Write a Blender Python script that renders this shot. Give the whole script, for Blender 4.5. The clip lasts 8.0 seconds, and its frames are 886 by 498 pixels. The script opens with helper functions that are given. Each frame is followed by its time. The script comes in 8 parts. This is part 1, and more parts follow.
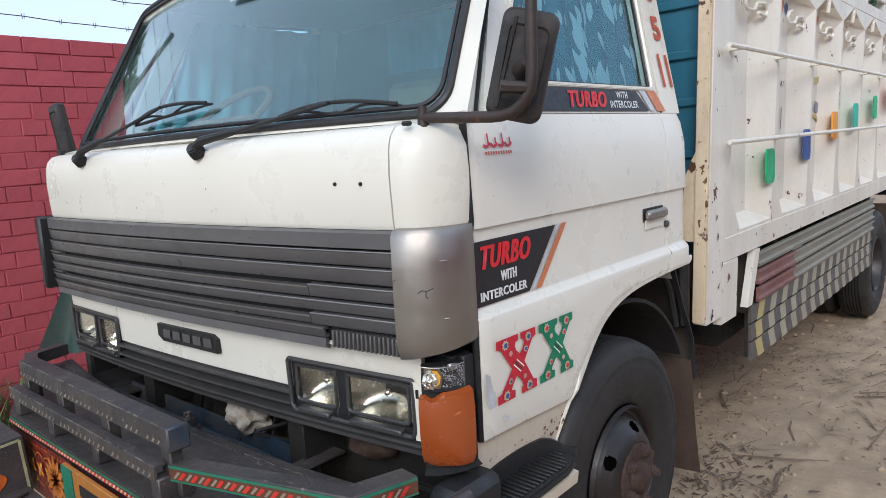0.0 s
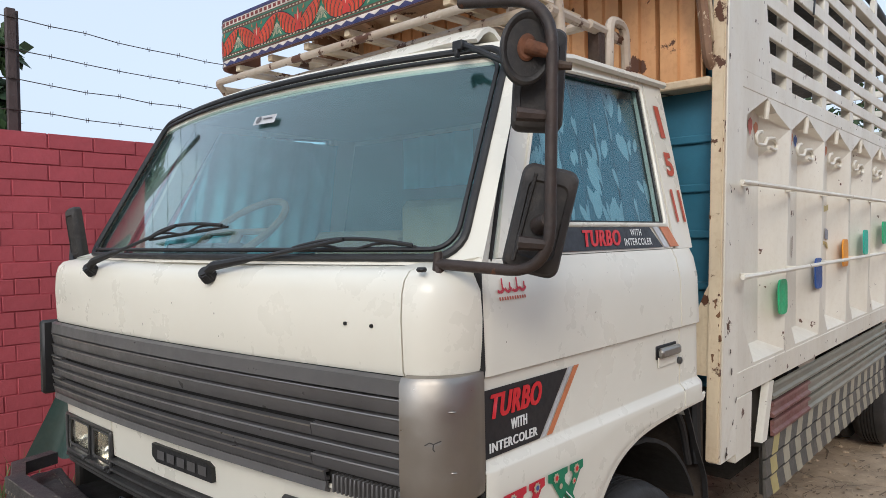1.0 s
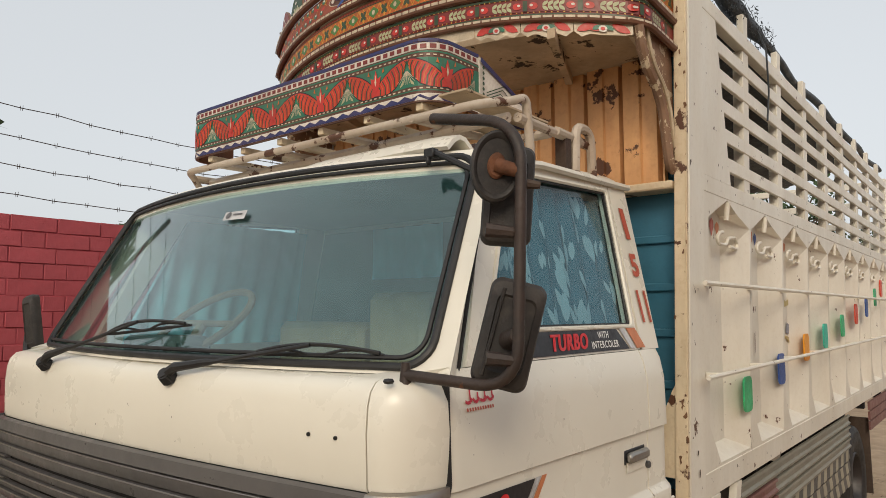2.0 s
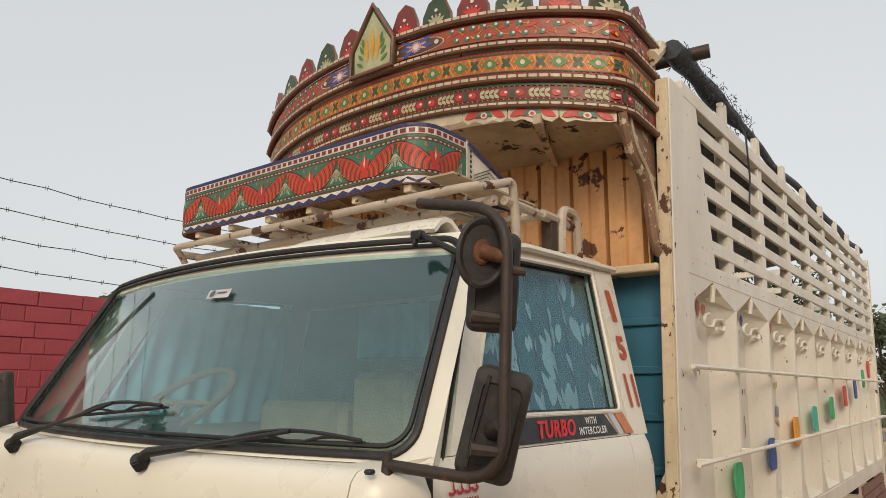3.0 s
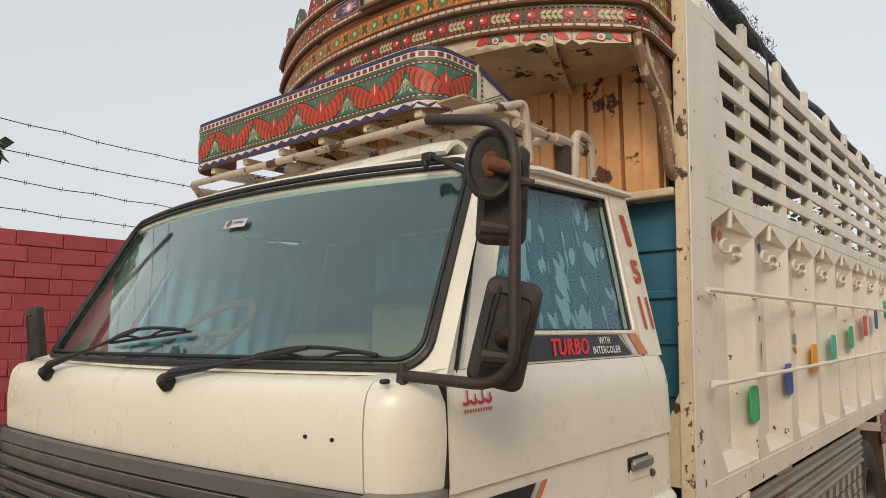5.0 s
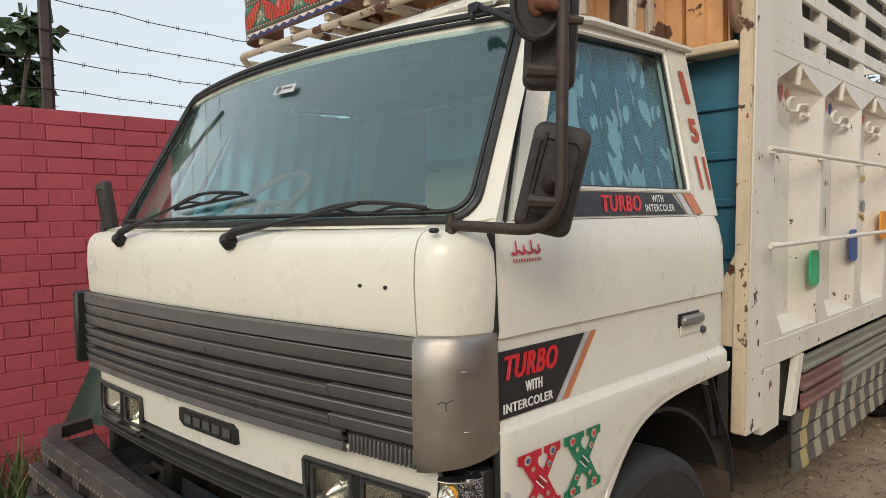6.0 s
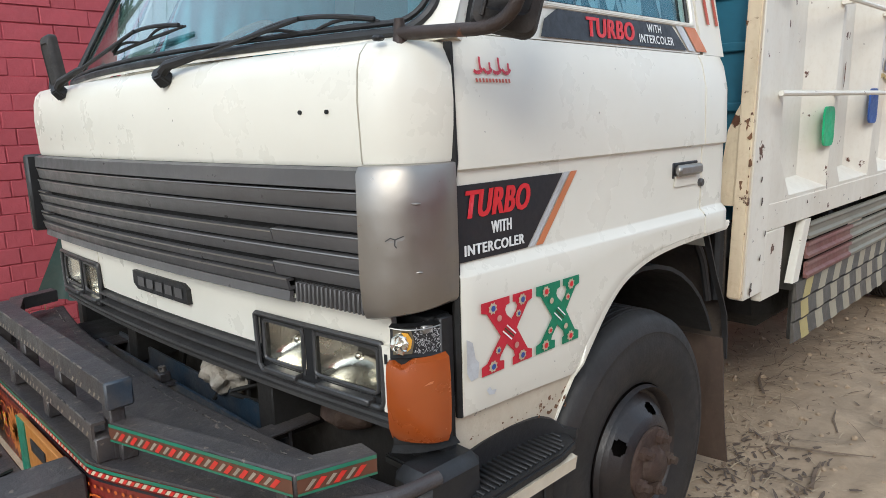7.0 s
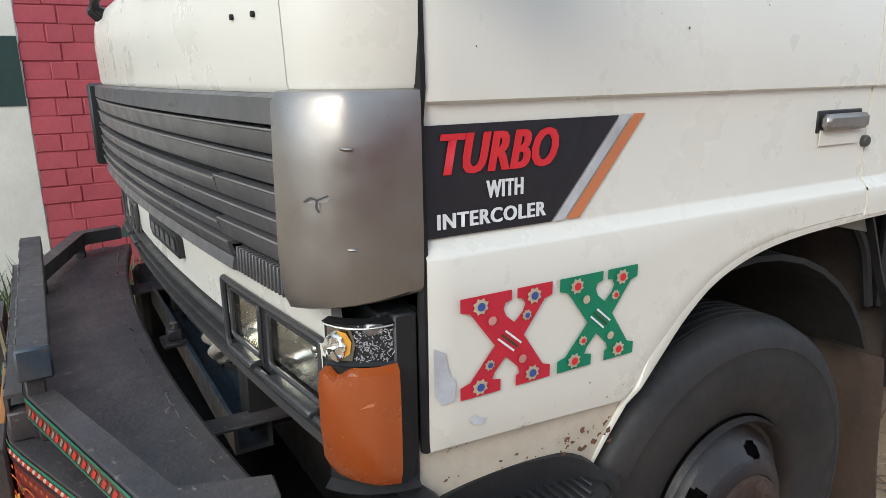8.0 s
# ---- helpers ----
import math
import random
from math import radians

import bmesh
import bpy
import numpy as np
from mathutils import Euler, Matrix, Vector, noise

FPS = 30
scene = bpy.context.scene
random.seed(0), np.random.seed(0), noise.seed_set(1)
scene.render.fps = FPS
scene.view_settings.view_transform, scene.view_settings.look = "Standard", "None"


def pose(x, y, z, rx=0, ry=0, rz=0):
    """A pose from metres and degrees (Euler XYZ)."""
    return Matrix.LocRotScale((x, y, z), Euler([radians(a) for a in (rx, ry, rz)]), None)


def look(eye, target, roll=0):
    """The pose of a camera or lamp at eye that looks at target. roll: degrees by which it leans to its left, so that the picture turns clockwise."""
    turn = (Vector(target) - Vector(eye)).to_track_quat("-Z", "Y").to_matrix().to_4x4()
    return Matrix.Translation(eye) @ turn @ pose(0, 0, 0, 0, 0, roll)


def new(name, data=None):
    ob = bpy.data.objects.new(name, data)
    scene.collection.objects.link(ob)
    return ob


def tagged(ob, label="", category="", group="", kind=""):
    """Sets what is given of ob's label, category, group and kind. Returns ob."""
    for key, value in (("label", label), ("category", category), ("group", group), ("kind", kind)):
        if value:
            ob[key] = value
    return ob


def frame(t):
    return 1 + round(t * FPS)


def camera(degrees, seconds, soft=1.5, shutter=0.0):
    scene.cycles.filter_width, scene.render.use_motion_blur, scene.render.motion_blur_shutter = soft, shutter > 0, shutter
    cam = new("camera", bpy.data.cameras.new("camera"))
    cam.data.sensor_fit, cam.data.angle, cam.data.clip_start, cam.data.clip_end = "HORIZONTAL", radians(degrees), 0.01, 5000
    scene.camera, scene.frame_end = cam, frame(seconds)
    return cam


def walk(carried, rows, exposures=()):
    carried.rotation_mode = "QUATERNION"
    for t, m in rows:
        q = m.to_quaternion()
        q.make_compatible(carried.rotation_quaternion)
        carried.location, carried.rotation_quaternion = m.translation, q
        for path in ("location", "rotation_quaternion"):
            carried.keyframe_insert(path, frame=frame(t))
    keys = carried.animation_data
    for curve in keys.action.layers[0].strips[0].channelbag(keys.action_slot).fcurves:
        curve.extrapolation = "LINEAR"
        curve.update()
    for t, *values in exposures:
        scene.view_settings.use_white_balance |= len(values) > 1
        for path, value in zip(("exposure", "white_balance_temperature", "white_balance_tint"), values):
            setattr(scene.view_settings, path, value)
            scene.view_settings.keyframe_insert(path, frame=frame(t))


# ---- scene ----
cam = camera(65.6, 8.0, 0.85)
PATH = [
    (0, (1.891, -1.012, 1.451), (0.57, 0.461, 1.161), -3.4),
    (0.5, (1.869, -0.996, 1.519), (0.529, 0.484, 1.393), -2.3),
    (1, (1.859, -0.993, 1.572), (0.52, 0.492, 1.535), -0.9),
    (1.5, (1.857, -0.991, 1.617), (0.565, 0.534, 1.677), -0.5),
    (2, (1.859, -0.994, 1.643), (0.596, 0.546, 1.825), -0.0),
    (2.2, (1.858, -0.992, 1.652), (0.63, 0.57, 1.88), -0.2),
    (3.3, (1.86, -0.981, 1.669), (0.647, 0.554, 2.087), 0.5),
    (3.5, (1.857, -0.976, 1.67), (0.657, 0.569, 2.083), 0.5),
    (4, (1.859, -0.981, 1.674), (0.644, 0.561, 2.058), 0.9),
    (5.3, (1.877, -0.967, 1.582), (0.555, 0.527, 1.721), -0.6),
    (5.5, (1.872, -0.961, 1.574), (0.51, 0.504, 1.629), -0.5),
    (6, (1.89, -0.966, 1.528), (0.482, 0.451, 1.441), -1.2),
    (6.5, (1.916, -0.949, 1.46), (0.522, 0.458, 1.186), -0.8),
    (6.8, (1.886, -0.859, 1.404), (0.48, 0.513, 1.03), -2.0),
    (7, (1.841, -0.771, 1.366), (0.433, 0.599, 0.994), -1.8),
    (7.2, (1.798, -0.672, 1.364), (0.253, 0.548, 1.011), -1.3),
    (7.5, (1.739, -0.54, 1.363), (0.154, 0.621, 0.988), 1.4),
    (7.8, (1.719, -0.384, 1.331), (0.101, 0.694, 0.863), -0.3),
    (8, (1.716, -0.285, 1.308), (0.041, 0.688, 0.81), -0.8),
]
EXPOSURES = [(0, 0.33, 5420, 10), (0.5, 0.12, 5680, 9), (1, 0.13, 5750, 9), (1.5, 0.05, 5900, 9), (2, -0.07, 6850, 10), (3.5, -0.08, 7050, 10), (4, -0.07, 7100, 10), (5.5, -0.03, 6700, 10), (6, 0.08, 6400, 7), (6.5, 0.1, 5950, 7), (6.8, 0.4, 5650, 5), (7, 0.45, 5550, 6), (7.5, 0.27, 5600, 5), (8, 0.5, 5500, 6)]
SKY, SUN = 0.153, 1.5
walk(cam, [(t, look(eye, target, roll)) for t, eye, target, roll in PATH], EXPOSURES)

# ---- world, sun ----
world = bpy.data.worlds.new("sky")
scene.world = world
world.use_nodes = True
wn = world.node_tree
sky = wn.nodes.new("ShaderNodeTexSky")
sky.sky_type, sky.sun_disc = "NISHITA", False
sky.sun_elevation, sky.sun_rotation = radians(25), radians(161)
sky.air_density, sky.dust_density, sky.ozone_density = 1.0, 4.0, 1.5
haze = wn.nodes.new("ShaderNodeHueSaturation")
haze.inputs["Saturation"].default_value = 0.42
wn.links.new(sky.outputs[0], haze.inputs["Color"])
overcast = wn.nodes.new("ShaderNodeMix")
overcast.data_type = "RGBA"
overcast.inputs[0].default_value = 0.68
overcast.inputs[7].default_value = (5.45, 5.9, 6.4, 1)
wn.links.new(haze.outputs[0], overcast.inputs[6])
wn.links.new(overcast.outputs[2], wn.nodes["Background"].inputs["Color"])
wn.nodes["Background"].inputs["Strength"].default_value = SKY
sun = new("sun", bpy.data.lights.new("sun", "SUN"))
sun.data.energy, sun.data.angle, sun.data.color = SUN, radians(22), (1.0, 0.86, 0.68)
sun.matrix_world = look((3.5, -4.2, 4.3), (0, 1, 0.5))


# ---- materials ----
def mix_node(nt, fac, a, b):
    m = nt.nodes.new("ShaderNodeMix")
    m.data_type = "RGBA"
    for i, v in ((0, fac), (6, a), (7, b)):
        if isinstance(v, (int, float)):
            m.inputs[i].default_value = v
        elif isinstance(v, tuple):
            m.inputs[i].default_value = (*v, 1)
        else:
            nt.links.new(v, m.inputs[i])
    return m.outputs[2]


def noise_mask(nt, scale, lo, hi, detail=5.0, stretch=None, offset=0.0):
    tc = nt.nodes.new("ShaderNodeTexCoord")
    mp = nt.nodes.new("ShaderNodeMapping")
    mp.inputs["Location"].default_value = (offset, offset * 0.7, offset * 1.3)
    if stretch:
        mp.inputs["Scale"].default_value = stretch
    nt.links.new(tc.outputs["Object"], mp.inputs[0])
    nz = nt.nodes.new("ShaderNodeTexNoise")
    nz.inputs["Scale"].default_value, nz.inputs["Detail"].default_value = scale, detail
    nz.inputs["Roughness"].default_value = 0.62
    nt.links.new(mp.outputs[0], nz.inputs["Vector"])
    mr = nt.nodes.new("ShaderNodeMapRange")
    mr.inputs["From Min"].default_value, mr.inputs["From Max"].default_value = lo, hi
    nt.links.new(nz.outputs["Fac"], mr.inputs["Value"])
    return mr.outputs[0]


def scaled(nt, value, k):
    m = nt.nodes.new("ShaderNodeMath")
    m.operation = "MULTIPLY"
    m.inputs[1].default_value = k
    nt.links.new(value, m.inputs[0])
    return m.outputs[0]


def surface(name, col, rough=0.5, metal=0.0, var=0.18, vscale=5.0, dirt=0.0, dirt_col=(0.17, 0.13, 0.09), dscale=3.0, stretch=None,
            chips=0.0, chip_col=(0.09, 0.035, 0.016), cscale=14.0, bump=0.15, bscale=90.0, random_tint=0.0, coat=0.0, transmission=0.0):
    m = bpy.data.materials.new(name)
    m.use_nodes = True
    nt = m.node_tree
    bs = nt.nodes["Principled BSDF"]
    dark = tuple(c * (1 - var) for c in col)
    lite = tuple(min(1.0, c * (1 + var * 0.6)) for c in col)
    out = mix_node(nt, noise_mask(nt, vscale, 0.3, 0.7, stretch=stretch), dark, lite)
    if random_tint:
        oi = nt.nodes.new("ShaderNodeObjectInfo")
        out = mix_node(nt, scaled(nt, oi.outputs["Random"], random_tint), out, tuple(c * 0.45 for c in col))
    if dirt:
        out = mix_node(nt, scaled(nt, noise_mask(nt, dscale, 0.42, 0.75, 8.0, stretch, 3.1), dirt), out, dirt_col)
        out = mix_node(nt, scaled(nt, noise_mask(nt, dscale * 14, 0.5, 0.8, 4.0, None, 7.7), dirt * 0.6), out, dirt_col)
    rough_socket = None
    if chips:
        mask = noise_mask(nt, cscale, 0.72 - 0.17 * chips, 0.745 - 0.17 * chips, 9.0, None, 11.3)
        out = mix_node(nt, mask, out, chip_col)
        rough_socket = mask
    nt.links.new(out, bs.inputs["Base Color"])
    bs.inputs["Roughness"].default_value, bs.inputs["Metallic"].default_value = rough, metal
    bs.inputs["Coat Weight"].default_value = coat
    bs.inputs["Coat Roughness"].default_value = 0.25
    bs.inputs["Transmission Weight"].default_value = transmission
    rm = nt.nodes.new("ShaderNodeMapRange")
    rm.inputs["To Min"].default_value, rm.inputs["To Max"].default_value = max(0.02, rough - 0.1), min(1, rough + 0.14)
    nt.links.new(noise_mask(nt, vscale * 4, 0.3, 0.7, 5.0, stretch, 5.0), rm.inputs["Value"])
    nt.links.new(rm.outputs[0], bs.inputs["Roughness"])
    if bump:
        bp = nt.nodes.new("ShaderNodeBump")
        bp.inputs["Strength"].default_value, bp.inputs["Distance"].default_value = bump, 0.004
        nt.links.new(noise_mask(nt, bscale, 0.2, 0.8, 6.0, stretch, 1.7), bp.inputs["Height"])
        nt.links.new(bp.outputs[0], bs.inputs["Normal"])
    return m


def glass(name, tint, gloss=0.03, shine=0.04, dust_haze=0.0, dust_haze_col=(0.3, 0.4, 0.42), edge=0.85):
    m = bpy.data.materials.new(name)
    m.use_nodes = True
    nt = m.node_tree
    nt.nodes.remove(nt.nodes["Principled BSDF"])
    tr = nt.nodes.new("ShaderNodeBsdfTransparent")
    tr.inputs[0].default_value = (*tint, 1)
    gl = nt.nodes.new("ShaderNodeBsdfGlossy")
    gl.inputs["Roughness"].default_value = gloss
    lw = nt.nodes.new("ShaderNodeLayerWeight")
    lw.inputs[0].default_value = 0.5
    steep = nt.nodes.new("ShaderNodeMath")
    steep.operation = "POWER"
    steep.inputs[1].default_value = 3.0
    nt.links.new(lw.outputs["Facing"], steep.inputs[0])
    fr = nt.nodes.new("ShaderNodeMapRange")
    fr.inputs["To Min"].default_value, fr.inputs["To Max"].default_value = shine, edge
    nt.links.new(steep.outputs[0], fr.inputs["Value"])
    mx = nt.nodes.new("ShaderNodeMixShader")
    # dust film whose colour also holds the sky's reflection and haze
    film = nt.nodes.new("ShaderNodeBsdfDiffuse")
    film.inputs[0].default_value = (*dust_haze_col, 1)
    through_film = nt.nodes.new("ShaderNodeMixShader")
    through_film.inputs[0].default_value = dust_haze
    if dust_haze:
        nt.links.new(scaled(nt, noise_mask(nt, 5.0, 0.1, 0.9, 6.0), dust_haze * 2), through_film.inputs[0])
    nt.links.new(tr.outputs[0], through_film.inputs[1])
    nt.links.new(film.outputs[0], through_film.inputs[2])
    nt.links.new(fr.outputs[0], mx.inputs[0])
    nt.links.new(through_film.outputs[0], mx.inputs[1])
    nt.links.new(gl.outputs[0], mx.inputs[2])
    nt.links.new(mx.outputs[0], nt.nodes["Material Output"].inputs[0])
    return m


M = {
    "cab_white": surface("cab_white_paint", (0.73, 0.695, 0.6), 0.3, var=0.04, vscale=1.6, dirt=0.03, dirt_col=(0.45, 0.37, 0.27), dscale=1.3, bump=0.03, bscale=18, coat=0.25),
    "sill_white": surface("chipped_white_sill", (0.64, 0.57, 0.45), 0.5, var=0.12, dirt=0.4, dirt_col=(0.36, 0.25, 0.14), chips=0.5, cscale=12, bump=0.3),
    "body_white": surface("body_white_paint", (0.73, 0.69, 0.6), 0.45, var=0.1, vscale=3, dirt=0.27, dirt_col=(0.42, 0.32, 0.2), dscale=3.2, stretch=(1, 1, 0.25), chips=0.34, cscale=13, bump=0.12, bscale=30),
    "cream_rust": surface("cream_paint_rusting", (0.68, 0.57, 0.4), 0.55, var=0.2, dirt=0.45, dirt_col=(0.3, 0.15, 0.06), stretch=(1, 1, 0.3), chips=0.84, cscale=10, bump=0.3),
    "worn": surface("worn_steel_edge", (0.17, 0.15, 0.13), 0.5, metal=0.3, var=0.3, chips=1.0, chip_col=(0.028, 0.024, 0.021), cscale=38, bump=0.3),
    "rack": surface("greyed_white_tube", (0.5, 0.43, 0.35), 0.5, var=0.15, dirt=0.5, dirt_col=(0.28, 0.15, 0.07), chips=0.78, cscale=14, bump=0.2),
    "corrugated": surface("corrugated_cream_paint", (0.68, 0.37, 0.165), 0.55, var=0.25, dirt=0.55, dirt_col=(0.34, 0.14, 0.05), stretch=(1, 1, 0.3), chips=0.78, cscale=9, bump=0.25),
    "soffit": surface("weathered_board", (0.52, 0.39, 0.26), 0.75, var=0.25, dirt=0.5, chips=0.72, chip_col=(0.035, 0.02, 0.012), cscale=8, bump=0.3),
    "grille": surface("dark_grey_plastic", (0.09, 0.086, 0.086), 0.36, var=0.2, dirt=0.2, dirt_col=(0.13, 0.115, 0.1), bump=0.08),
    "corner": surface("silver_grey_plastic", (0.33, 0.302, 0.27), 0.36, metal=0.85, var=0.1, dirt=0.15, dirt_col=(0.3, 0.27, 0.23), bump=0.05, bscale=40),
    "black": surface("black_plastic", (0.014, 0.014, 0.015), 0.5, var=0.25, dirt=0.2, dirt_col=(0.06, 0.055, 0.05), bump=0.15),
    # near-black: shade of arches, slots and holes is put into the base colour
    "void": surface("oily_metal_in_shade", (0.007, 0.0065, 0.006), 0.75, var=0.4, dirt=0.3, dirt_col=(0.026, 0.02, 0.016), bump=0.4, bscale=30),
    "rubber": surface("tyre_rubber", (0.014, 0.0135, 0.0135), 0.62, var=0.3, dirt=0.25, dirt_col=(0.07, 0.058, 0.048), dscale=5, bump=0.2),
    "rim": surface("dusty_dark_rim_paint", (0.016, 0.014, 0.0145), 0.42, metal=0.05, var=0.3, dirt=0.35, dirt_col=(0.075, 0.048, 0.034), bump=0.2),
    "rust": surface("rusty_steel", (0.05, 0.028, 0.02), 0.75, metal=0.15, var=0.4, vscale=14, dirt=0.4, bump=0.5, bscale=60),
    "orange_rust": surface("orange_brown_rust", (0.13, 0.048, 0.02), 0.8, var=0.4, vscale=30, dirt=0.4, dirt_col=(0.04, 0.02, 0.012), bump=0.5, bscale=80),
    "mirror_back": surface("mirror_back_plastic", (0.014, 0.012, 0.011), 0.62, var=0.2, dirt=0.35, dirt_col=(0.14, 0.11, 0.09), bump=0.25, bscale=150),
    "brown_tube": surface("brown_tube_rusting", (0.04, 0.03, 0.026), 0.5, metal=0.2, var=0.35, dirt=0.4, dirt_col=(0.1, 0.05, 0.03), chips=0.6, chip_col=(0.13, 0.05, 0.022), cscale=13, bump=0.35),
    "bumper": surface("worn_black_bumper_paint", (0.041, 0.037, 0.038), 0.47, metal=0.0, var=0.35, dirt=0.6, dirt_col=(0.105, 0.085, 0.072), dscale=6, chips=0.5, chip_col=(0.15, 0.12, 0.095), cscale=40, bump=0.3),
    "blue_steel": surface("dark_blue_steel", (0.022, 0.042, 0.068), 0.45, var=0.3, dirt=0.5, chips=0.2, bump=0.2),
    "blue_board": surface("blue_headboard_paint", (0.035, 0.155, 0.235), 0.5, var=0.2, vscale=3, dirt=0.2, dirt_col=(0.02, 0.06, 0.09), bump=0.1),
    "amber": surface("amber_lens", (0.38, 0.078, 0.011), 0.22, var=0.14, vscale=3, dirt=0.25, dirt_col=(0.3, 0.1, 0.03), dscale=9, bump=0.04, bscale=25, transmission=0.25, coat=0.4),
    "chrome": surface("reflector_chrome", (0.36, 0.35, 0.3), 0.14, metal=1.0, var=0.1, bump=0.2, bscale=60),
    "lamp_chrome": surface("headlamp_reflector", (0.86, 0.84, 0.76), 0.2, metal=1.0, var=0.06, bump=0.1, bscale=60),
    "bezel": surface("headlamp_bezel_grey", (0.055, 0.054, 0.054), 0.38, metal=0.2, var=0.15, dirt=0.25, dirt_col=(0.13, 0.115, 0.1)),
    "metal": surface("dull_steel", (0.36, 0.35, 0.33), 0.4, metal=0.8, var=0.2, dirt=0.3),
    "skirt": surface("grey_olive_skirt_rail", (0.21, 0.2, 0.16), 0.55, var=0.2, dirt=0.45, dirt_col=(0.3, 0.24, 0.17), stretch=(1, 0.3, 1), bump=0.15),
    "skirt_red": surface("faded_red_skirt_rail", (0.19, 0.075, 0.065), 0.55, var=0.2, dirt=0.4, dirt_col=(0.24, 0.19, 0.15)),
    "chev_dark": surface("chevron_dark_grey", (0.085, 0.08, 0.07), 0.6, var=0.2, dirt=0.4, dirt_col=(0.18, 0.145, 0.11)),
    "chev_lite": surface("chevron_faded_cream", (0.33, 0.3, 0.22), 0.6, var=0.15, dirt=0.4, dirt_col=(0.28, 0.22, 0.16)),
    "chev_yellow": surface("chevron_yellow", (0.42, 0.35, 0.14), 0.6, var=0.15, dirt=0.35, dirt_col=(0.28, 0.22, 0.16)),
    "brick": surface("crimson_painted_brick", (0.43, 0.077, 0.094), 0.75, var=0.13, vscale=7, dirt=0.22, dirt_col=(0.2, 0.06, 0.06), dscale=5, bump=0.6, bscale=45, random_tint=0.22, chips=0.05, chip_col=(0.13, 0.04, 0.035), cscale=20),
    "mortar": surface("crimson_painted_mortar", (0.43, 0.07, 0.09), 0.85, var=0.25, dirt=0.3, dirt_col=(0.09, 0.025, 0.025), bump=0.6, bscale=60),
    "plaster": surface("white_limewash_plaster", (0.7, 0.68, 0.6), 0.85, var=0.1, vscale=3, dirt=0.3, dirt_col=(0.5, 0.45, 0.35), bump=0.3, bscale=35),
    "sign": surface("dark_green_painted_sign", (0.018, 0.045, 0.038), 0.6, var=0.15),
    "wire": surface("rusty_wire", (0.06, 0.045, 0.038), 0.7, metal=0.3, bump=0.0),
    "post_steel": surface("rusty_angle_post", (0.07, 0.048, 0.045), 0.7, var=0.3, bump=0.3),
    "tarp": surface("dark_green_tarpaulin", (0.02, 0.052, 0.047), 0.55, var=0.3, vscale=8, dirt=0.2, bump=0.3, bscale=20),
    "black_roll": surface("black_tarpaulin_roll", (0.032, 0.038, 0.045), 0.5, var=0.3, bump=0.5, bscale=25),
    # near curtain: darkness of the side window's reflections put into cloth and print
    "cloth_shaded": surface("shaded_blue_curtain_cloth", (0.022, 0.11, 0.155), 0.85, var=0.2, vscale=9, bump=0.2, bscale=60),
    "print_shaded": surface("shaded_curtain_print", (0.22, 0.35, 0.4), 0.85, var=0.15, bump=0.1),
    # paler copy of that cloth, its brightness behind the windscreen put into the colour
    "cloth_lit": surface("lit_curtain_cloth", (0.2, 0.5, 0.62), 0.85, var=0.2, vscale=9, bump=0.2, bscale=60),
    "print_lit": surface("lit_curtain_print", (0.75, 0.82, 0.82), 0.85, var=0.15, bump=0.1),
    "flake": surface("bare_rust_spot", (0.17, 0.085, 0.042), 0.8, var=0.4, vscale=40, bump=0.3),
    "scroll": surface("brown_scroll_bracket", (0.24, 0.13, 0.075), 0.6, var=0.3, dirt=0.4, chips=0.95, chip_col=(0.55, 0.44, 0.3), cscale=26, bump=0.3),
    "seat": surface("tan_seat_vinyl", (0.42, 0.32, 0.2), 0.55, var=0.2, bump=0.15),
    "dash": surface("grey_dashboard", (0.06, 0.062, 0.06), 0.65, var=0.2, bump=0.2),
    "lining": surface("cab_lining_grey", (0.14, 0.18, 0.18), 0.8, var=0.2, bump=0.2),
    "sack": surface("dirty_woven_sack", (0.42, 0.38, 0.32), 0.8, var=0.3, vscale=14, dirt=0.4, bump=0.6, bscale=120),
    "bark": surface("grey_brown_bark", (0.11, 0.08, 0.06), 0.9, var=0.3, bump=0.6, bscale=40),
    "leaf": surface("tree_leaf", (0.045, 0.085, 0.03), 0.6, var=0.45, vscale=3, bump=0.0),
    "leaf_dry": surface("dusty_tree_leaf", (0.075, 0.095, 0.045), 0.7, var=0.4, vscale=3, bump=0.0),
    "grass": surface("weed_blade", (0.09, 0.13, 0.04), 0.7, var=0.4, vscale=6, bump=0.0),
    "straw": surface("dry_straw", (0.42, 0.33, 0.22), 0.85, var=0.4, vscale=6, bump=0.0),
    "twig": surface("dry_twig", (0.17, 0.12, 0.08), 0.85, var=0.4, vscale=6, bump=0.0),
    "road": surface("worn_asphalt", (0.17, 0.15, 0.125), 0.85, var=0.2, vscale=1.5, bump=0.3),
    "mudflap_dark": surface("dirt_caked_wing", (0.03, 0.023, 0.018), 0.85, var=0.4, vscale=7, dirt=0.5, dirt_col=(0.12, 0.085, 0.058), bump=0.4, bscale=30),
    "mudflap": surface("brown_mud_flap", (0.055, 0.035, 0.025), 0.8, var=0.4, vscale=7, dirt=0.6, dirt_col=(0.12, 0.082, 0.056), stretch=(1, 1, 0.3), bump=0.2),
}
PAINT = {}
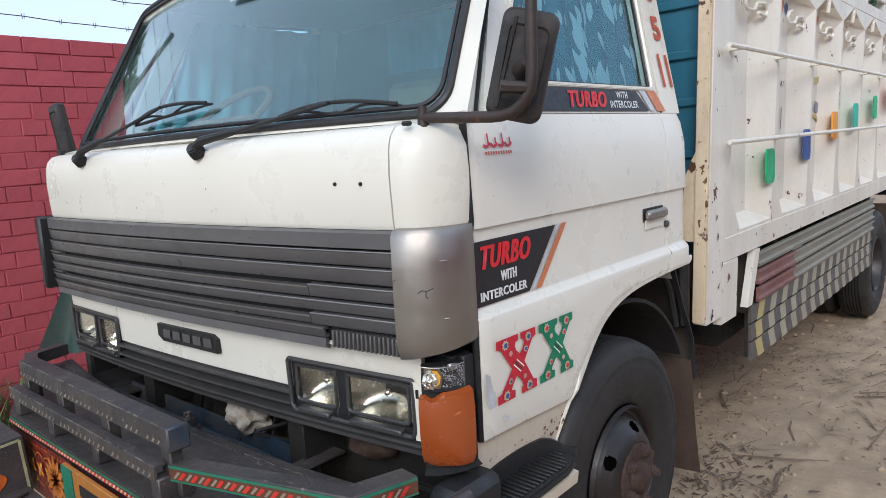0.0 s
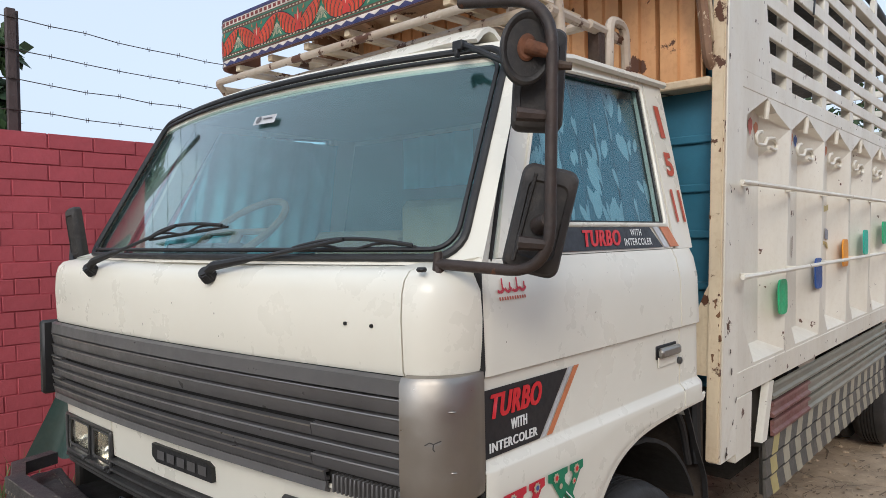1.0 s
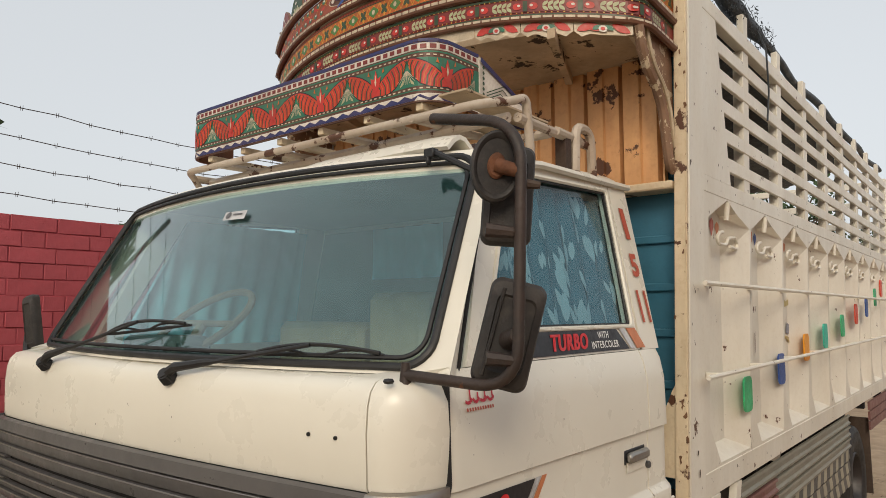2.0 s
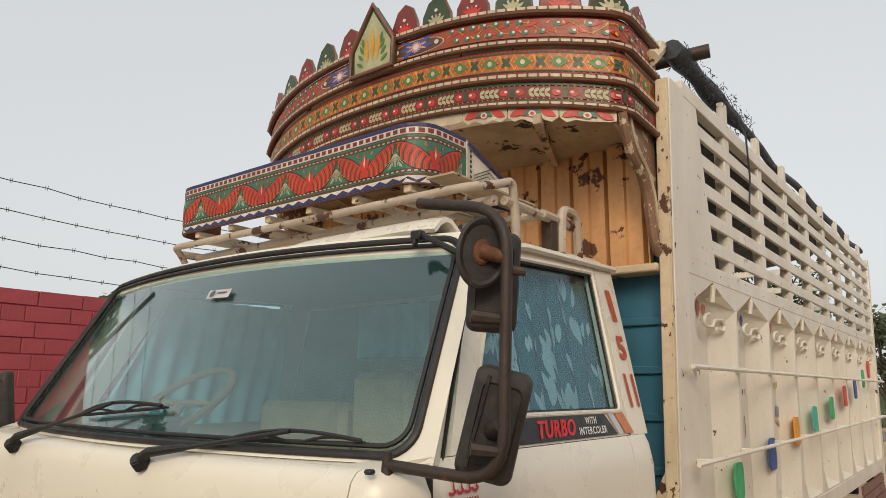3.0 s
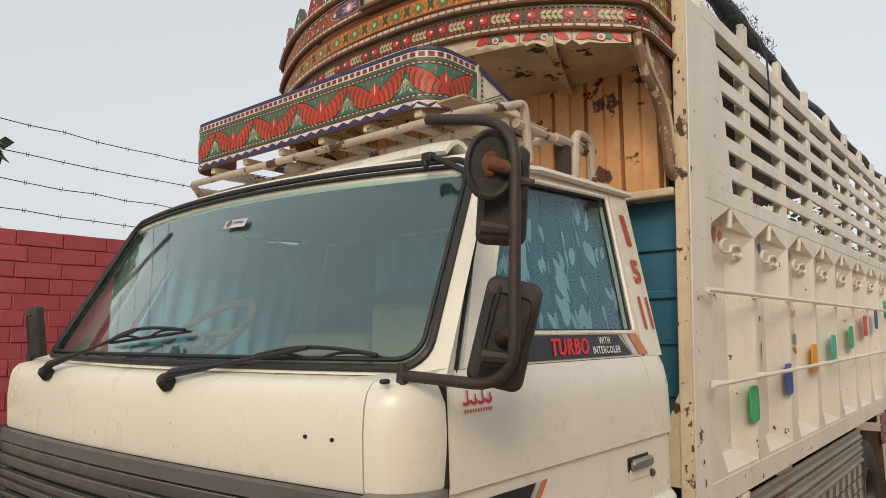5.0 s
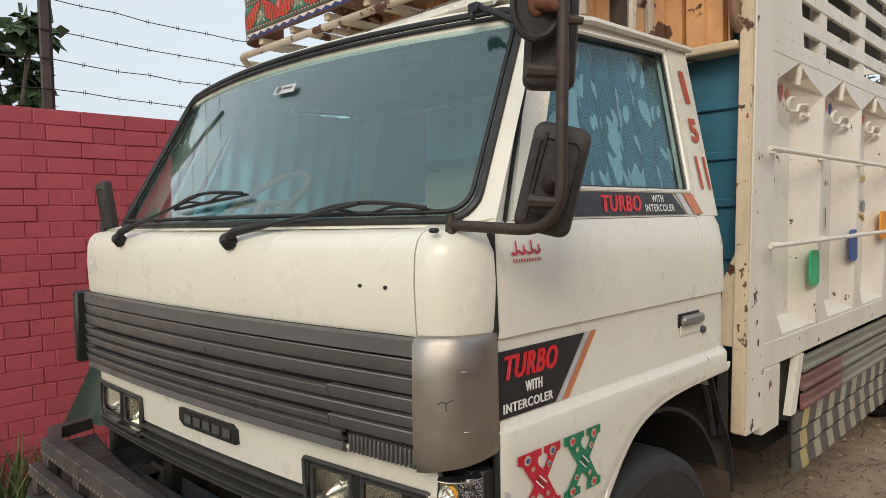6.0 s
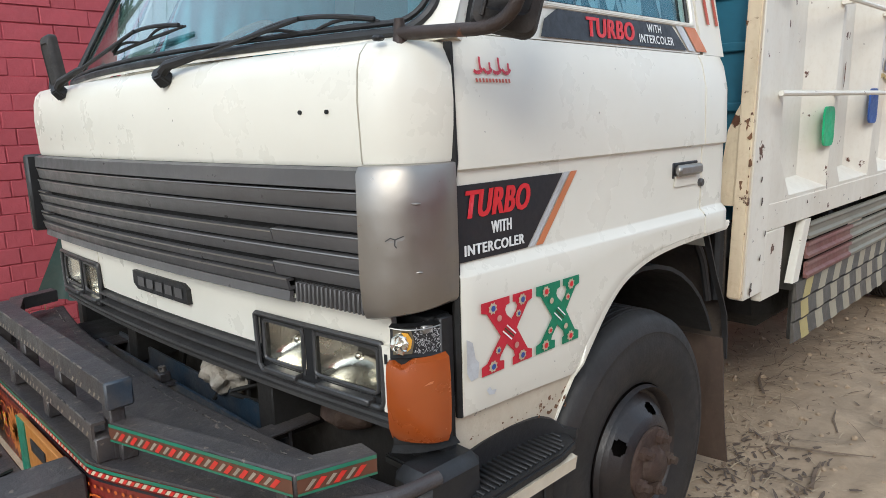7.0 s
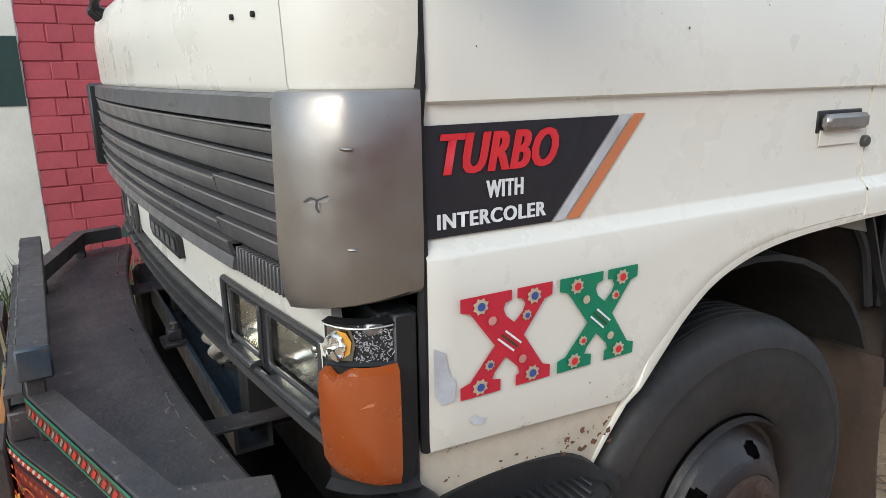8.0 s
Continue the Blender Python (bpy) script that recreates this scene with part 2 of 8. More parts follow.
for key, c in {"navy": (0.022, 0.028, 0.12), "white": (0.7, 0.64, 0.56), "maroon": (0.19, 0.018, 0.014), "red": (0.56, 0.03, 0.02), "pink": (0.62, 0.3, 0.25), "green": (0.02, 0.17, 0.1),
               "dkgreen": (0.022, 0.06, 0.022), "brown": (0.11, 0.042, 0.024), "orange": (0.6, 0.13, 0.015), "yellow": (0.66, 0.33, 0.03), "cream": (0.58, 0.48, 0.34), "blue": (0.03, 0.09, 0.33),
               "sage": (0.42, 0.42, 0.24), "decal_black": (0.013, 0.014, 0.018), "decal_red": (0.62, 0.022, 0.03), "decal_white": (0.78, 0.78, 0.76), "tawny": (0.55, 0.17, 0.025), "rust_red": (0.33, 0.06, 0.02), "leaf_green": (0.06, 0.2, 0.04), "decal_orange": (0.56, 0.19, 0.075), "bright_green": (0.02, 0.42, 0.17),
               "teal_plate": (0.03, 0.44, 0.32), "blue_plate": (0.025, 0.08, 0.3), "orange_plate": (0.75, 0.3, 0.02), "red_plate": (0.6, 0.06, 0.025), "x_red": (0.5, 0.015, 0.035), "x_green": (0.012, 0.2, 0.1),
               "number_red": (0.47, 0.085, 0.045), "plate_yellow": (0.38, 0.15, 0.025), "silver": (0.55, 0.56, 0.57), "rope": (0.17, 0.075, 0.045), "burnt_orange": (0.5, 0.115, 0.014), "faded_yellow": (0.52, 0.42, 0.16), "faded_blue": (0.25, 0.27, 0.33), "dull_cream": (0.3, 0.25, 0.19)}.items():
    flat = "decal" in key or "plate" in key or key.startswith("x_") or key == "number_red"
    PAINT[key] = surface(key + "_paint", c, 0.42, var=0.1 if flat else 0.22, vscale=14, dirt=0.06 if flat else 0.34, dirt_col=(0.13, 0.055, 0.024), dscale=9, bump=0.05)
# teal film colours add reflected sky haze to the panes
WINDSCREEN = glass("teal_windscreen_glass", (0.84, 0.97, 0.97), 0.012, 0.085, 0.042, (0.15, 0.42, 0.44))
SIDE_GLASS = glass("side_window_glass", (0.8, 0.93, 0.96), 0.015, 0.035, 0.012, (0.15, 0.3, 0.36), 0.26)
LENS = glass("clear_lamp_lens", (0.95, 0.93, 0.87), 0.05)


# ---- mesh helpers ----
def part(name, bm, material, parent=None, label="", smooth=True, angle=38):
    bmesh.ops.recalc_face_normals(bm, faces=bm.faces)
    me = bpy.data.meshes.new(name)
    bm.to_mesh(me)
    bm.free()
    me.materials.append(material)
    if smooth:
        me.shade_smooth()
        me.set_sharp_from_angle(angle=radians(angle))
    ob = new(name, me)
    ob.parent = parent
    return tagged(ob, label)


def thing(name, label, category, group="", kind=""):
    return tagged(new(name), label, category, group, kind)


def box(bm, x0, x1, y0, y1, z0, z1, bevel=0.0, seg=1):
    geo = bmesh.ops.create_cube(bm, size=1, matrix=Matrix.LocRotScale(((x0 + x1) / 2, (y0 + y1) / 2, (z0 + z1) / 2), None, (x1 - x0, y1 - y0, z1 - z0)))
    if bevel:
        edges = list({e for v in geo["verts"] for e in v.link_edges})
        bmesh.ops.bevel(bm, geom=edges, offset=bevel, segments=seg, affect="EDGES", profile=0.5)
    return bm


def boxes(*specs, bevel=0.003):
    bm = bmesh.new()
    for s in specs:
        box(bm, *s, bevel=bevel)
    return bm


def quad_grid(bm, pts):
    """Faces over rows of points."""
    rows = [[bm.verts.new(p) for p in row] for row in pts]
    for a, b in zip(rows, rows[1:]):
        for i in range(len(a) - 1):
            bm.faces.new((a[i], a[i + 1], b[i + 1], b[i]))
    return rows


def sheet(pts, thick, heart=(0, 1.2, 1.3)):
    """A sheet over rows of points, given its thickness on the side that faces the heart."""
    bm = bmesh.new()
    rows = quad_grid(bm, pts)
    bmesh.ops.recalc_face_normals(bm, faces=bm.faces)
    bm.normal_update()
    side = sum((Vector(heart) - v.co).normalized().dot(v.normal) for v in bm.verts)
    k = math.copysign(thick, side)
    back = {v: bm.verts.new(v.co + v.normal * k) for row in rows for v in row}
    for a, b in zip(rows, rows[1:]):
        for i in range(len(a) - 1):
            bm.faces.new([back[v] for v in (a[i], b[i], b[i + 1], a[i + 1])])
    rim = rows[0] + [r[-1] for r in rows[1:]] + list(reversed(rows[-1][:-1])) + [r[0] for r in reversed(rows[1:-1])]
    for i, v in enumerate(rim):
        n = rim[(i + 1) % len(rim)]
        bm.faces.new((v, n, back[n], back[v]))
    return bm


def prism(bm, pts, offset):
    """A solid from a flat outline pushed along offset."""
    a = [bm.verts.new(p) for p in pts]
    b = [bm.verts.new(Vector(p) + Vector(offset)) for p in pts]
    bm.faces.new(a)
    bm.faces.new(list(reversed(b)))
    for i in range(len(a)):
        j = (i + 1) % len(a)
        bm.faces.new((a[j], a[i], b[i], b[j]))
    return bm


def rounded(points, r=0.05, n=5):
    """A polyline with its corners rounded."""
    pts = [Vector(p) for p in points]
    out = [pts[0]]
    for a, b, c in zip(pts, pts[1:], pts[2:]):
        k = min(r, (a - b).length * 0.45, (c - b).length * 0.45)
        p, q = b + (a - b).normalized() * k, b + (c - b).normalized() * k
        for i in range(n + 1):
            t = i / n
            out.append(p * (1 - t) ** 2 + b * 2 * t * (1 - t) + q * t * t)
    return out + [pts[-1]]


def tube(points, r, seg=10, bm=None, caps=True):
    bm = bm or bmesh.new()
    pts = [Vector(p) for p in points]
    rings, up = [], None
    for i, p in enumerate(pts):
        d = (pts[min(i + 1, len(pts) - 1)] - pts[max(i - 1, 0)]).normalized()
        if up is None:
            up = d.orthogonal().normalized()
        up = (up - d * up.dot(d)).normalized()
        side = d.cross(up)
        rr = r[i] if isinstance(r, (list, tuple)) else r
        rings.append([bm.verts.new(p + (up * math.cos(a) + side * math.sin(a)) * rr) for a in (2 * math.pi * k / seg for k in range(seg))])
    for a, b in zip(rings, rings[1:]):
        for k in range(seg):
            bm.faces.new((a[k], a[(k + 1) % seg], b[(k + 1) % seg], b[k]))
    if caps:
        bm.faces.new(list(reversed(rings[0])))
        bm.faces.new(rings[-1])
    return bm


def lathe(profile, m, seg=40, bm=None):
    """Turns (radius, height) pairs round the z axis of m."""
    bm = bm or bmesh.new()
    rings = [[bm.verts.new(m @ Vector((r * math.cos(a), r * math.sin(a), h))) for a in (2 * math.pi * k / seg for k in range(seg))] for r, h in profile]
    for a, b in zip(rings, rings[1:]):
        for k in range(seg):
            bm.faces.new((a[k], a[(k + 1) % seg], b[(k + 1) % seg], b[k]))
    return bm


def painted(bm, shape, place, off=0.0):
    """A flat painted shape: an outline in (u, v) laid on a surface by place(u, v, off)."""
    bm.faces.new([bm.verts.new(place(u, v, off)) for u, v in shape])
    return bm


def strip(bm, line, half, place, off=0.0):
    """A painted line of the given half width."""
    for (u0, v0), (u1, v1) in zip(line, line[1:]):
        d = math.hypot(u1 - u0, v1 - v0) or 1e-6
        nu, nv = -(v1 - v0) / d * half, (u1 - u0) / d * half
        painted(bm, [(u0 - nu, v0 - nv), (u1 - nu, v1 - nv), (u1 + nu, v1 + nv), (u0 + nu, v0 + nv)], place, off)


def leaf_outline(u, v, length, width, angle, n=7):
    ca, sa = math.cos(angle), math.sin(angle)
    pts = [(length * i / n, width * math.sin(math.pi * i / n) ** 0.8) for i in range(n + 1)] + [(length * i / n, -width * math.sin(math.pi * i / n) ** 0.8) for i in range(n - 1, 0, -1)]
    return [(u + a * ca - b * sa, v + a * sa + b * ca) for a, b in pts]


def disc_outline(u, v, r, n=12, squash=1.0):
    return [(u + r * math.cos(2 * math.pi * i / n), v + r * squash * math.sin(2 * math.pi * i / n)) for i in range(n)]


def heavy_letters(body, u0, v0, width, height, place, off, shear, bold, spread):
    """A word painted with a broad brush: three strokes side by side."""
    bm = bmesh.new()
    for k in (-1, 0, 1):
        one = letters(body, u0 + spread * (k + 1), v0, width - 2 * spread, height, place, off + 0.0004 * (k + 1), shear, bold)
        me = bpy.data.meshes.new("stroke")
        one.to_mesh(me)
        one.free()
        bm.from_mesh(me)
        bpy.data.meshes.remove(me)
    return bm


def letters(body, u0, v0, width, height, place, off=0.004, shear=0.0, bold=0.0):
    """A word in the built-in font, fitted into a box of a painted surface."""
    cu = bpy.data.curves.new("word", "FONT")
    cu.body, cu.size, cu.shear, cu.offset, cu.resolution_u, cu.space_character = body, 1.0, shear, bold, 3, 1.12
    ob = new("word", cu)
    me = bpy.data.meshes.new_from_object(ob.evaluated_get(bpy.context.evaluated_depsgraph_get()))
    bm = bmesh.new()
    bm.from_mesh(me)
    bpy.data.objects.remove(ob)
    bpy.data.curves.remove(cu)
    bpy.data.meshes.remove(me)
    xs, ys = [v.co.x for v in bm.verts], [v.co.y for v in bm.verts]
    x0, x1, y0, y1 = min(xs), max(xs), min(ys), max(ys)
    for v in bm.verts:
        v.co = place(u0 + (v.co.x - x0) / (x1 - x0) * width, v0 + (v.co.y - y0) / (y1 - y0) * height, off)
    return bm


# ---- ground, wall, fence, trees ----
def axis_steps(lo, hi, step, reach):
    mid = list(np.arange(lo, hi + 1e-6, step))
    far = [reach * (k / 7) ** 2.2 for k in range(1, 8)]
    return [lo - f for f in reversed(far)] + mid + [hi + f for f in far]


def ground_height(x, y):
    z = 0.02 * noise.noise((x * 1.1, y * 1.1, 0)) + 0.012 * noise.noise((x * 5, y * 5, 2)) + 0.007 * noise.noise((x * 14, y * 14, 5))
    for k, c in enumerate((1.05, 1.55)):
        d = abs(x - c - 0.12 * math.sin(y * 0.8 + k))
        if d < 0.16:
            z += 0.012 * math.cos(d * 110) * (1 - d / 0.16)
    if x < -1.2:
        z += min(0.12, (-1.2 - x) * 0.12)
    return z * min(1.0, 14 / (1 + abs(x) + abs(y))) - 0.015


xs, ys = axis_steps(-2.6, 5.0, 0.04, 600), axis_steps(-3.0, 9.0, 0.04, 900)
verts = [(x, y, ground_height(x, y)) for y in ys for x in xs]
w = len(xs)
faces = [(j * w + i, j * w + i + 1, (j + 1) * w + i + 1, (j + 1) * w + i) for j in range(len(ys) - 1) for i in range(w - 1)]
gm = bpy.data.meshes.new("ground")
gm.from_pydata(verts, [], faces)
gm.shade_smooth()
soil = surface("dry_dusty_soil", (0.4, 0.3, 0.2), 0.95, var=0.26, vscale=5.0, dirt=0.6, dirt_col=(0.25, 0.18, 0.115), dscale=3.1, bump=1.0, bscale=22)
gm.materials.append(soil)
tagged(new("ground", gm), "dry dusty earth with tyre tracks, twigs and straw", "ground", kind="structure")

WALL_X, WALL_TOP, COURSE, EDGE = -2.2, 2.16, 0.0864, -0.3
wall = part("wall_west", boxes((WALL_X - 0.24, WALL_X - 0.005, EDGE, 16, -0.2, WALL_TOP - 0.012), bevel=0.004), M["mortar"])
tagged(wall, "crimson painted brick boundary wall in English bond", "wall", kind="structure")
plain_wall = part("wall_south", boxes((WALL_X - 0.24, WALL_X + 0.004, -9, EDGE - 0.002, -0.2, WALL_TOP), bevel=0.006), M["plaster"])
tagged(plain_wall, "white limewashed stretch of the boundary wall", "wall", kind="structure")


def sign_place(u, v, off=0.0):
    return Vector((WALL_X + 0.008 + off, u, v))


sign = part("painted_sign", boxes((WALL_X + 0.0045, WALL_X + 0.009, -1.3, -0.308, 1.18, 1.5), bevel=0.0), M["sign"])
tagged(sign, "dark green sign panel painted on the white wall", "sign")
bm = bmesh.new()
for k in range(4):
    strip(bm, [(-1.2 + 0.16 * k, 1.36 + 0.02 * (k % 2)), (-1.09 + 0.16 * k, 1.35)], 0.018, sign_place, 0.004)
part("lettering_bar", bm, PAINT["decal_white"], sign)

# posts and four strands of barbed wire on the wall
fence = thing("barbed_wire_fence", "rusty barbed wire strung on angle-iron posts along the wall top", "fence")
POSTS = [-7.4, -4.9, -2.35, 0.21, 2.8, 5.4, 8.0]
for y in POSTS:
    part("post", boxes((-2.325, -2.285, y - 0.022, y + 0.022, 2.1, 2.82), (-2.325, -2.317, y - 0.022, y + 0.045, 2.1, 2.82), bevel=0.002), M["post_steel"], fence)
rng = random.Random(4)
for z in (2.775, 2.605, 2.447, 2.28):
    pts, barbs = [], bmesh.new()
    for a, b in zip(POSTS, POSTS[1:]):
        sag = rng.uniform(0.02, 0.045)
        for i in range(14):
            t = i / 14
            p = Vector((-2.28 + rng.uniform(-0.004, 0.004), a + (b - a) * t, z - sag * 4 * t * (1 - t) + rng.uniform(-0.006, 0.006)))
            pts.append(p)
            for s in (-1, 1):
                tube([p + Vector((0, 0.004 * s, -0.014)), p + Vector((0.008 * s, 0.004 * s, 0.014))], 0.0016, 4, barbs)
    strand = part("wire_strand", tube(pts, 0.0028, 5), M["wire"], fence)
    tagged(part("barbs", barbs, M["wire"], strand), kind="stuff")


def leaves(bm, centre, radius, count, size, rnd):
    for _ in range(count):
        d = Vector((rnd.gauss(0, 1), rnd.gauss(0, 1), rnd.gauss(0, 1))).normalized() * radius * rnd.random() ** 0.45
        c = Vector(centre) + Vector((d.x, d.y, d.z * 0.8))
        a = Vector((rnd.gauss(0, 1), rnd.gauss(0, 1), rnd.gauss(-0.5, 0.7))).normalized()
        b = a.orthogonal().normalized()
        b = (b * math.cos(rnd.random() * 6) + a.cross(b) * math.sin(rnd.random() * 6)).normalized()
        s = size * rnd.uniform(0.6, 1.3)
        q = [c, c + a * s * 0.5 + b * s * 0.28, c + a * s, c + a * s * 0.5 - b * s * 0.28]
        bm.faces.new([bm.verts.new(p) for p in q])


def tree(x, y, height, spread, clumps, per, leaf, material, seed, label, lean=0.0, droop=0.0):
    rnd = random.Random(seed)
    t = thing("tree", label, "tree")
    trunk, crown = bmesh.new(), bmesh.new()
    base = Vector((x, y, -0.05))
    top = Vector((x + lean, y, height * 0.72))
    tube([base, base.lerp(top, 0.5) + Vector((0.06, 0.04, 0)), top], [height * 0.03, height * 0.022, height * 0.01], 8, trunk)
    for k in range(clumps):
        a, h = 2.4 * k + rnd.random(), rnd.uniform(0.42, 1.0)
        rr = spread * (1.05 - abs(h - 0.65)) * rnd.uniform(0.45, 1.0)
        tip = Vector((x + lean * h + rr * math.cos(a), y + rr * math.sin(a), height * h - droop * rr))
        root = base.lerp(top, min(0.95, h * 0.75))
        tube([root, root.lerp(tip, 0.5) + Vector((0, 0, 0.08 * height * rnd.random())), tip], [height * 0.008, height * 0.005, height * 0.002], 5, trunk)
        leaves(crown, tip, spread * rnd.uniform(0.22, 0.4), per, leaf, rnd)
    part("trunk", trunk, M["bark"], t)
    part("crown", crown, material, t, smooth=False)
    return t


tree(-6.2, 0.98, 3.75, 0.54, 30, 90, 0.2, M["leaf"], 2, "dark leafy tree standing behind the brick wall", droop=0.3)
tree(-6.2, -3.1, 5.15, 0.7, 22, 70, 0.22, M["leaf"], 4, "tall leafy tree behind the white wall")
tree(-4.6, -5.2, 5.2, 1.9, 26, 60, 0.2, M["leaf"], 5, "drooping tree behind the white wall", droop=0.25)
tree(-4.4, 2.25, 2.5, 0.42, 14, 70, 0.08, M["leaf_dry"], 8, "leafy bush-like tree behind the brick wall")
tree(-1.9, 13.5, 5.4, 1.6, 24, 70, 0.16, M["leaf"], 9, "leafy tree standing behind the truck")
for k, (x, y, h) in enumerate([(-6.0, 62, 8.0), (3.0, 70, 7.0), (-12, 66, 9), (9, 58, 6.5), (16, 72, 8), (-2.5, 40, 5.2)]):
    tree(x, y, h, h * 0.42, 22, 60, 0.42, M["leaf_dry"], 20 + k, "dusty roadside tree in the distance")
# two trees out of view, added only to be reflected
tree(9.5, -6.5, 6.5, 2.2, 26, 60, 0.22, M["leaf_dry"], 41, "unseen tree added behind the camera for reflections")
tree(6.0, -9.5, 6.0, 2.0, 24, 60, 0.22, M["leaf_dry"], 42, "unseen tree added behind the camera for reflections")

# unseen wall, added so reflections towards +x turn dark near the horizon
east = part("wall_east", boxes((10.0, 10.3, -16, 16, -0.3, 3.4), bevel=0.01), M["mortar"])
tagged(east, "unseen plain brick wall added to darken side reflections", "wall", kind="structure")
road = part("road", boxes((-40, 60, 27, 33, -0.25, 0.03), bevel=0.0), M["road"])
tagged(road, "worn grey road in the distance", "road", kind="structure")
bm = bmesh.new()
rng = random.Random(12)
for _ in range(7000):
    x, y = rng.uniform(-45, 60), rng.uniform(36, 58)
    h = rng.uniform(0.4, 1.9)
    d = Vector((rng.gauss(0, 0.4), rng.gauss(0, 0.4), h))
    p = Vector((x, y, 0))
    s = Vector((rng.uniform(0.2, 0.5), rng.uniform(-0.1, 0.1), 0))
    bm.faces.new([bm.verts.new(q) for q in (p - s, p + s, p + d + s * 0.4, p + d - s * 0.4)])
tagged(part("hedgerow", bm, M["leaf_dry"], smooth=False), "dusty green scrub along the far road", "shrubs", kind="stuff")


# ---- the truck: cab ----
truck = thing("cargo_truck", "white cargo truck with a slatted body and painted crown", "truck")


def fp(s, d=0.0):
    """The cab's front in plan: s runs across it and round the corners, d stands proud of it."""
    a, skew = abs(s), math.copysign(0.044, s)
    if a <= 0.85:
        x, y = a, -0.079 + skew * a + 0.048 * a * a
        n = Vector((skew + 0.096 * a, -1))
    else:
        t = (a - 0.85) / 0.2 * math.pi / 2
        deep = 0.125 - (-0.079 + skew * 0.85 + 0.048 * 0.85 ** 2)
        x, y = 0.85 + 0.105 * math.sin(t), 0.125 - deep * math.cos(t)
        n = Vector((math.sin(t) / 0.105, -math.cos(t) / deep))
    n.normalize()
    return math.copysign(1, s) * (x + n.x * d), y + n.y * d


def srange(a, b, n):
    return [a + (b - a) * i / n for i in range(n + 1)]


def front_band(levels, a, b, n=40, thick=0.02):
    return sheet([[(*fp(s, d), z) for s in srange(a, b, n)] for z, d in levels], thick)


def ws(u, v, off=0.0):
    """The windscreen's surface."""
    p = Vector((u * (0.9 - 0.068 * v), -0.035 + 0.305 * v + 0.025 * u + (0.13 - 0.03 * v) * u * u, 1.527 + v * (0.507 + 0.012 * (1 - u * u))))
    return p + Vector((0.25 * u, -0.85, 0.5)) * off


def side_x(z):
    return 0.95 - 0.2 * (z - 1.40)


UPPER = [(1.285, -0.004), (1.295, 0.0), (1.40, 0.004), (1.455, 0.0), (1.482, -0.008), (1.5, -0.024), (1.506, -0.045)]
cab = part("cab_front_panel", front_band(UPPER, -0.853, 0.853), M["cab_white"], truck, "cream-white pressed front panel with two bolt holes")
for x, z in ((0.7, 1.386), (0.775, 1.385)):
    px, py = fp(x, 0.0035)
    bm = lathe([(0.0, 0.0), (0.0042, 0.0), (0.0042, 0.004), (0.0, 0.004)], Matrix.Translation((px, py, z)) @ pose(0, 0, 0, 90, 0, 8), 10)
    part("bolt_hole", bm, M["void"], cab)
for sx in (-1, 1):
    part("front_corner_panel", front_band(UPPER, 0.858 * sx, 1.05 * sx, 14), M["cab_white"], truck)
    part("cowl_corner", sheet([[(*fp(s * sx, -0.044), 1.505) for s in srange(0.79, 1.05, 10)],
                               [tuple(Vector((*fp(s * sx, -0.044), 1.506)).lerp(ws(sx * min(1.06, s / 0.86), -0.02), 0.55)) for s in srange(0.79, 1.05, 10)],
                               [tuple(ws(sx * min(1.06, s / 0.86), -0.02)) for s in srange(0.79, 1.05, 10)]], 0.012), M["cab_white"], truck)
part("cowl", sheet([[(*fp(s, -0.044), 1.506) for s in srange(-0.8, 0.8, 30)], [tuple(ws(s / 0.86, -0.03, -0.005)) for s in srange(-0.8, 0.8, 30)]], 0.012), M["cab_white"], truck)

# windscreen, its seal and its white surround
pane = part("windscreen", sheet([[ws(u, v, -0.006) for u in srange(-1.015, 1.015, 24)] for v in srange(-0.01, 1.015, 10)], 0.004), WINDSCREEN, truck, "teal-tinted windscreen")
pane.visible_shadow = False


def ring_uv(mu, mv, r, n=6):
    """A rounded rectangle in windscreen coordinates."""
    out = []
    for cu, cv, a0 in ((mu, 1 + mv, 0), (-mu, 1 + mv, 90), (-mu, -mv, 180), (mu, -mv, 270)):
        su, sv = math.copysign(r, cu), (r * 1.6 if cv > 0.5 else -r * 1.6)
        for i in range(n + 1):
            a = radians(a0 + 90 * i / n)
            out.append((cu - su + r * math.cos(a), cv - sv + 1.6 * r * math.sin(a)))
    dense = []
    for (a, b), (c, d) in zip(out, out[1:] + out[:1]):
        k = max(1, int(max(abs(c - a), abs(d - b)) / 0.12))
        dense += [(a + (c - a) * i / k, b + (d - b) * i / k) for i in range(k)]
    return dense


inner = ring_uv(1.008, 0.008, 0.07)
for mu, mv, r, rad in ((1.008, 0.008, 0.07, 0.0095), (0.988, -0.028, 0.06, 0.006)):
    loop = ring_uv(mu, mv, r)
    part("windscreen_seal", tube([ws(u, v, 0.006) for u, v in loop + loop[:2]], rad, 8, caps=False), M["black"], truck)
bm = bmesh.new()
a = [bm.verts.new(ws(u, v, 0.004)) for u, v in inner]
b = [bm.verts.new(ws(max(-1.06, min(1.06, u * 1.09)), max(-0.035, min(1.05, (v - 0.5) * 1.16 + 0.5)), 0.002)) for u, v in inner]
for i in range(len(a)):
    j = (i + 1) % len(a)
    bm.faces.new((a[i], a[j], b[j], b[i]))
part("windscreen_surround", bm, M["cab_white"], truck)
bm = bmesh.new()
cx = [(0.014, 0.755), (0.139, 0.752), (0.133, 0.806), (0.008, 0.808)]
bm.faces.new([bm.verts.new(ws(u, v, 0.004)) for u, v in cx])
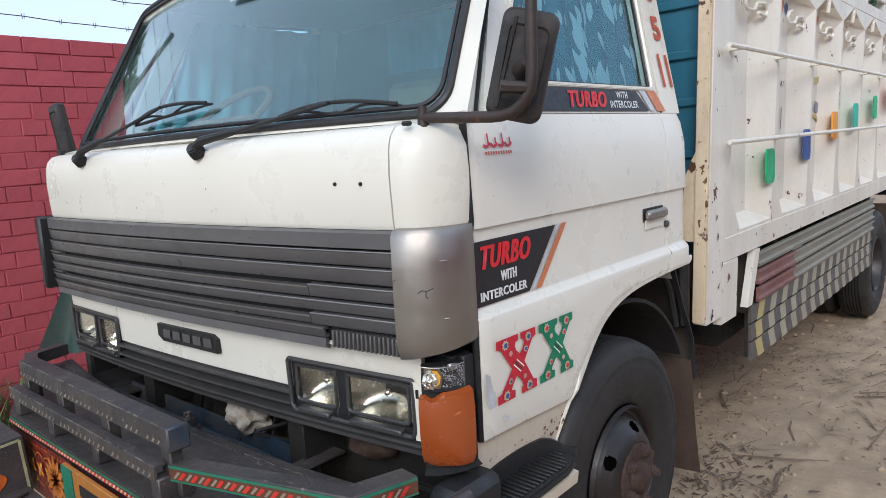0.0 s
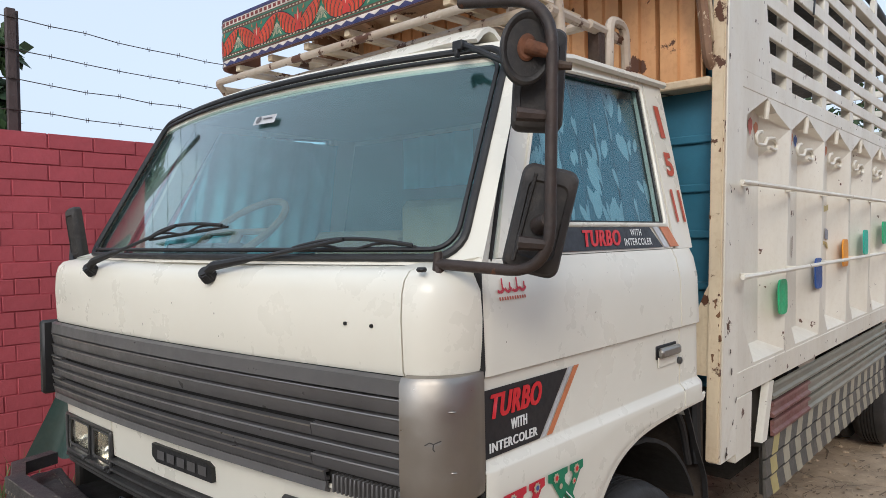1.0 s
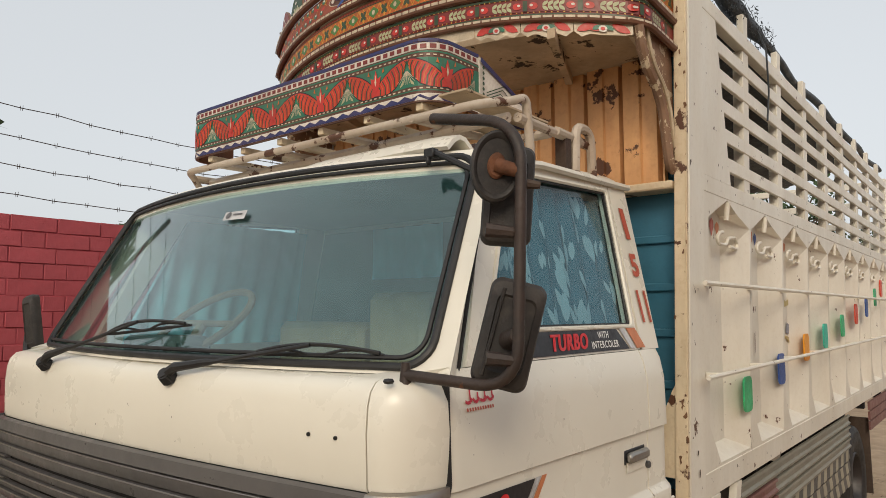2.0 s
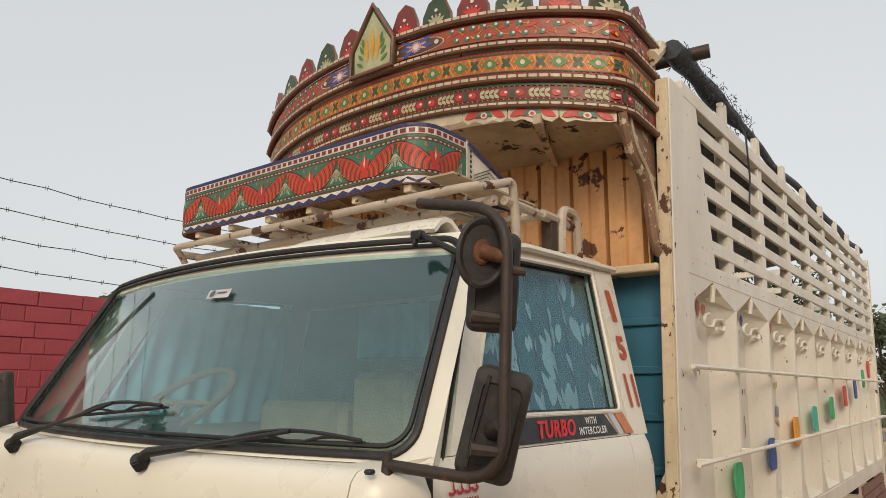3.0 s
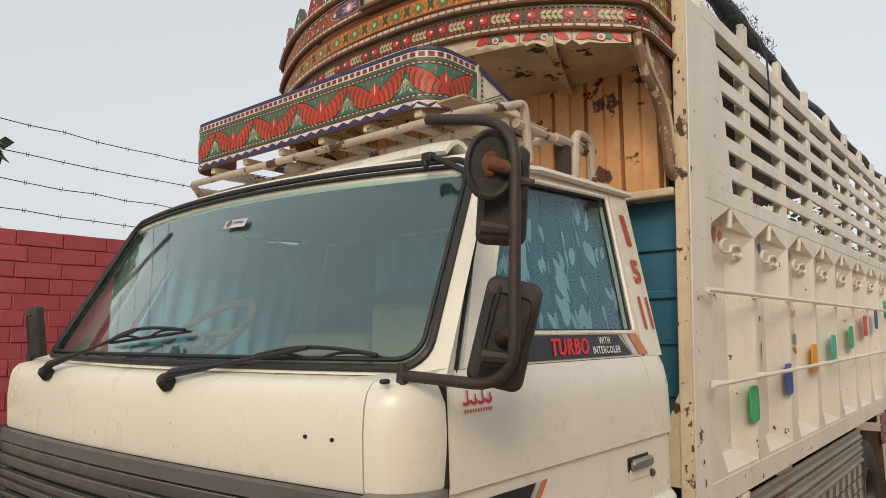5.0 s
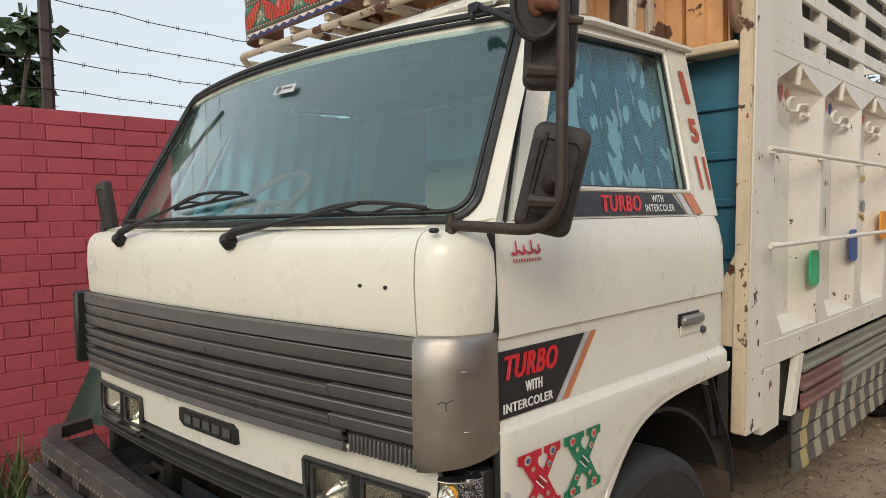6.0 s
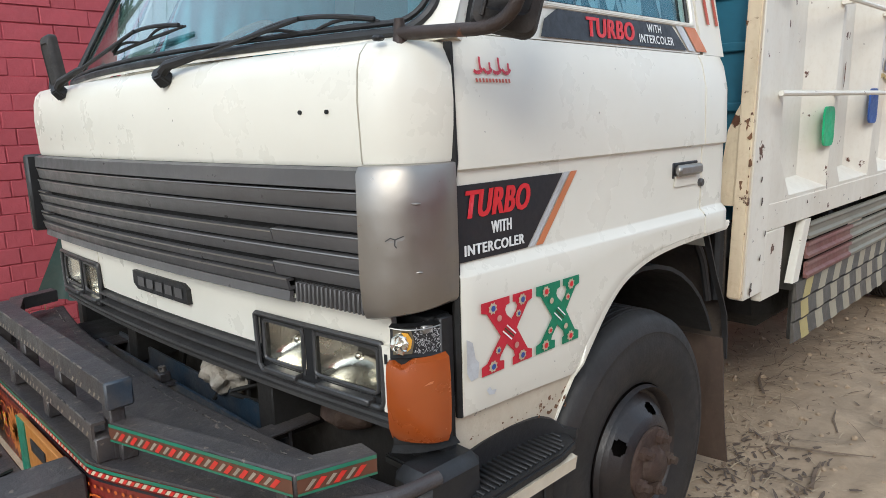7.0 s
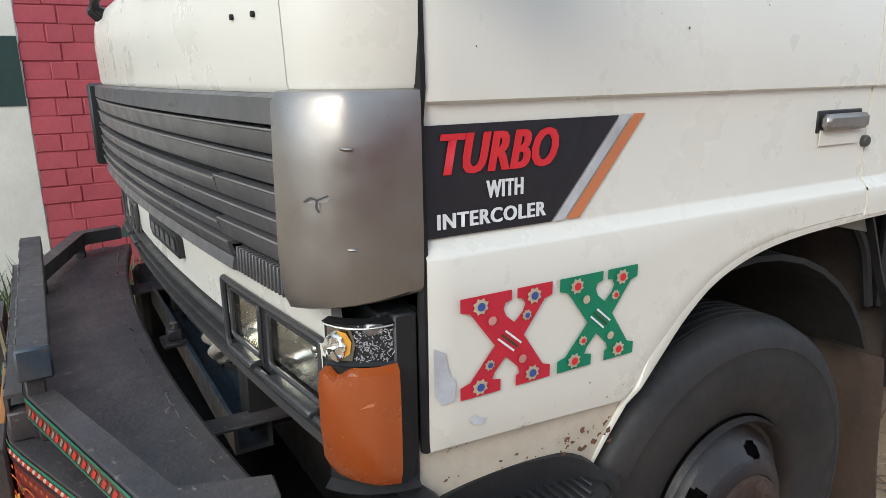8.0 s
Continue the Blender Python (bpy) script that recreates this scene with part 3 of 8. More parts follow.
stick = part("windscreen_sticker", bm, PAINT["silver"], truck, "small pale sticker")
bm = bmesh.new()
painted(bm, disc_outline(0.04, 0.782, 0.014, 10, 1.6), lambda u, v, off: ws(u, v, off), 0.006)
strip(bm, [(0.066, 0.785), (0.118, 0.783)], 0.005, lambda u, v, off: ws(u, v, off), 0.006)
part("sticker_print", bm, M["grille"], stick)


# doors, pillars and sides
ARCH = [(0.13, 0.79), (0.3, 0.783), (0.5, 0.772), (0.528, 0.79), (0.575, 0.842), (0.63, 0.9), (0.7, 0.952), (0.8, 0.988), (0.92, 1.006), (1.1, 1.014), (1.305, 1.016)]


def arch_z(y):
    """The door's lower edge and the wheel arch, rounded between its corners."""
    y = max(ARCH[0][0], min(ARCH[-1][0], y))
    k = max(i for i in range(len(ARCH) - 1) if ARCH[i][0] <= y)
    (a, b), (c, d) = ARCH[k], ARCH[k + 1]

    def slope(i):
        if i < 4:
            return (ARCH[i + 1][1] - ARCH[i][1]) / (ARCH[i + 1][0] - ARCH[i][0])
        j0, j1 = max(0, i - 1), min(len(ARCH) - 1, i + 1)
        return (ARCH[j1][1] - ARCH[j0][1]) / (ARCH[j1][0] - ARCH[j0][0])
    t, w_ = (y - a) / (c - a), c - a
    if k < 3:
        return b + (d - b) * t
    return (2 * t ** 3 - 3 * t * t + 1) * b + (t ** 3 - 2 * t * t + t) * w_ * slope(k) + (3 * t * t - 2 * t ** 3) * d + (t ** 3 - t * t) * w_ * slope(k + 1)


DOOR_PROFILE = [(1.52, 0.926), (1.49, 0.94), (1.43, 0.953), (1.285, 0.9575), (1.273, 0.9575), (1.268, 0.948), (1.094, 0.948), (1.088, 0.949), (1.073, 0.9635), (1.068, 0.966)]


def door_x(z):
    pr = DOOR_PROFILE
    if z <= pr[-1][0]:
        return pr[-1][1] - 0.03 * max(0, (0.95 - z)) ** 1.2
    for (z0, x0), (z1, x1) in zip(pr, pr[1:]):
        if z >= z1:
            return x1 + (x0 - x1) * min(1.0, (z - z1) / (z0 - z1))
    return pr[-1][1]


def on_door(u, v, off=0.0):
    return Vector((door_x(v) + off, u, v))


def on_upper(u, v, off=0.0):
    return Vector((side_x(v) + off, u, v))


def frame_ring(outer_pts, inner_pts, sx, thick=0.03, steps=6):
    bm = bmesh.new()
    o, i = [], []
    for k in range(len(outer_pts)):
        a, b = outer_pts[k], outer_pts[(k + 1) % len(outer_pts)]
        c, d = inner_pts[k], inner_pts[(k + 1) % len(inner_pts)]
        for t in (j / steps for j in range(steps)):
            o.append((a[0] + (b[0] - a[0]) * t, a[1] + (b[1] - a[1]) * t))
            i.append((c[0] + (d[0] - c[0]) * t, c[1] + (d[1] - c[1]) * t))
    ov = [bm.verts.new((sx * side_x(z), y, z)) for y, z in o]
    iv = [bm.verts.new((sx * side_x(z), y, z)) for y, z in i]
    for k in range(len(ov)):
        j = (k + 1) % len(ov)
        bm.faces.new((ov[k], ov[j], iv[j], iv[k]))
    bmesh.ops.recalc_face_normals(bm, faces=bm.faces)
    bmesh.ops.solidify(bm, geom=list(bm.faces), thickness=thick)
    return bm


WINDOW = [(0.325, 1.597), (1.125, 1.597), (1.142, 2.052), (0.545, 2.026)]
for sx in (-1, 1):
    cols = [0.13 + 1.005 * i / 52 for i in range(53)]
    pts = []
    for y in cols:
        low = arch_z(y)
        zs = [z for z, _ in DOOR_PROFILE] + [1.068 + (low - 1.068) * t for t in (0.2, 0.45, 0.7, 0.88, 1.0)]
        pts.append([(sx * (door_x(z) - (0.006 if y < 0.135 or k == len(zs) - 1 else 0)), y, z) for k, z in enumerate(zs)])
    door = part("cab_door", sheet(pts, 0.03), M["cab_white"], truck, "white cab door with painted letters and decals")
    pts = []
    for y in srange(1.142, 1.305, 6):
        low = arch_z(y)
        zs = [z for z, _ in DOOR_PROFILE] + [1.068 + (low - 1.068) * t for t in (0.5, 1.0)]
        pts.append([(sx * (door_x(z) - (0.012 if y > 1.3 else 0)), y, z) for z in zs])
    part("cab_rear_quarter", sheet(pts, 0.03), M["cab_white"], truck)
    part("door_frame", frame_ring([(0.225, 1.522), (1.152, 1.522), (1.165, 2.085), (0.45, 2.055)], WINDOW, sx), M["cab_white"], door)
    pts = [[(sx * side_x(z), y, z) for y in (1.17, 1.22, 1.29, 1.305)] for z in srange(1.521, 2.09, 8)]
    part("b_pillar", sheet(pts, 0.04), M["cab_white"], truck)
    pts = []
    for t in srange(0, 1, 10):
        z = 1.505 + 0.545 * t
        p0, p2 = ws(sx * 1.04, t * 1.03 - 0.02), Vector((sx * (side_x(z) + 0.002), 0.18 + 0.255 * t + 0.03 * t * t, z))
        pm = p0.lerp(p2, 0.55) + Vector((sx * 0.016, -0.012, 0))
        pts.append([p0, p0.lerp(pm, 0.55) + Vector((sx * 0.004, -0.004, 0)), pm, p2])
    part("a_pillar", sheet(pts, 0.025), M["cab_white"], truck)
    win = part("side_window", sheet([[(sx * (side_x(z) - 0.016), y, z) for y in ys] for z, ys in ((1.59, (0.3, 1.135)), (2.06, (0.52, 1.15)))], 0.004), SIDE_GLASS, door, "side window with a blue flowered curtain behind it")
    win.visible_shadow = False
    loop = [(sx * (side_x(z) + 0.001), y, z) for y, z in WINDOW]
    part("window_trim", tube(rounded(loop + loop[:2], 0.02, 3), 0.007, 6, caps=False), M["cab_white"], door)
    part("window_rubber", tube([(sx * (side_x(z) - 0.008), y, z) for y, z in [(0.34, 1.603), (1.119, 1.603), (1.135, 2.043), (0.555, 2.018), (0.34, 1.603)]], 0.006, 6), M["black"], door)
    part("door_gap", tube([(sx * 0.945, 0.128, 1.5), (sx * 0.952, 0.128, 1.29), (sx * 0.945, 0.128, 1.25), (sx * 0.95, 0.128, 1.06), (sx * 0.95, 0.128, 0.79)], 0.0085, 6), M["void"], truck)
    part("door_gap", tube([(sx * (door_x(z) - 0.006), 1.1385, z) for z in [1.03] + [p[0] for p in reversed(DOOR_PROFILE)]] + [(sx * (side_x(z) - 0.006), 1.161, z) for z in (1.55, 2.07)], 0.0042, 6), M["sill_white"], truck)
    part("door_gap", tube([(sx * (side_x(1.505 + 0.545 * t) - 0.004), 0.192 + 0.26 * t + 0.03 * t * t, 1.505 + 0.545 * t) for t in srange(0, 1, 8)], 0.006, 6), M["void"], truck)
    # sill, arch lip and inner fender
    part("door_sill", sheet([[(sx * x, 0.1 + (far - 0.1) * k / 8, (arch_z(0.1 + (far - 0.1) * k / 8) + 0.01) if z is None else z) for k in range(9)] for x, z, far in ((0.942, None, 0.536), (0.939, 0.735, 0.51), (0.932, 0.68, 0.478), (0.926, 0.62, 0.456))], 0.03), M["sill_white"], truck, "rust-eaten white sill below the door")
    lip = [(0.452, 0.62), (0.466, 0.655), (0.482, 0.69), (0.5, 0.727), (0.516, 0.758), (0.535, 0.788)] + [(y, arch_z(y)) for y in srange(0.56, 1.305, 36)]
    rows = []
    for x, w in ((0.957, 0.022), (0.9625, 0.018), (0.964, 0.004), (0.961, -0.01), (0.93, -0.016)):
        row = []
        for y, z in lip:
            n = Vector((0, y - 0.87, z - 0.35)).normalized()
            k = 1.0 if z > 0.8 else 0.35
            row.append((sx * (x - 0.18 * max(0.0, 0.775 - z) - (0.01 if z < 0.78 else 0.0)), y + n.y * w * k, z + n.z * w * k))
        rows.append(row)
    part("arch_lip", sheet(rows, 0.008), M["cab_white"], truck)
    # the fender's near-black colour carries the shade inside the arch
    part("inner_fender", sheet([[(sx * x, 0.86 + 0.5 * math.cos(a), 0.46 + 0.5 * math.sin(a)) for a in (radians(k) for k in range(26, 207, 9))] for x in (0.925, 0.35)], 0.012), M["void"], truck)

# cab roof, back wall, floor and lining
bm = bmesh.new()
ring = [(u * 0.842, 0.262 + 0.025 * u + 0.1 * u * u) for u in srange(-1, 1, 20)] + [(0.822, 0.6), (0.815, 1.0), (0.81, 1.26), (0.77, 1.305), (-0.77, 1.305), (-0.81, 1.26), (-0.815, 1.0), (-0.822, 0.6)]
rows = []
for inset, z in ((0.004, 1.995), (0.0, 2.02), (0.01, 2.04), (0.04, 2.055), (0.12, 2.066), (0.3, 2.074), (0.7, 2.078)):
    rows.append([bm.verts.new((x * (1 - inset), 0.75 + (y - 0.75) * (1 - inset), z + 0.012 * (1 - (x / 0.84) ** 2) + 0.065 * max(0.0, min(1.0, (y - 0.35) / 0.8)))) for x, y in ring])
for a, b in zip(rows, rows[1:]):
    for k in range(len(a)):
        bm.faces.new((a[k], a[(k + 1) % len(a)], b[(k + 1) % len(a)], b[k]))
bm.faces.new(rows[-1])
part("cab_roof", bm, M["cab_white"], truck)
part("roof_scoop", sheet([[(x, 0.36 + 0.16 * t + 0.03 * (x - 0.45) ** 2, 2.068 + 0.05 * math.sin(math.pi * min(1, t * 1.15 + 0.05)) - 0.5 * max(0, abs(x - 0.45) - 0.2) ** 2) for x in srange(0.13, 0.76, 12)] for t in srange(0, 1, 6)], 0.012), M["cab_white"], truck, "raised white roof flap with a lifted edge")
for sx in (-1, 1):
    part("rain_gutter", tube([(sx * 0.838, 0.4, 2.03), (sx * 0.832, 0.7, 2.068), (sx * 0.822, 1.32, 2.086)], 0.012, 6), M["cab_white"], truck)
WALL_SHAPE = [(-0.9, 0.95), (0.9, 0.95), (0.93, 1.4), (0.79, 2.07), (-0.79, 2.07), (-0.93, 1.4)]
part("cab_back_wall", prism(bmesh.new(), [(x, 1.284, z) for x, z in WALL_SHAPE], (0, 0.015, 0)), M["cab_white"], truck)
part("cab_floor", boxes((-0.9, 0.9, 0.05, 1.28, 1.02, 1.05)), M["dash"], truck)
part("cab_lining", prism(bmesh.new(), [(x * 0.95, 1.262, 1.05 + (z - 0.95) * 0.87) for x, z in WALL_SHAPE], (0, 0.015, 0)), M["lining"], truck)
part("headlining", boxes((-0.76, 0.76, 0.42, 1.27, 2.045, 2.055)), M["lining"], truck)

# lower grey grille band
grille = part("front_grille", front_band([(1.285, 0.004), (1.28, 0.02), (1.247, 0.022), (1.243, 0.006)], -0.93, 0.873, 46, 0.015), M["grille"], truck, "dark grey ribbed plastic grille with open slots")
# near-black sheet painted as the shade in the open slots
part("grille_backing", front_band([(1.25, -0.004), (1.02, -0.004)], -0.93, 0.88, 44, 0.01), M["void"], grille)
RIBS = [(1.242, 1.206, -0.93, 0.873), (1.203, 1.166, -0.93, 0.873), (1.154, 1.127, -0.93, 0.6), (1.123, 1.095, -0.93, 0.873), (1.084, 1.062, -0.93, 0.6), (1.058, 1.031, -0.93, 0.64), (1.16, 1.127, 0.602, 0.873), (1.092, 1.06, 0.602, 0.873), (1.165, 1.1545, -0.93, -0.77), (1.0945, 1.0845, -0.93, -0.77)]
for z1, z0, a, b in RIBS:
    # highlight along the rib's top lip, made as a paler tube
    part("rib_lip", tube([(*fp(s, 0.0195), z1 - 0.003) for s in srange(a, b, 40 if b - a > 1 else 8)], 0.0022, 5), M["corner"], grille, "pale tube painted as the rib edge highlight")
    part("grille_rib", front_band([(z1, 0.002), (z1 - 0.002, 0.02), (z0 + 0.004, 0.0155), (z0 + 0.001, 0.013), (z0, 0.0)], a, b, 40 if b - a > 1 else 8, 0.008), M["grille"], grille)
for k in range(16):
    s = 0.665 + 0.0125 * k
    x, y = fp(s, 0.012)
    part("vent_fin", boxes((x - 0.003, x + 0.003, y - 0.004, y + 0.014, 1.012, 1.052), bevel=0.001), M["grille"], grille)
# dark sheet standing for the shade between the vent fins
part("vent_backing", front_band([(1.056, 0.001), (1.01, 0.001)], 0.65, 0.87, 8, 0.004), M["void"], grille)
part("lower_rib", front_band([(1.03, 0.012), (1.01, 0.016), (1.003, 0.002)], -0.93, 0.64, 36, 0.01), M["grille"], grille)

# silver corner piece, with a mended crack, and its opposite number in black
CORNER = [(1.29, 0.0), (1.288, 0.022), (1.275, 0.03), (1.2, 0.032), (1.08, 0.034), (1.03, 0.03), (1.008, 0.022), (1.0, 0.0)]
bm = bmesh.new()
rows = []
for z, d in CORNER:
    row = []
    for s in srange(0.868, 1.05, 22):
        k = d
        k *= 1.0 - 0.8 * max(0.0, min(1.0, (s - 0.96) / 0.085)) ** 1.3
        zz = z + (0.0 if z > 1.1 else 0.03 * max(0, s - 0.85) / 0.2)
        row.append((*fp(s, k), zz))
    rows.append(row)
quad_grid(bm, rows)
bmesh.ops.recalc_face_normals(bm, faces=bm.faces)
bmesh.ops.solidify(bm, geom=list(bm.faces), thickness=0.012)
corner = part("corner_panel", bm, M["corner"], truck, "silver-grey plastic corner panel with a cracked dent")
for s, z in ((0.963, 1.222), (0.963, 1.1)):
    x, y = fp(s, 0.031)
    bm = bmesh.new()
    bmesh.ops.create_uvsphere(bm, u_segments=10, v_segments=6, radius=1, matrix=Matrix.LocRotScale((x, y, z), Euler((0, 0, radians(40))), (0.01, 0.004, 0.0025)))
    part("dimple", bm, M["corner"], corner)
bm = bmesh.new()
for line in ([(0.916, 1.158), (0.924, 1.164), (0.931, 1.161), (0.944, 1.167)], [(0.931, 1.161), (0.93, 1.151), (0.933, 1.146)]):
    strip(bm, line, 0.001, lambda u, v, off: Vector((*fp(u, 0.033 + off), v)), 0.002)
part("crack", bm, M["bezel"], corner)
bm = bmesh.new()
painted(bm, [(0.916, 1.157), (0.931, 1.1605), (0.947, 1.166), (0.943, 1.159), (0.9335, 1.1575), (0.934, 1.149), (0.93, 1.155)], lambda u, v, off: Vector((*fp(u, 0.033 + off), v)), 0.001)
part("crack_flap", bm, M["metal"], corner, "pale torn edge of the crack")
part("corner_panel", front_band([(1.29, 0.0), (1.285, 0.025), (1.02, 0.03), (1.0, 0.0)], -1.05, -0.93, 10, 0.012), M["black"], truck, "black corner panel hanging loose")
part("lower_corner_panel", boxes((-0.965, -0.9, 0.0, 0.14, 0.58, 0.985), bevel=0.01), M["black"], truck)
part("corner_flap", boxes((-0.925, -0.89, -0.122, 0.05, 1.02, 1.288), bevel=0.008), M["black"], truck)

# white lower panel, badge, lamps
part("lower_front_panel", front_band([(1.012, 0.0), (1.0, -0.028), (0.96, -0.03), (0.87, -0.034), (0.862, -0.048)], -0.455, 0.455, 24), M["cab_white"], truck, "white lower front panel")
for sx in (-1, 1):
    part("lamp_header", front_band([(1.012, 0.0), (1.0, -0.026), (0.955, -0.028), (0.943, -0.032)], sx * 0.455, sx * 0.898, 14), M["cab_white"], truck)
    part("lamp_side", front_band([(0.946, -0.02), (0.81, -0.022)], sx * 0.86, sx * 0.898, 3), M["cab_white"], truck)


def on_front(u, v, off=0.0):
    return Vector((*fp(u, off - 0.03), v))


bm = bmesh.new()
outline = [(-0.157, 0.97), (0.14, 0.97), (0.162, 0.958), (0.162, 0.918), (-0.13, 0.918), (-0.157, 0.933)]
a = [bm.verts.new(on_front(u, v, 0.012)) for u, v in outline]
b = [bm.verts.new(on_front(u, v, -0.008)) for u, v in outline]
bm.faces.new(a)
for i in range(len(a)):
    j = (i + 1) % len(a)
    bm.faces.new((a[i], a[j], b[j], b[i]))
badge = part("front_badge", bm, M["black"], truck, "dark plastic maker's badge plate")
bm = bmesh.new()
for k in range(5):
    u = -0.12 + 0.055 * k
    strip(bm, [(u, 0.944), (u + 0.04, 0.944)], 0.013, on_front, 0.0145)
part("badge_relief", bm, M["grille"], badge)
part("lower_trim", front_band([(0.863, -0.045), (0.86, -0.019), (0.853, -0.018), (0.847, -0.046), (0.836, -0.048), (0.831, -0.019), (0.824, -0.018), (0.818, -0.046), (0.807, -0.048), (0.802, -0.019), (0.795, -0.018), (0.789, -0.044), (0.782, -0.028), (0.773, -0.028), (0.768, -0.065)], -0.455, 0.455, 24, 0.006), M["bezel"], truck, "ribbed dark grey trim under the front panel")

for sx in (-1, 1):
    part("lower_trim", front_band([(0.806, -0.048), (0.802, -0.019), (0.795, -0.018), (0.789, -0.044), (0.782, -0.028), (0.773, -0.028), (0.768, -0.065)], sx * 0.455, sx * 0.898, 16, 0.01), M["bezel"], truck)


def curved_bar(bm, q, u0, u1, v0, v1, d0, d1):
    """A bar that follows the front's curve, from depth d0 out to d1."""
    n = max(1, int((u1 - u0) / 0.03))
    rings = []
    for i in range(n + 1):
        u = u0 + (u1 - u0) * i / n
        rings.append([bm.verts.new(q(u, v, d)) for v, d in ((v0, d0), (v0, d1), (v1, d1), (v1, d0))])
    for a, b in zip(rings, rings[1:]):
        for k in range(4):
            bm.faces.new((a[k], a[(k + 1) % 4], b[(k + 1) % 4], b[k]))
    bm.faces.new(rings[0])
    bm.faces.new(rings[-1])


def headlamp(sx):
    def q(u, v, off):
        return on_front(sx * u, v, off)

    bm = bmesh.new()
    for u0, u1, v0, v1, d in ((0.458, 0.856, 0.936, 0.946, 0.002), (0.458, 0.856, 0.814, 0.83, -0.004), (0.458, 0.474, 0.83, 0.936, -0.004), (0.844, 0.856, 0.83, 0.936, -0.004), (0.62, 0.65, 0.83, 0.936, -0.002)):
        curved_bar(bm, q, u0, u1, v0, v1, -0.055, d)
    lamp = part("headlamp_bezel", bm, M["black"], truck, "grey twin headlamp surround")
    corners = [(0.66, 0.947), (0.852, 0.947), (0.857, 0.942), (0.859, 0.9), (0.858, 0.83), (0.848, 0.814), (0.66, 0.813), (0.472, 0.813), (0.46, 0.826), (0.456, 0.9), (0.455, 0.942), (0.46, 0.947)]
    loop = []
    for (u0, v0), (u1, v1) in zip(corners, corners[1:] + corners[:1]):
        loop += [q(u0 + (u1 - u0) * i / 5, v0 + (v1 - v0) * i / 5, 0.006) for i in range(5)]
    part("bezel_rim", tube(loop + loop[:2], 0.006, 8, caps=False), M["bezel"], lamp, "dull grey rounded rim")
    for u in (0.617, 0.653):
        part("divider_edge", tube([q(u, v, 0.0) for v in srange(0.83, 0.938, 5)], 0.0032, 6), M["bezel"], lamp)
    for a, b in ((0.474, 0.62), (0.65, 0.844)):
        loop = rounded([q(a + 0.004, 0.932, 0.0), q(a + 0.004, 0.84, 0.002), q(b - 0.004, 0.84, 0.002), q(b - 0.004, 0.932, 0.0), q(a + 0.004, 0.932, 0.0), q(a + 0.004, 0.9, 0.0)], 0.014, 4)
        part("lens_rim", tube(loop, 0.0045, 6, caps=False), M["bezel"], lamp)
        lip = bmesh.new()
        curved_bar(lip, q, a + 0.016, b - 0.02, 0.814, 0.828, -0.01, 0.019)
        bmesh.ops.bevel(lip, geom=list(lip.edges), offset=0.003, segments=1, affect="EDGES")
        part("bezel_lip", lip, M["bezel"], lamp)
        bm = bmesh.new()
        rows = []
        for i in range(13):
            row = []
            for j in range(11):
                du, dv = (i - 6) / 6, (j - 5) / 5
                row.append(q(a + (b - a) * i / 12, 0.836 + 0.102 * j / 10, -0.066 + 0.05 * max(du * du, dv * dv) ** 1.2))
            rows.append(row)
        quad_grid(bm, rows)
        part("reflector", bm, M["lamp_chrome"], lamp)
        bm = bmesh.new()
        n = 30
        quad_grid(bm, [[q(a + (b - a) * i / n, v, -0.008 + (0.0022 if i % 2 else 0.0) + 0.006 * math.sin(math.pi * (v - 0.836) / 0.102)) for i in range(n + 1)] for v in srange(0.836, 0.938, 4)])
        le = part("lens", bm, LENS, lamp)
        le.visible_shadow = False
        bm = bmesh.new()
        bmesh.ops.create_uvsphere(bm, u_segments=10, v_segments=8, radius=0.01, matrix=Matrix.Translation(q((a + b) / 2, 0.888, -0.04)))
        part("bulb", bm, M["lamp_chrome"], lamp)


headlamp(1)
headlamp(-1)
# square hole in the white strip beside the lamp, its shade a near-black patch
bm = bmesh.new()
painted(bm, [(0.872, 0.91), (0.884, 0.91), (0.884, 0.93), (0.872, 0.93)], on_front, 0.0105)
part("panel_hole", bm, M["void"], truck, smooth=False)

# amber indicator and the bare lamp above it
bm = bmesh.new()
rows = []
for z, k in ((0.926, 0), (0.92, 0.014), (0.895, 0.018), (0.84, 0.018), (0.79, 0.014), (0.766, 0.002)):
    rows.append([(*fp(s, k - 0.014 + 0.028 * min(1.0, (s - 0.894) / 0.09)), z + (0.014 * (s - 0.915) / 0.09 - 0.012 * max(0.0, 1 - abs(s - 0.93) / 0.02) if z > 0.91 else 0) - (0.02 * (s - 0.87) if z < 0.8 else 0)) for s in srange(0.894, 1.01, 14)])
quad_grid(bm, rows)
bmesh.ops.recalc_face_normals(bm, faces=bm.faces)
bmesh.ops.solidify(bm, geom=list(bm.faces), thickness=0.006)
ind = part("indicator_lamp", bm, M["amber"], truck, "faded amber corner indicator lens, broken at its top edge")
# lighter streak of gloss painted on the lens in paler orange
bm = bmesh.new()
painted(bm, [(0.965, 0.886), (0.994, 0.892), (0.992, 0.896), (0.975, 0.893)], lambda u, v, off: Vector((*fp(u, 0.0305 + off), v)), 0.001)
part("lens_scratch", bm, PAINT["decal_orange"], ind)
part("indicator_housing", front_band([(0.985, -0.02), (0.955, -0.01), (0.755, -0.006), (0.745, 0.008), (0.74, -0.006)], 0.9, 1.04, 14, 0.012), M["void"], ind)

def on_side_lamp(u, v, off=0.0):
    return Vector((*fp(u, off), v))


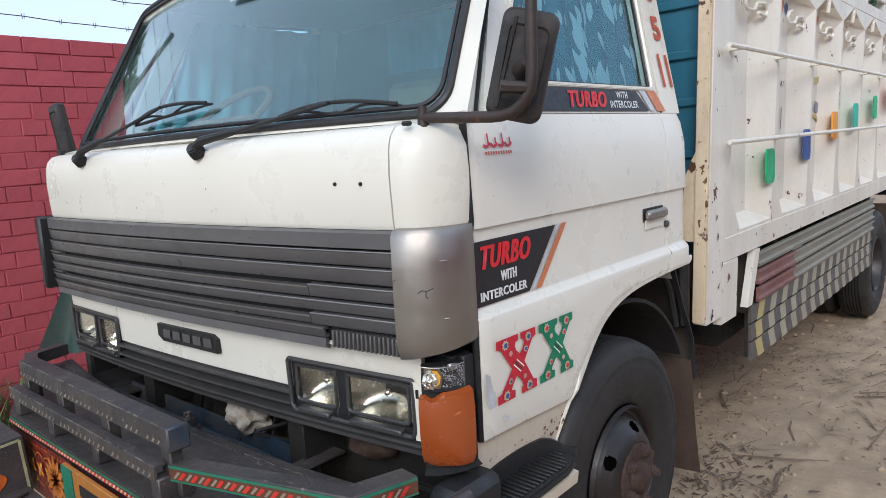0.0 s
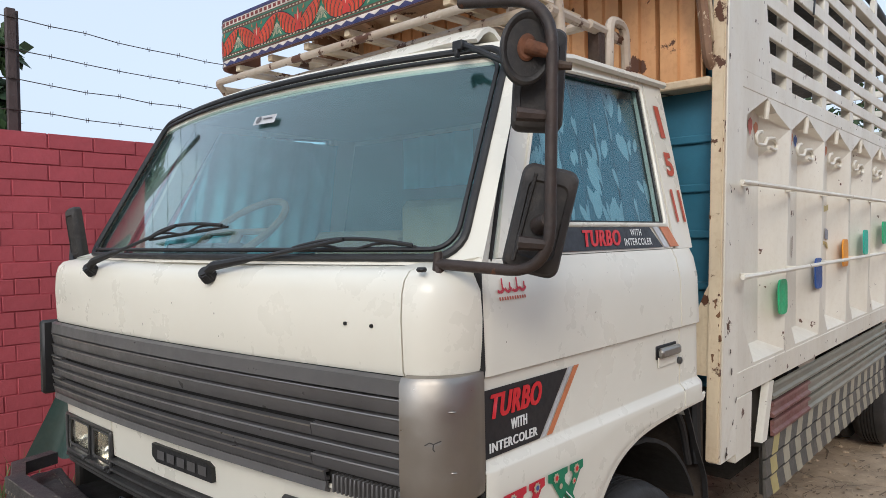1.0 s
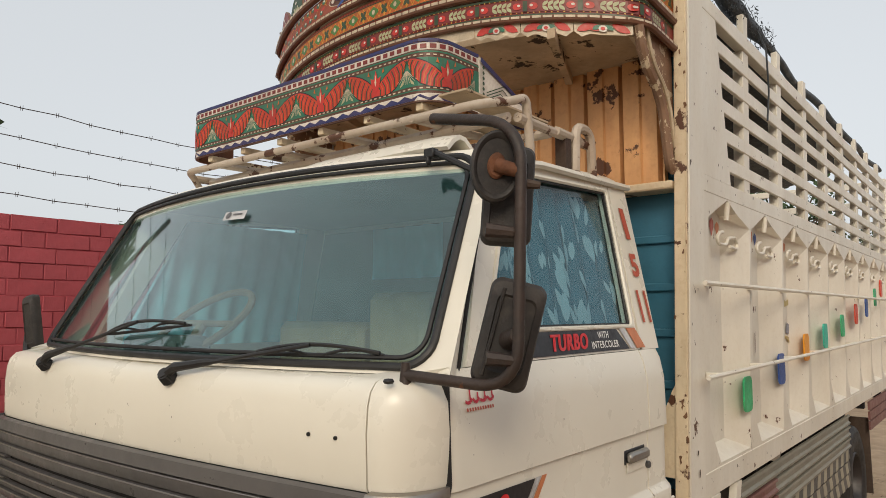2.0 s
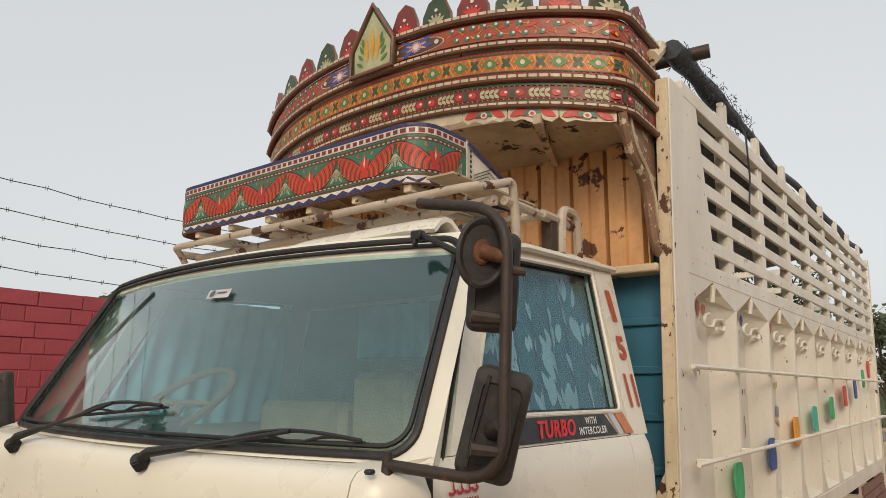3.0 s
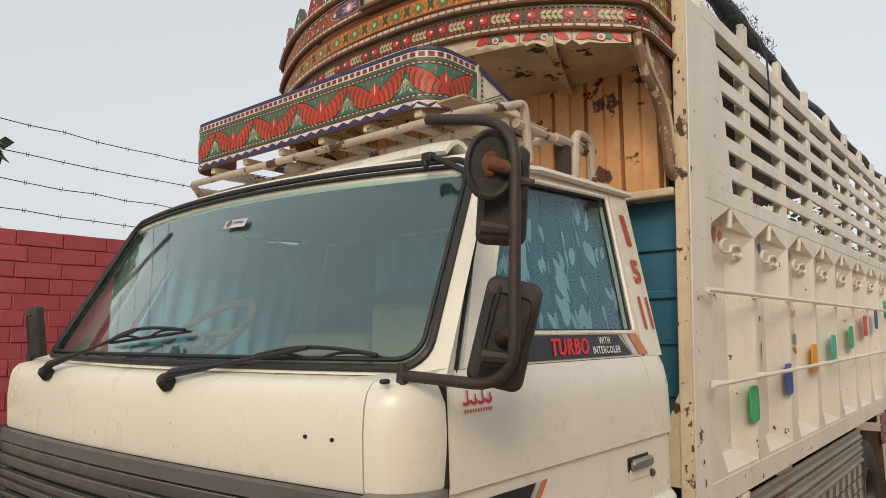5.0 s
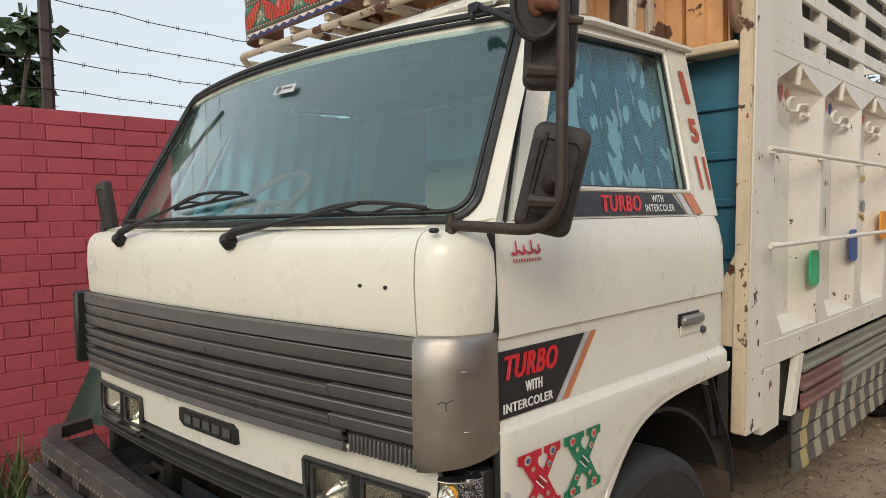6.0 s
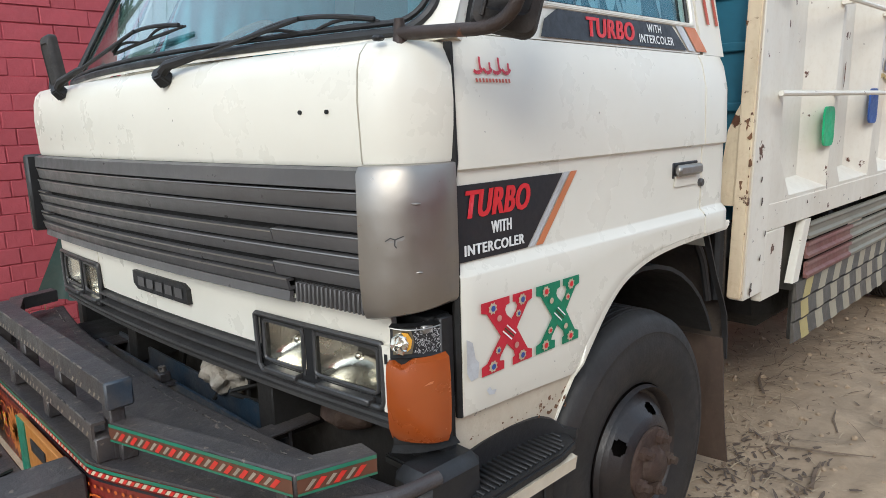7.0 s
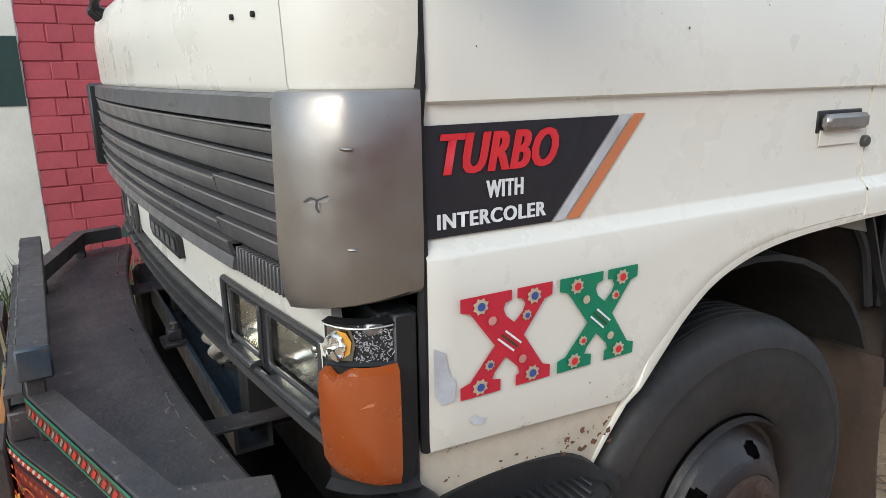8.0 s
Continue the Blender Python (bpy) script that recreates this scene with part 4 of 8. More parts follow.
lampb = part("side_lamp", front_band([(0.994, -0.016), (0.992, 0.0), (0.988, -0.006), (0.936, -0.006), (0.932, 0.0), (0.928, -0.016)], 0.904, 1.01, 14, 0.006), M["black"], truck, "broken side lamp with its bulb bare")
part("lamp_reflector", painted(bmesh.new(), [(0.91, 0.937), (0.951, 0.938), (0.957, 0.962), (0.95, 0.986), (0.912, 0.986)], on_side_lamp, -0.003), M["chrome"], lampb, smooth=False)
part("lamp_glow_cup", painted(bmesh.new(), [(0.93, 0.981), (0.944, 0.979), (0.952, 0.966), (0.949, 0.95), (0.94, 0.943), (0.943, 0.958), (0.938, 0.97)], on_side_lamp, -0.0005), PAINT["yellow"], lampb, "yellow torn lamp cup", smooth=False)
bm = bmesh.new()
bmesh.ops.create_icosphere(bm, subdivisions=3, radius=1, matrix=Matrix.Translation(on_side_lamp(0.926, 0.958, 0.0)) @ pose(0, 0, 0, 0, 0, 35) @ Matrix.Diagonal((0.016, 0.007, 0.02, 1)))
for v in bm.verts:
    v.co += Vector((noise.noise(v.co * 150), noise.noise(v.co * 151 + Vector((5, 0, 0))), noise.noise(v.co * 149))) * 0.006
part("bulb", bm, M["lamp_chrome"], lampb, "crumpled silver foil round the bulb")
part("lamp_edge", tube([(*fp(u, 0.001), 0.99 - 0.005 * math.sin((u - 0.904) * 28)) for u in srange(0.906, 1.008, 8)], 0.0014, 5), M["metal"], lampb, "bright torn edge")
bm = bmesh.new()
rng = random.Random(31)
for k in range(190):
    u, v = 0.957 + 0.05 * rng.random(), rng.uniform(0.936, 0.986)
    bend = [(u, v)]
    for _ in range(3):
        bend.append((bend[-1][0] + rng.uniform(-0.0022, 0.0022), bend[-1][1] + rng.uniform(-0.0018, 0.0022)))
    strip(bm, bend, rng.uniform(0.0002, 0.0006), on_side_lamp, -0.003)
tagged(part("peeling_flakes", bm, PAINT["silver"], lampb, smooth=False), kind="stuff")
part("lamp_bracket", boxes((0.915, 0.94, 0.05, 0.1, 0.975, 0.992)), M["metal"], lampb)
part("hinge_post", boxes((0.925, 0.948, 0.085, 0.12, 0.72, 1.0)), M["black"], truck)

# wipers
for x, b0, b1 in ((0.205, (0.5, 0.022), (0.9, 0.034)), (-0.5, (-0.29, 0.085), (0.18, 0.148))):
    def along_blade(t, off, up=0.0, b0=b0, b1=b1):
        return ws(b0[0] + (b1[0] - b0[0]) * t, b0[1] + (b1[1] - b0[1]) * t + up, off)

    foot = Vector((*fp(x, 0.012), 1.487))
    grip_ = along_blade(0.5, 0.04, 0.014)
    bm = tube([foot, foot.lerp(grip_, 0.08) + Vector((0, -0.006, 0.012)), foot.lerp(grip_, 0.32) + Vector((0, -0.004, 0.008)), foot.lerp(grip_, 0.36) + Vector((0, -0.003, 0.006)), grip_], [0.014, 0.0125, 0.009, 0.0055, 0.005], 8)
    wiper = part("wiper", bm, M["black"], truck, "black windscreen wiper")
    bm = bmesh.new()
    bmesh.ops.create_cone(bm, cap_ends=True, segments=6, radius1=0.026, radius2=0.017, depth=0.034, matrix=Matrix.Translation(foot - Vector((0, 0, 0.004))) @ pose(0, 0, 0, 60, 0, 20))
    bmesh.ops.bevel(bm, geom=list(bm.edges), offset=0.004, segments=2, affect="EDGES")
    part("pivot_cap", bm, M["black"], wiper)
    part("rubber_strip", tube([along_blade(t, 0.007) for t in srange(0, 1, 10)], [0.003] + [0.0046] * 8 + [0.003, 0.003], 6), M["black"], wiper)
    part("bow", tube([along_blade(t, 0.014 + 0.022 * math.sin(math.pi * t), 0.02 * math.sin(math.pi * t)) for t in srange(0.04, 0.96, 12)], 0.0048, 6), M["black"], wiper)
    for a in (0.02, 0.56):
        part("lever", tube([along_blade(a + 0.42 * t, 0.009 + 0.012 * math.sin(math.pi * t), 0.011 * math.sin(math.pi * t)) for t in srange(0, 1, 6)], 0.0036, 6), M["black"], wiper)
part("washer_jet", boxes((0.886, 0.905, 0.0, 0.02, 1.5, 1.51), bevel=0.004), M["black"], truck)

# door handle, key lock, decals
handle = part("door_handle", boxes((0.94, 0.9505, 0.966, 1.112, 1.187, 1.23), bevel=0.003), M["black"], truck, "chrome pull handle in a recess of the door")
part("grip", boxes((0.95, 0.972, 0.972, 1.106, 1.193, 1.223), bevel=0.007), M["metal"], handle)
part("recess", boxes((0.951, 0.953, 0.976, 1.102, 1.164, 1.193), bevel=0.0), M["cab_white"], handle)
bm = bmesh.new()
lathe([(0.0, 0.007), (0.009, 0.007), (0.0115, 0.004), (0.0115, -0.004)], Matrix.Translation((0.952, 1.13, 1.165)) @ pose(0, 0, 0, 0, 90, 0), 16, bm)
part("key_lock", bm, M["bezel"], handle)


def decal(name, shapes, paint, place, label="", parent=truck, off=0.002):
    bm = bmesh.new()
    for s in shapes:
        painted(bm, s, place, off)
    return part(name, bm, paint, parent, label, smooth=False)


def on_flat(u, v, off=0.0):
    return Vector((0.949 + off, u, v))


lower = decal("turbo_decal", [[(0.122, 1.096), (0.342, 1.096), (0.466, 1.243), (0.122, 1.243)]], PAINT["decal_black"], on_flat, "black decal with red and white lettering and an orange stripe")
decal("orange_stripe", [[(0.37, 1.096), (0.395, 1.096), (0.52, 1.244), (0.496, 1.244)]], PAINT["decal_orange"], on_flat, parent=lower)
decal("silver_stripe", [[(0.345, 1.096), (0.366, 1.096), (0.492, 1.244), (0.47, 1.244)]], PAINT["silver"], on_flat, parent=lower)
part("lettering", heavy_letters("TURBO", 0.156, 1.178, 0.194, 0.054, on_flat, 0.0036, 0.27, 0.012, 0.0026), PAINT["decal_red"], lower, smooth=False)
part("lettering", heavy_letters("WITH", 0.227, 1.142, 0.062, 0.024, on_flat, 0.0036, 0.0, 0.014, 0.0008), PAINT["decal_white"], lower, smooth=False)
part("lettering", heavy_letters("INTERCOLER", 0.15, 1.107, 0.18, 0.021, on_flat, 0.0036, 0.0, 0.014, 0.0008), PAINT["decal_white"], lower, smooth=False)
upper = decal("turbo_decal", [[(0.42, 1.528), (1.07, 1.528), (1.0, 1.59), (0.49, 1.59), (0.44, 1.565)]], PAINT["decal_black"], on_upper, "black window decal with red and white lettering", off=0.004)
decal("orange_stripe", [[(1.125, 1.528), (1.19, 1.528), (1.135, 1.592), (1.07, 1.592)]], PAINT["decal_orange"], on_upper, parent=upper, off=0.004)
decal("silver_stripe", [[(1.08, 1.528), (1.117, 1.528), (1.062, 1.592), (1.02, 1.592)]], PAINT["silver"], on_upper, parent=upper, off=0.004)
part("lettering", heavy_letters("TURBO", 0.595, 1.538, 0.205, 0.045, on_upper, 0.0056, 0.2, 0.014, 0.0022), PAINT["decal_red"], upper, smooth=False)
part("lettering", letters("WITH", 0.865, 1.565, 0.07, 0.02, on_upper, 0.006, 0.0, 0.02), PAINT["decal_white"], upper, smooth=False)
part("lettering", letters("INTERCOLER", 0.82, 1.537, 0.175, 0.021, on_upper, 0.006, 0.0, 0.02), PAINT["decal_white"], upper, smooth=False)
for body, y, z, wd, ht, key in (("1", 1.212, 1.893, 0.05, 0.108, "number_red"), ("5", 1.217, 1.762, 0.058, 0.08, "number_red"), ("11", 1.208, 1.608, 0.082, 0.108, "number_red")):
    part("painted_number", letters(body, y, z, wd, ht, on_upper, 0.004, -0.1, 0.04), PAINT[key], truck, "number painted on the door pillar", smooth=False)
for k in range(4):
    y = 0.188 + 0.027 * k
    bm = bmesh.new()
    strip(bm, [(y, 1.452 + 0.004 * (k % 2)), (y + 0.008, 1.448), (y + 0.018, 1.45), (y + 0.024, 1.457)], 0.0034, on_door, 0.003)
    strip(bm, [(y + 0.018, 1.455), (y + 0.02, 1.478 - 0.01 * (k % 2))], 0.0026, on_door, 0.0034)
    part("painted_bar", bm, PAINT["x_red"], truck, "small red painted writing, unreadable", smooth=False)
bm = bmesh.new()
for k in range(11):
    strip(bm, [(0.189 + 0.0093 * k, 1.434), (0.1945 + 0.0093 * k, 1.4345)], 0.0036, on_door, 0.003)
part("painted_bar", bm, PAINT["number_red"], truck, "small red painted writing, unreadable", smooth=False)

# two painted letters on the door
LETTER_X = [(0, 1), (0.54, 1), (0.54, 0.9), (0.47, 0.88), (0.45, 0.82), (0.48, 0.75), (0.57, 0.67), (0.66, 0.76), (0.69, 0.83), (0.66, 0.89), (0.6, 0.9), (0.6, 1), (1, 1), (1, 0.87), (0.91, 0.84), (0.68, 0.52), (0.91, 0.16), (1, 0.13), (1, 0), (0.6, 0), (0.6, 0.11), (0.64, 0.13), (0.62, 0.2), (0.48, 0.34), (0.36, 0.2), (0.34, 0.14), (0.43, 0.12), (0.43, 0), (0, 0), (0, 0.13), (0.1, 0.16), (0.36, 0.48), (0.1, 0.84), (0, 0.87)]
for y0, y1, key in ((0.174, 0.332, "x_red"), (0.346, 0.503, "x_green")):
    def on_letter(u, v, off=0.0):
        z = 0.862 + 0.15 * v
        return Vector((door_x(z) + 0.002 + off, y0 + (y1 - y0) * u, z))
    letter = decal("painted_letter", [LETTER_X], PAINT[key], on_letter, "bold slab letter X with painted flowers")
    for u, v in ((0.2, 0.9), (0.78, 0.9), (0.2, 0.1), (0.78, 0.1), (0.3, 0.3), (0.7, 0.72)):
        r = 0.075 if v in (0.9, 0.1) else 0.05
        part("flower", painted(bmesh.new(), [(u + r * (1.15 if k % 2 else 0.85) * math.cos(k * math.pi / 8), v + r * (1.15 if k % 2 else 0.85) * math.sin(k * math.pi / 8)) for k in range(16)], on_letter, 0.0045), PAINT["cream"], letter, smooth=False)
        part("flower_eye", painted(bmesh.new(), disc_outline(u, v, r * 0.55, 10), on_letter, 0.006), PAINT["blue"] if key == "x_red" else PAINT["decal_red"], letter, smooth=False)
    for k, d in enumerate((-0.04, 0.0, 0.04)):
        bar = bmesh.new()
        strip(bar, [(0.42 + d, 0.58 + d * 0.8), (0.6 + d, 0.42 + d * 0.8)], 0.01, on_letter, 0.005)
        part("stripe", bar, PAINT["decal_white"] if k != 1 else PAINT["dkgreen"], letter, smooth=False)
    for u, v in ((0.32, 0.74), (0.66, 0.28)):
        part("dot", painted(bmesh.new(), disc_outline(u, v, 0.045, 10), on_letter, 0.005), PAINT["pink"] if key == "x_red" else PAINT["cream"], letter, smooth=False)
decal("paint_patch", [[(0.133, 0.95), (0.15, 0.94), (0.158, 0.905), (0.168, 0.895), (0.165, 0.865), (0.145, 0.862), (0.134, 0.88)], [(0.19, 0.83), (0.2, 0.835), (0.206, 0.826), (0.22, 0.824), (0.214, 0.815), (0.198, 0.818)]], PAINT["silver"], on_door, "patch where the white paint has flaked off", off=0.0025)

# mirrors on their tubes
mirror = part("mirror_arm", tube(rounded([(0.9, 0.055, 1.515), (1.156, 0.08, 1.5), (1.17, 0.08, 2.0), (0.95, 0.08, 2.045)], 0.09, 7), 0.0115, 10), M["brown_tube"], truck, "rust-brown mirror tube bolted to the cab corner")
part("arm_bracket", tube([(0.9, 0.055, 1.478), (0.9, 0.055, 1.54)], [0.015, 0.009], 10), M["brown_tube"], mirror)


def mirror_plate(name, centre, wd, ht, yaw, tilt, lean, r, label):
    m = Matrix.Translation(centre) @ pose(0, 0, 0, tilt, lean, yaw)
    bm = bmesh.new()
    rings = []
    for scale, dy in ((1.0, 0.018), (1.0, 0.0), (0.93, -0.012), (0.7, -0.02), (0.66, -0.016)):
        row = []
        for cx, cz, a0 in ((1, 1, 0), (-1, 1, 90), (-1, -1, 180), (1, -1, 270)):
            for k in range(6):
                a = radians(a0 + 18 * k)
                row.append(bm.verts.new(m @ Vector(((cx * (wd / 2 - r) + r * math.cos(a)) * scale, dy, (cz * (ht / 2 - r) + r * math.sin(a)) * scale))))
        rings.append(row)
    for a, b in zip(rings, rings[1:]):
        for k in range(len(a)):
            bm.faces.new((a[k], a[(k + 1) % len(a)], b[(k + 1) % len(a)], b[k]))
    bm.faces.new(rings[-1])
    bm.faces.new(list(reversed(rings[0])))
    shell = part(name, bm, M["mirror_back"], truck, label)
    bm = bmesh.new()
    box(bm, -wd / 2 + 0.01, wd / 2 - 0.01, 0.0185, 0.0205, -ht / 2 + 0.01, ht / 2 - 0.01)
    bm.transform(m)
    part("mirror_glass", bm, M["chrome"], shell)
    return shell, m


low, m = mirror_plate("wing_mirror", (1.11, 0.12, 1.599), 0.11, 0.212, 38, 0, 14, 0.022, "black plastic rectangular mirror seen from behind")
part("rib", tube([m @ Vector((-0.03, -0.02, 0.085)), m @ Vector((-0.035, -0.02, -0.085))], 0.004, 6), M["mirror_back"], low)
part("pivot", tube([m @ Vector((0.0, -0.015, -0.01)), (1.152, 0.083, 1.6)], [0.02, 0.014], 10), M["brown_tube"], low)
mirror_plate("wing_mirror", (1.104, 0.13, 1.872), 0.1, 0.2, 38, 0, 4, 0.02, "black plastic rectangular mirror seen from behind")
bm = bmesh.new()
m = Matrix.Translation((1.117, 0.07, 1.92)) @ pose(0, 0, 0, 90, 8, 52) @ Matrix.Diagonal((0.76, 1.08, 1, 1))
lathe([(0.0, 0.003), (0.05, 0.003), (0.054, 0.007), (0.06, 0.009), (0.065, 0.006), (0.066, -0.004), (0.062, -0.01), (0.0, -0.01)], m, 32, bm)
disc = part("round_mirror", bm, M["mirror_back"], truck, "round black convex mirror seen from behind")
part("flange", lathe([(0.0, 0.01), (0.02, 0.01), (0.024, 0.006), (0.024, 0.002)], m, 20), M["orange_rust"], disc, "rusted round flange")
part("pivot", tube([m @ Vector((0.0, 0, 0.006)), (1.166, 0.082, 1.905)], [0.016, 0.012], 10), M["orange_rust"], disc)
for z in (1.552, 1.79):
    part("clamp", tube([(1.155, 0.083, z), (1.11, 0.045, z + 0.006)], [0.011, 0.014], 8), M["brown_tube"], mirror)
part("bolt", tube([(1.158, 0.085, 1.885), (1.19, 0.11, 1.88)], [0.012, 0.007], 8), M["rust"], mirror)
part("mirror_arm", tube(rounded([(-0.9, 0.0, 1.475), (-0.955, 0.01, 1.5), (-1.0, 0.03, 1.56)], 0.02, 4), 0.012, 8), M["black"], truck)
mirror_plate("wing_mirror", (-0.965, 0.03, 1.6), 0.056, 0.215, 20, 0, -11, 0.016, "black wing mirror on the wall side")

clip = part("roof_clip", tube(rounded([(0.748, 0.315, 2.05), (0.79, 0.31, 2.03), (0.872, 0.33, 1.985)], 0.02, 3), 0.008, 7), M["black"], truck, "black rod clipped to the roof's front edge")
part("clip_jaw", boxes((0.732, 0.765, 0.3, 0.325, 2.03, 2.055), (0.742, 0.752, 0.296, 0.312, 2.012, 2.034), bevel=0.003), M["black"], clip)

# inside the cab
part("dashboard", boxes((-0.82, 0.82, 0.06, 0.34, 1.3, 1.5), (-0.82, 0.82, 0.0, 0.12, 1.1, 1.47), (-0.62, -0.28, 0.2, 0.36, 1.4, 1.56), bevel=0.02), M["dash"], truck)
wheel = tube([Vector((-0.45, 0.42, 1.6)) + Vector((0.2 * math.cos(a), 0.2 * math.sin(a) * 0.8, 0.2 * math.sin(a) * 0.6)) for a in (2 * math.pi * k / 28 for k in range(29))], 0.014, 8, caps=False)
tube([(-0.45, 0.42, 1.6), (-0.45, 0.3, 1.4)], 0.02, 8, wheel)
tube([(-0.64, 0.42, 1.6), (-0.26, 0.42, 1.6)], 0.012, 8, wheel)
part("steering_wheel", wheel, M["twig"], truck, "brown rimmed steering wheel")
for x0, x1, zt in ((-0.75, -0.2, 1.6), (-0.17, 0.15, 1.72), (0.34, 0.78, 1.74)):
    part("seat", boxes((x0, x1, 0.55, 1.05, 1.05, 1.3), (x0, x1, 0.98, 1.12, 1.25, zt), bevel=0.03), M["seat"], truck, "tan vinyl bench seat")


def curtain(name, place, u0, u1, v0, v1, n, count, seed, label, cloth="cloth_shaded", ink="print_shaded"):
    """A gathered curtain with a white petal print."""
    rnd = random.Random(seed)

    def wave(u, v, off=0.0):
        return place(u, v, 0.012 * math.sin(u * 62 + 0.6 * math.sin(v * 9)) + off)
    bm = bmesh.new()
    quad_grid(bm, [[wave(u, v) for u in srange(u0, u1, n)] for v in srange(v0, v1, 8)])
    c = part(name, bm, M[cloth], truck, label)
    bm = bmesh.new()
    for _ in range(count):
        u, v, s = rnd.uniform(u0 + 0.03, u1 - 0.03), rnd.uniform(v0 + 0.04, v1 - 0.06), rnd.uniform(0.6, 1.2)
        for k in range(3):
            shape = leaf_outline(u + rnd.uniform(-0.014, 0.014), v + rnd.uniform(-0.02, 0.02), 0.075 * s, 0.0085 * s, radians(rnd.uniform(74, 106)))
            painted(bm, shape, wave, 0.004)
    if count:
        part("printed_petals", bm, M[ink], c, smooth=False)
    return c


# the near side hangs the shaded copy, the far side the lit one
for sx in (-1, 1):
    curtain("side_curtain", lambda u, v, off, sx=sx: Vector((sx * (side_x(v) - 0.055 + off), max(u, 0.35 + 0.45 * (v - 1.597)), v)), 0.33, 1.17, 1.5, 2.02, 90, 64, 3 + sx, "blue curtain with a white petal print behind the side window", *(("cloth_lit", "print_lit") if sx < 0 else ()))
curtain("rear_curtain", lambda u, v, off: Vector((u, 1.245 - off, v)), -0.39, 0.03, 1.79, 2.02, 60, 0, 9, "plain blue curtain across the cab's rear window", "cloth_lit", "print_lit")


# ---- the truck: cargo body ----
BODY_END, PITCH, FIRST = 6.78, 0.565, 1.655


def bx(z):
    """The body's side leans out a little."""
    return 0.958 + 0.0265 * (z - 0.74)


def slab(y0, y1, z0, z1, proud=0.0, thick=0.03, sx=1, inset=None):
    bm = bmesh.new()
    t = thick
    pts = [(sx * (bx(z) + proud), y, z) for y, z in ((y0, z0), (y1, z0), (y1, z1), (y0, z1))]
    prism(bm, pts, (-sx * t, 0, 0))
    bmesh.ops.bevel(bm, geom=list(bm.edges), offset=min(0.003, t / 4), segments=1, affect="EDGES")
    return bm


body = part("cargo_body_frame", slab(1.6, BODY_END, 0.955, 1.05, 0.0, 0.05), M["body_white"], truck, "white painted steel frame of the cargo body")
for sx in (-1, 1):
    if sx < 0:
        part("bottom_rail", slab(1.6, BODY_END, 0.955, 1.05, 0.0, 0.05, -1), M["body_white"], body)
    part("top_rail", slab(1.6, BODY_END, 2.812, 2.876, 0.0, 0.045, sx), M["body_white"], body)
    part("waist_rail", slab(1.6, BODY_END, 2.1, 2.165, 0.0, 0.045, sx), M["body_white"], body)
    # corner post with its rusting front face
    part("front_corner_post", slab(1.455, 1.61, 0.745, 2.836, 0.002, 0.05, sx), M["body_white"], body)
    bm = bmesh.new()
    prism(bm, [(sx * (bx(z) - k), 1.452, z) for z, k in ((0.755, 0.0), (2.825, 0.0), (2.825, 0.045), (0.755, 0.045))], (0, -0.022, 0))
    bmesh.ops.bevel(bm, geom=list(bm.edges), offset=0.004, segments=2, affect="EDGES")
    part("post_front_face", bm, M["cream_rust"], body, "cream post face with peeling paint and rust")
    part("lower_gusset", slab(1.612, 1.78, 0.71, 0.953, 0.0, 0.035, sx), M["body_white"], body)
    bm = bmesh.new()
    prism(bm, [(sx * (bx(z) - 0.002), y, z) for y, z in ((1.612, 2.812), (1.77, 2.812), (1.95, 2.165), (1.612, 2.165))], (-sx * 0.035, 0, 0))
    part("slanted_gusset", bm, M["body_white"], body)
    part("end_post", slab(BODY_END - 0.1, BODY_END + 0.002, 0.8, 2.91, 0.003, 0.06, sx), M["body_white"], body)
    for k in range(5):
        part("slat", slab(1.76, BODY_END - 0.1, 2.224 + 0.118 * k, 2.282 + 0.118 * k, -0.006, 0.018, sx), M["body_white"], body)
    for k in range(8):
        y = 2.17 + 0.585 * k
        part("slat_post", slab(y, y + 0.085, 2.165, 2.812, -0.0105, 0.045, sx), M["body_white"], body)
        part("slat_post", slab(y + 0.01, y + 0.075, 2.876, 2.985, -0.01, 0.03, sx), M["body_white"], body)

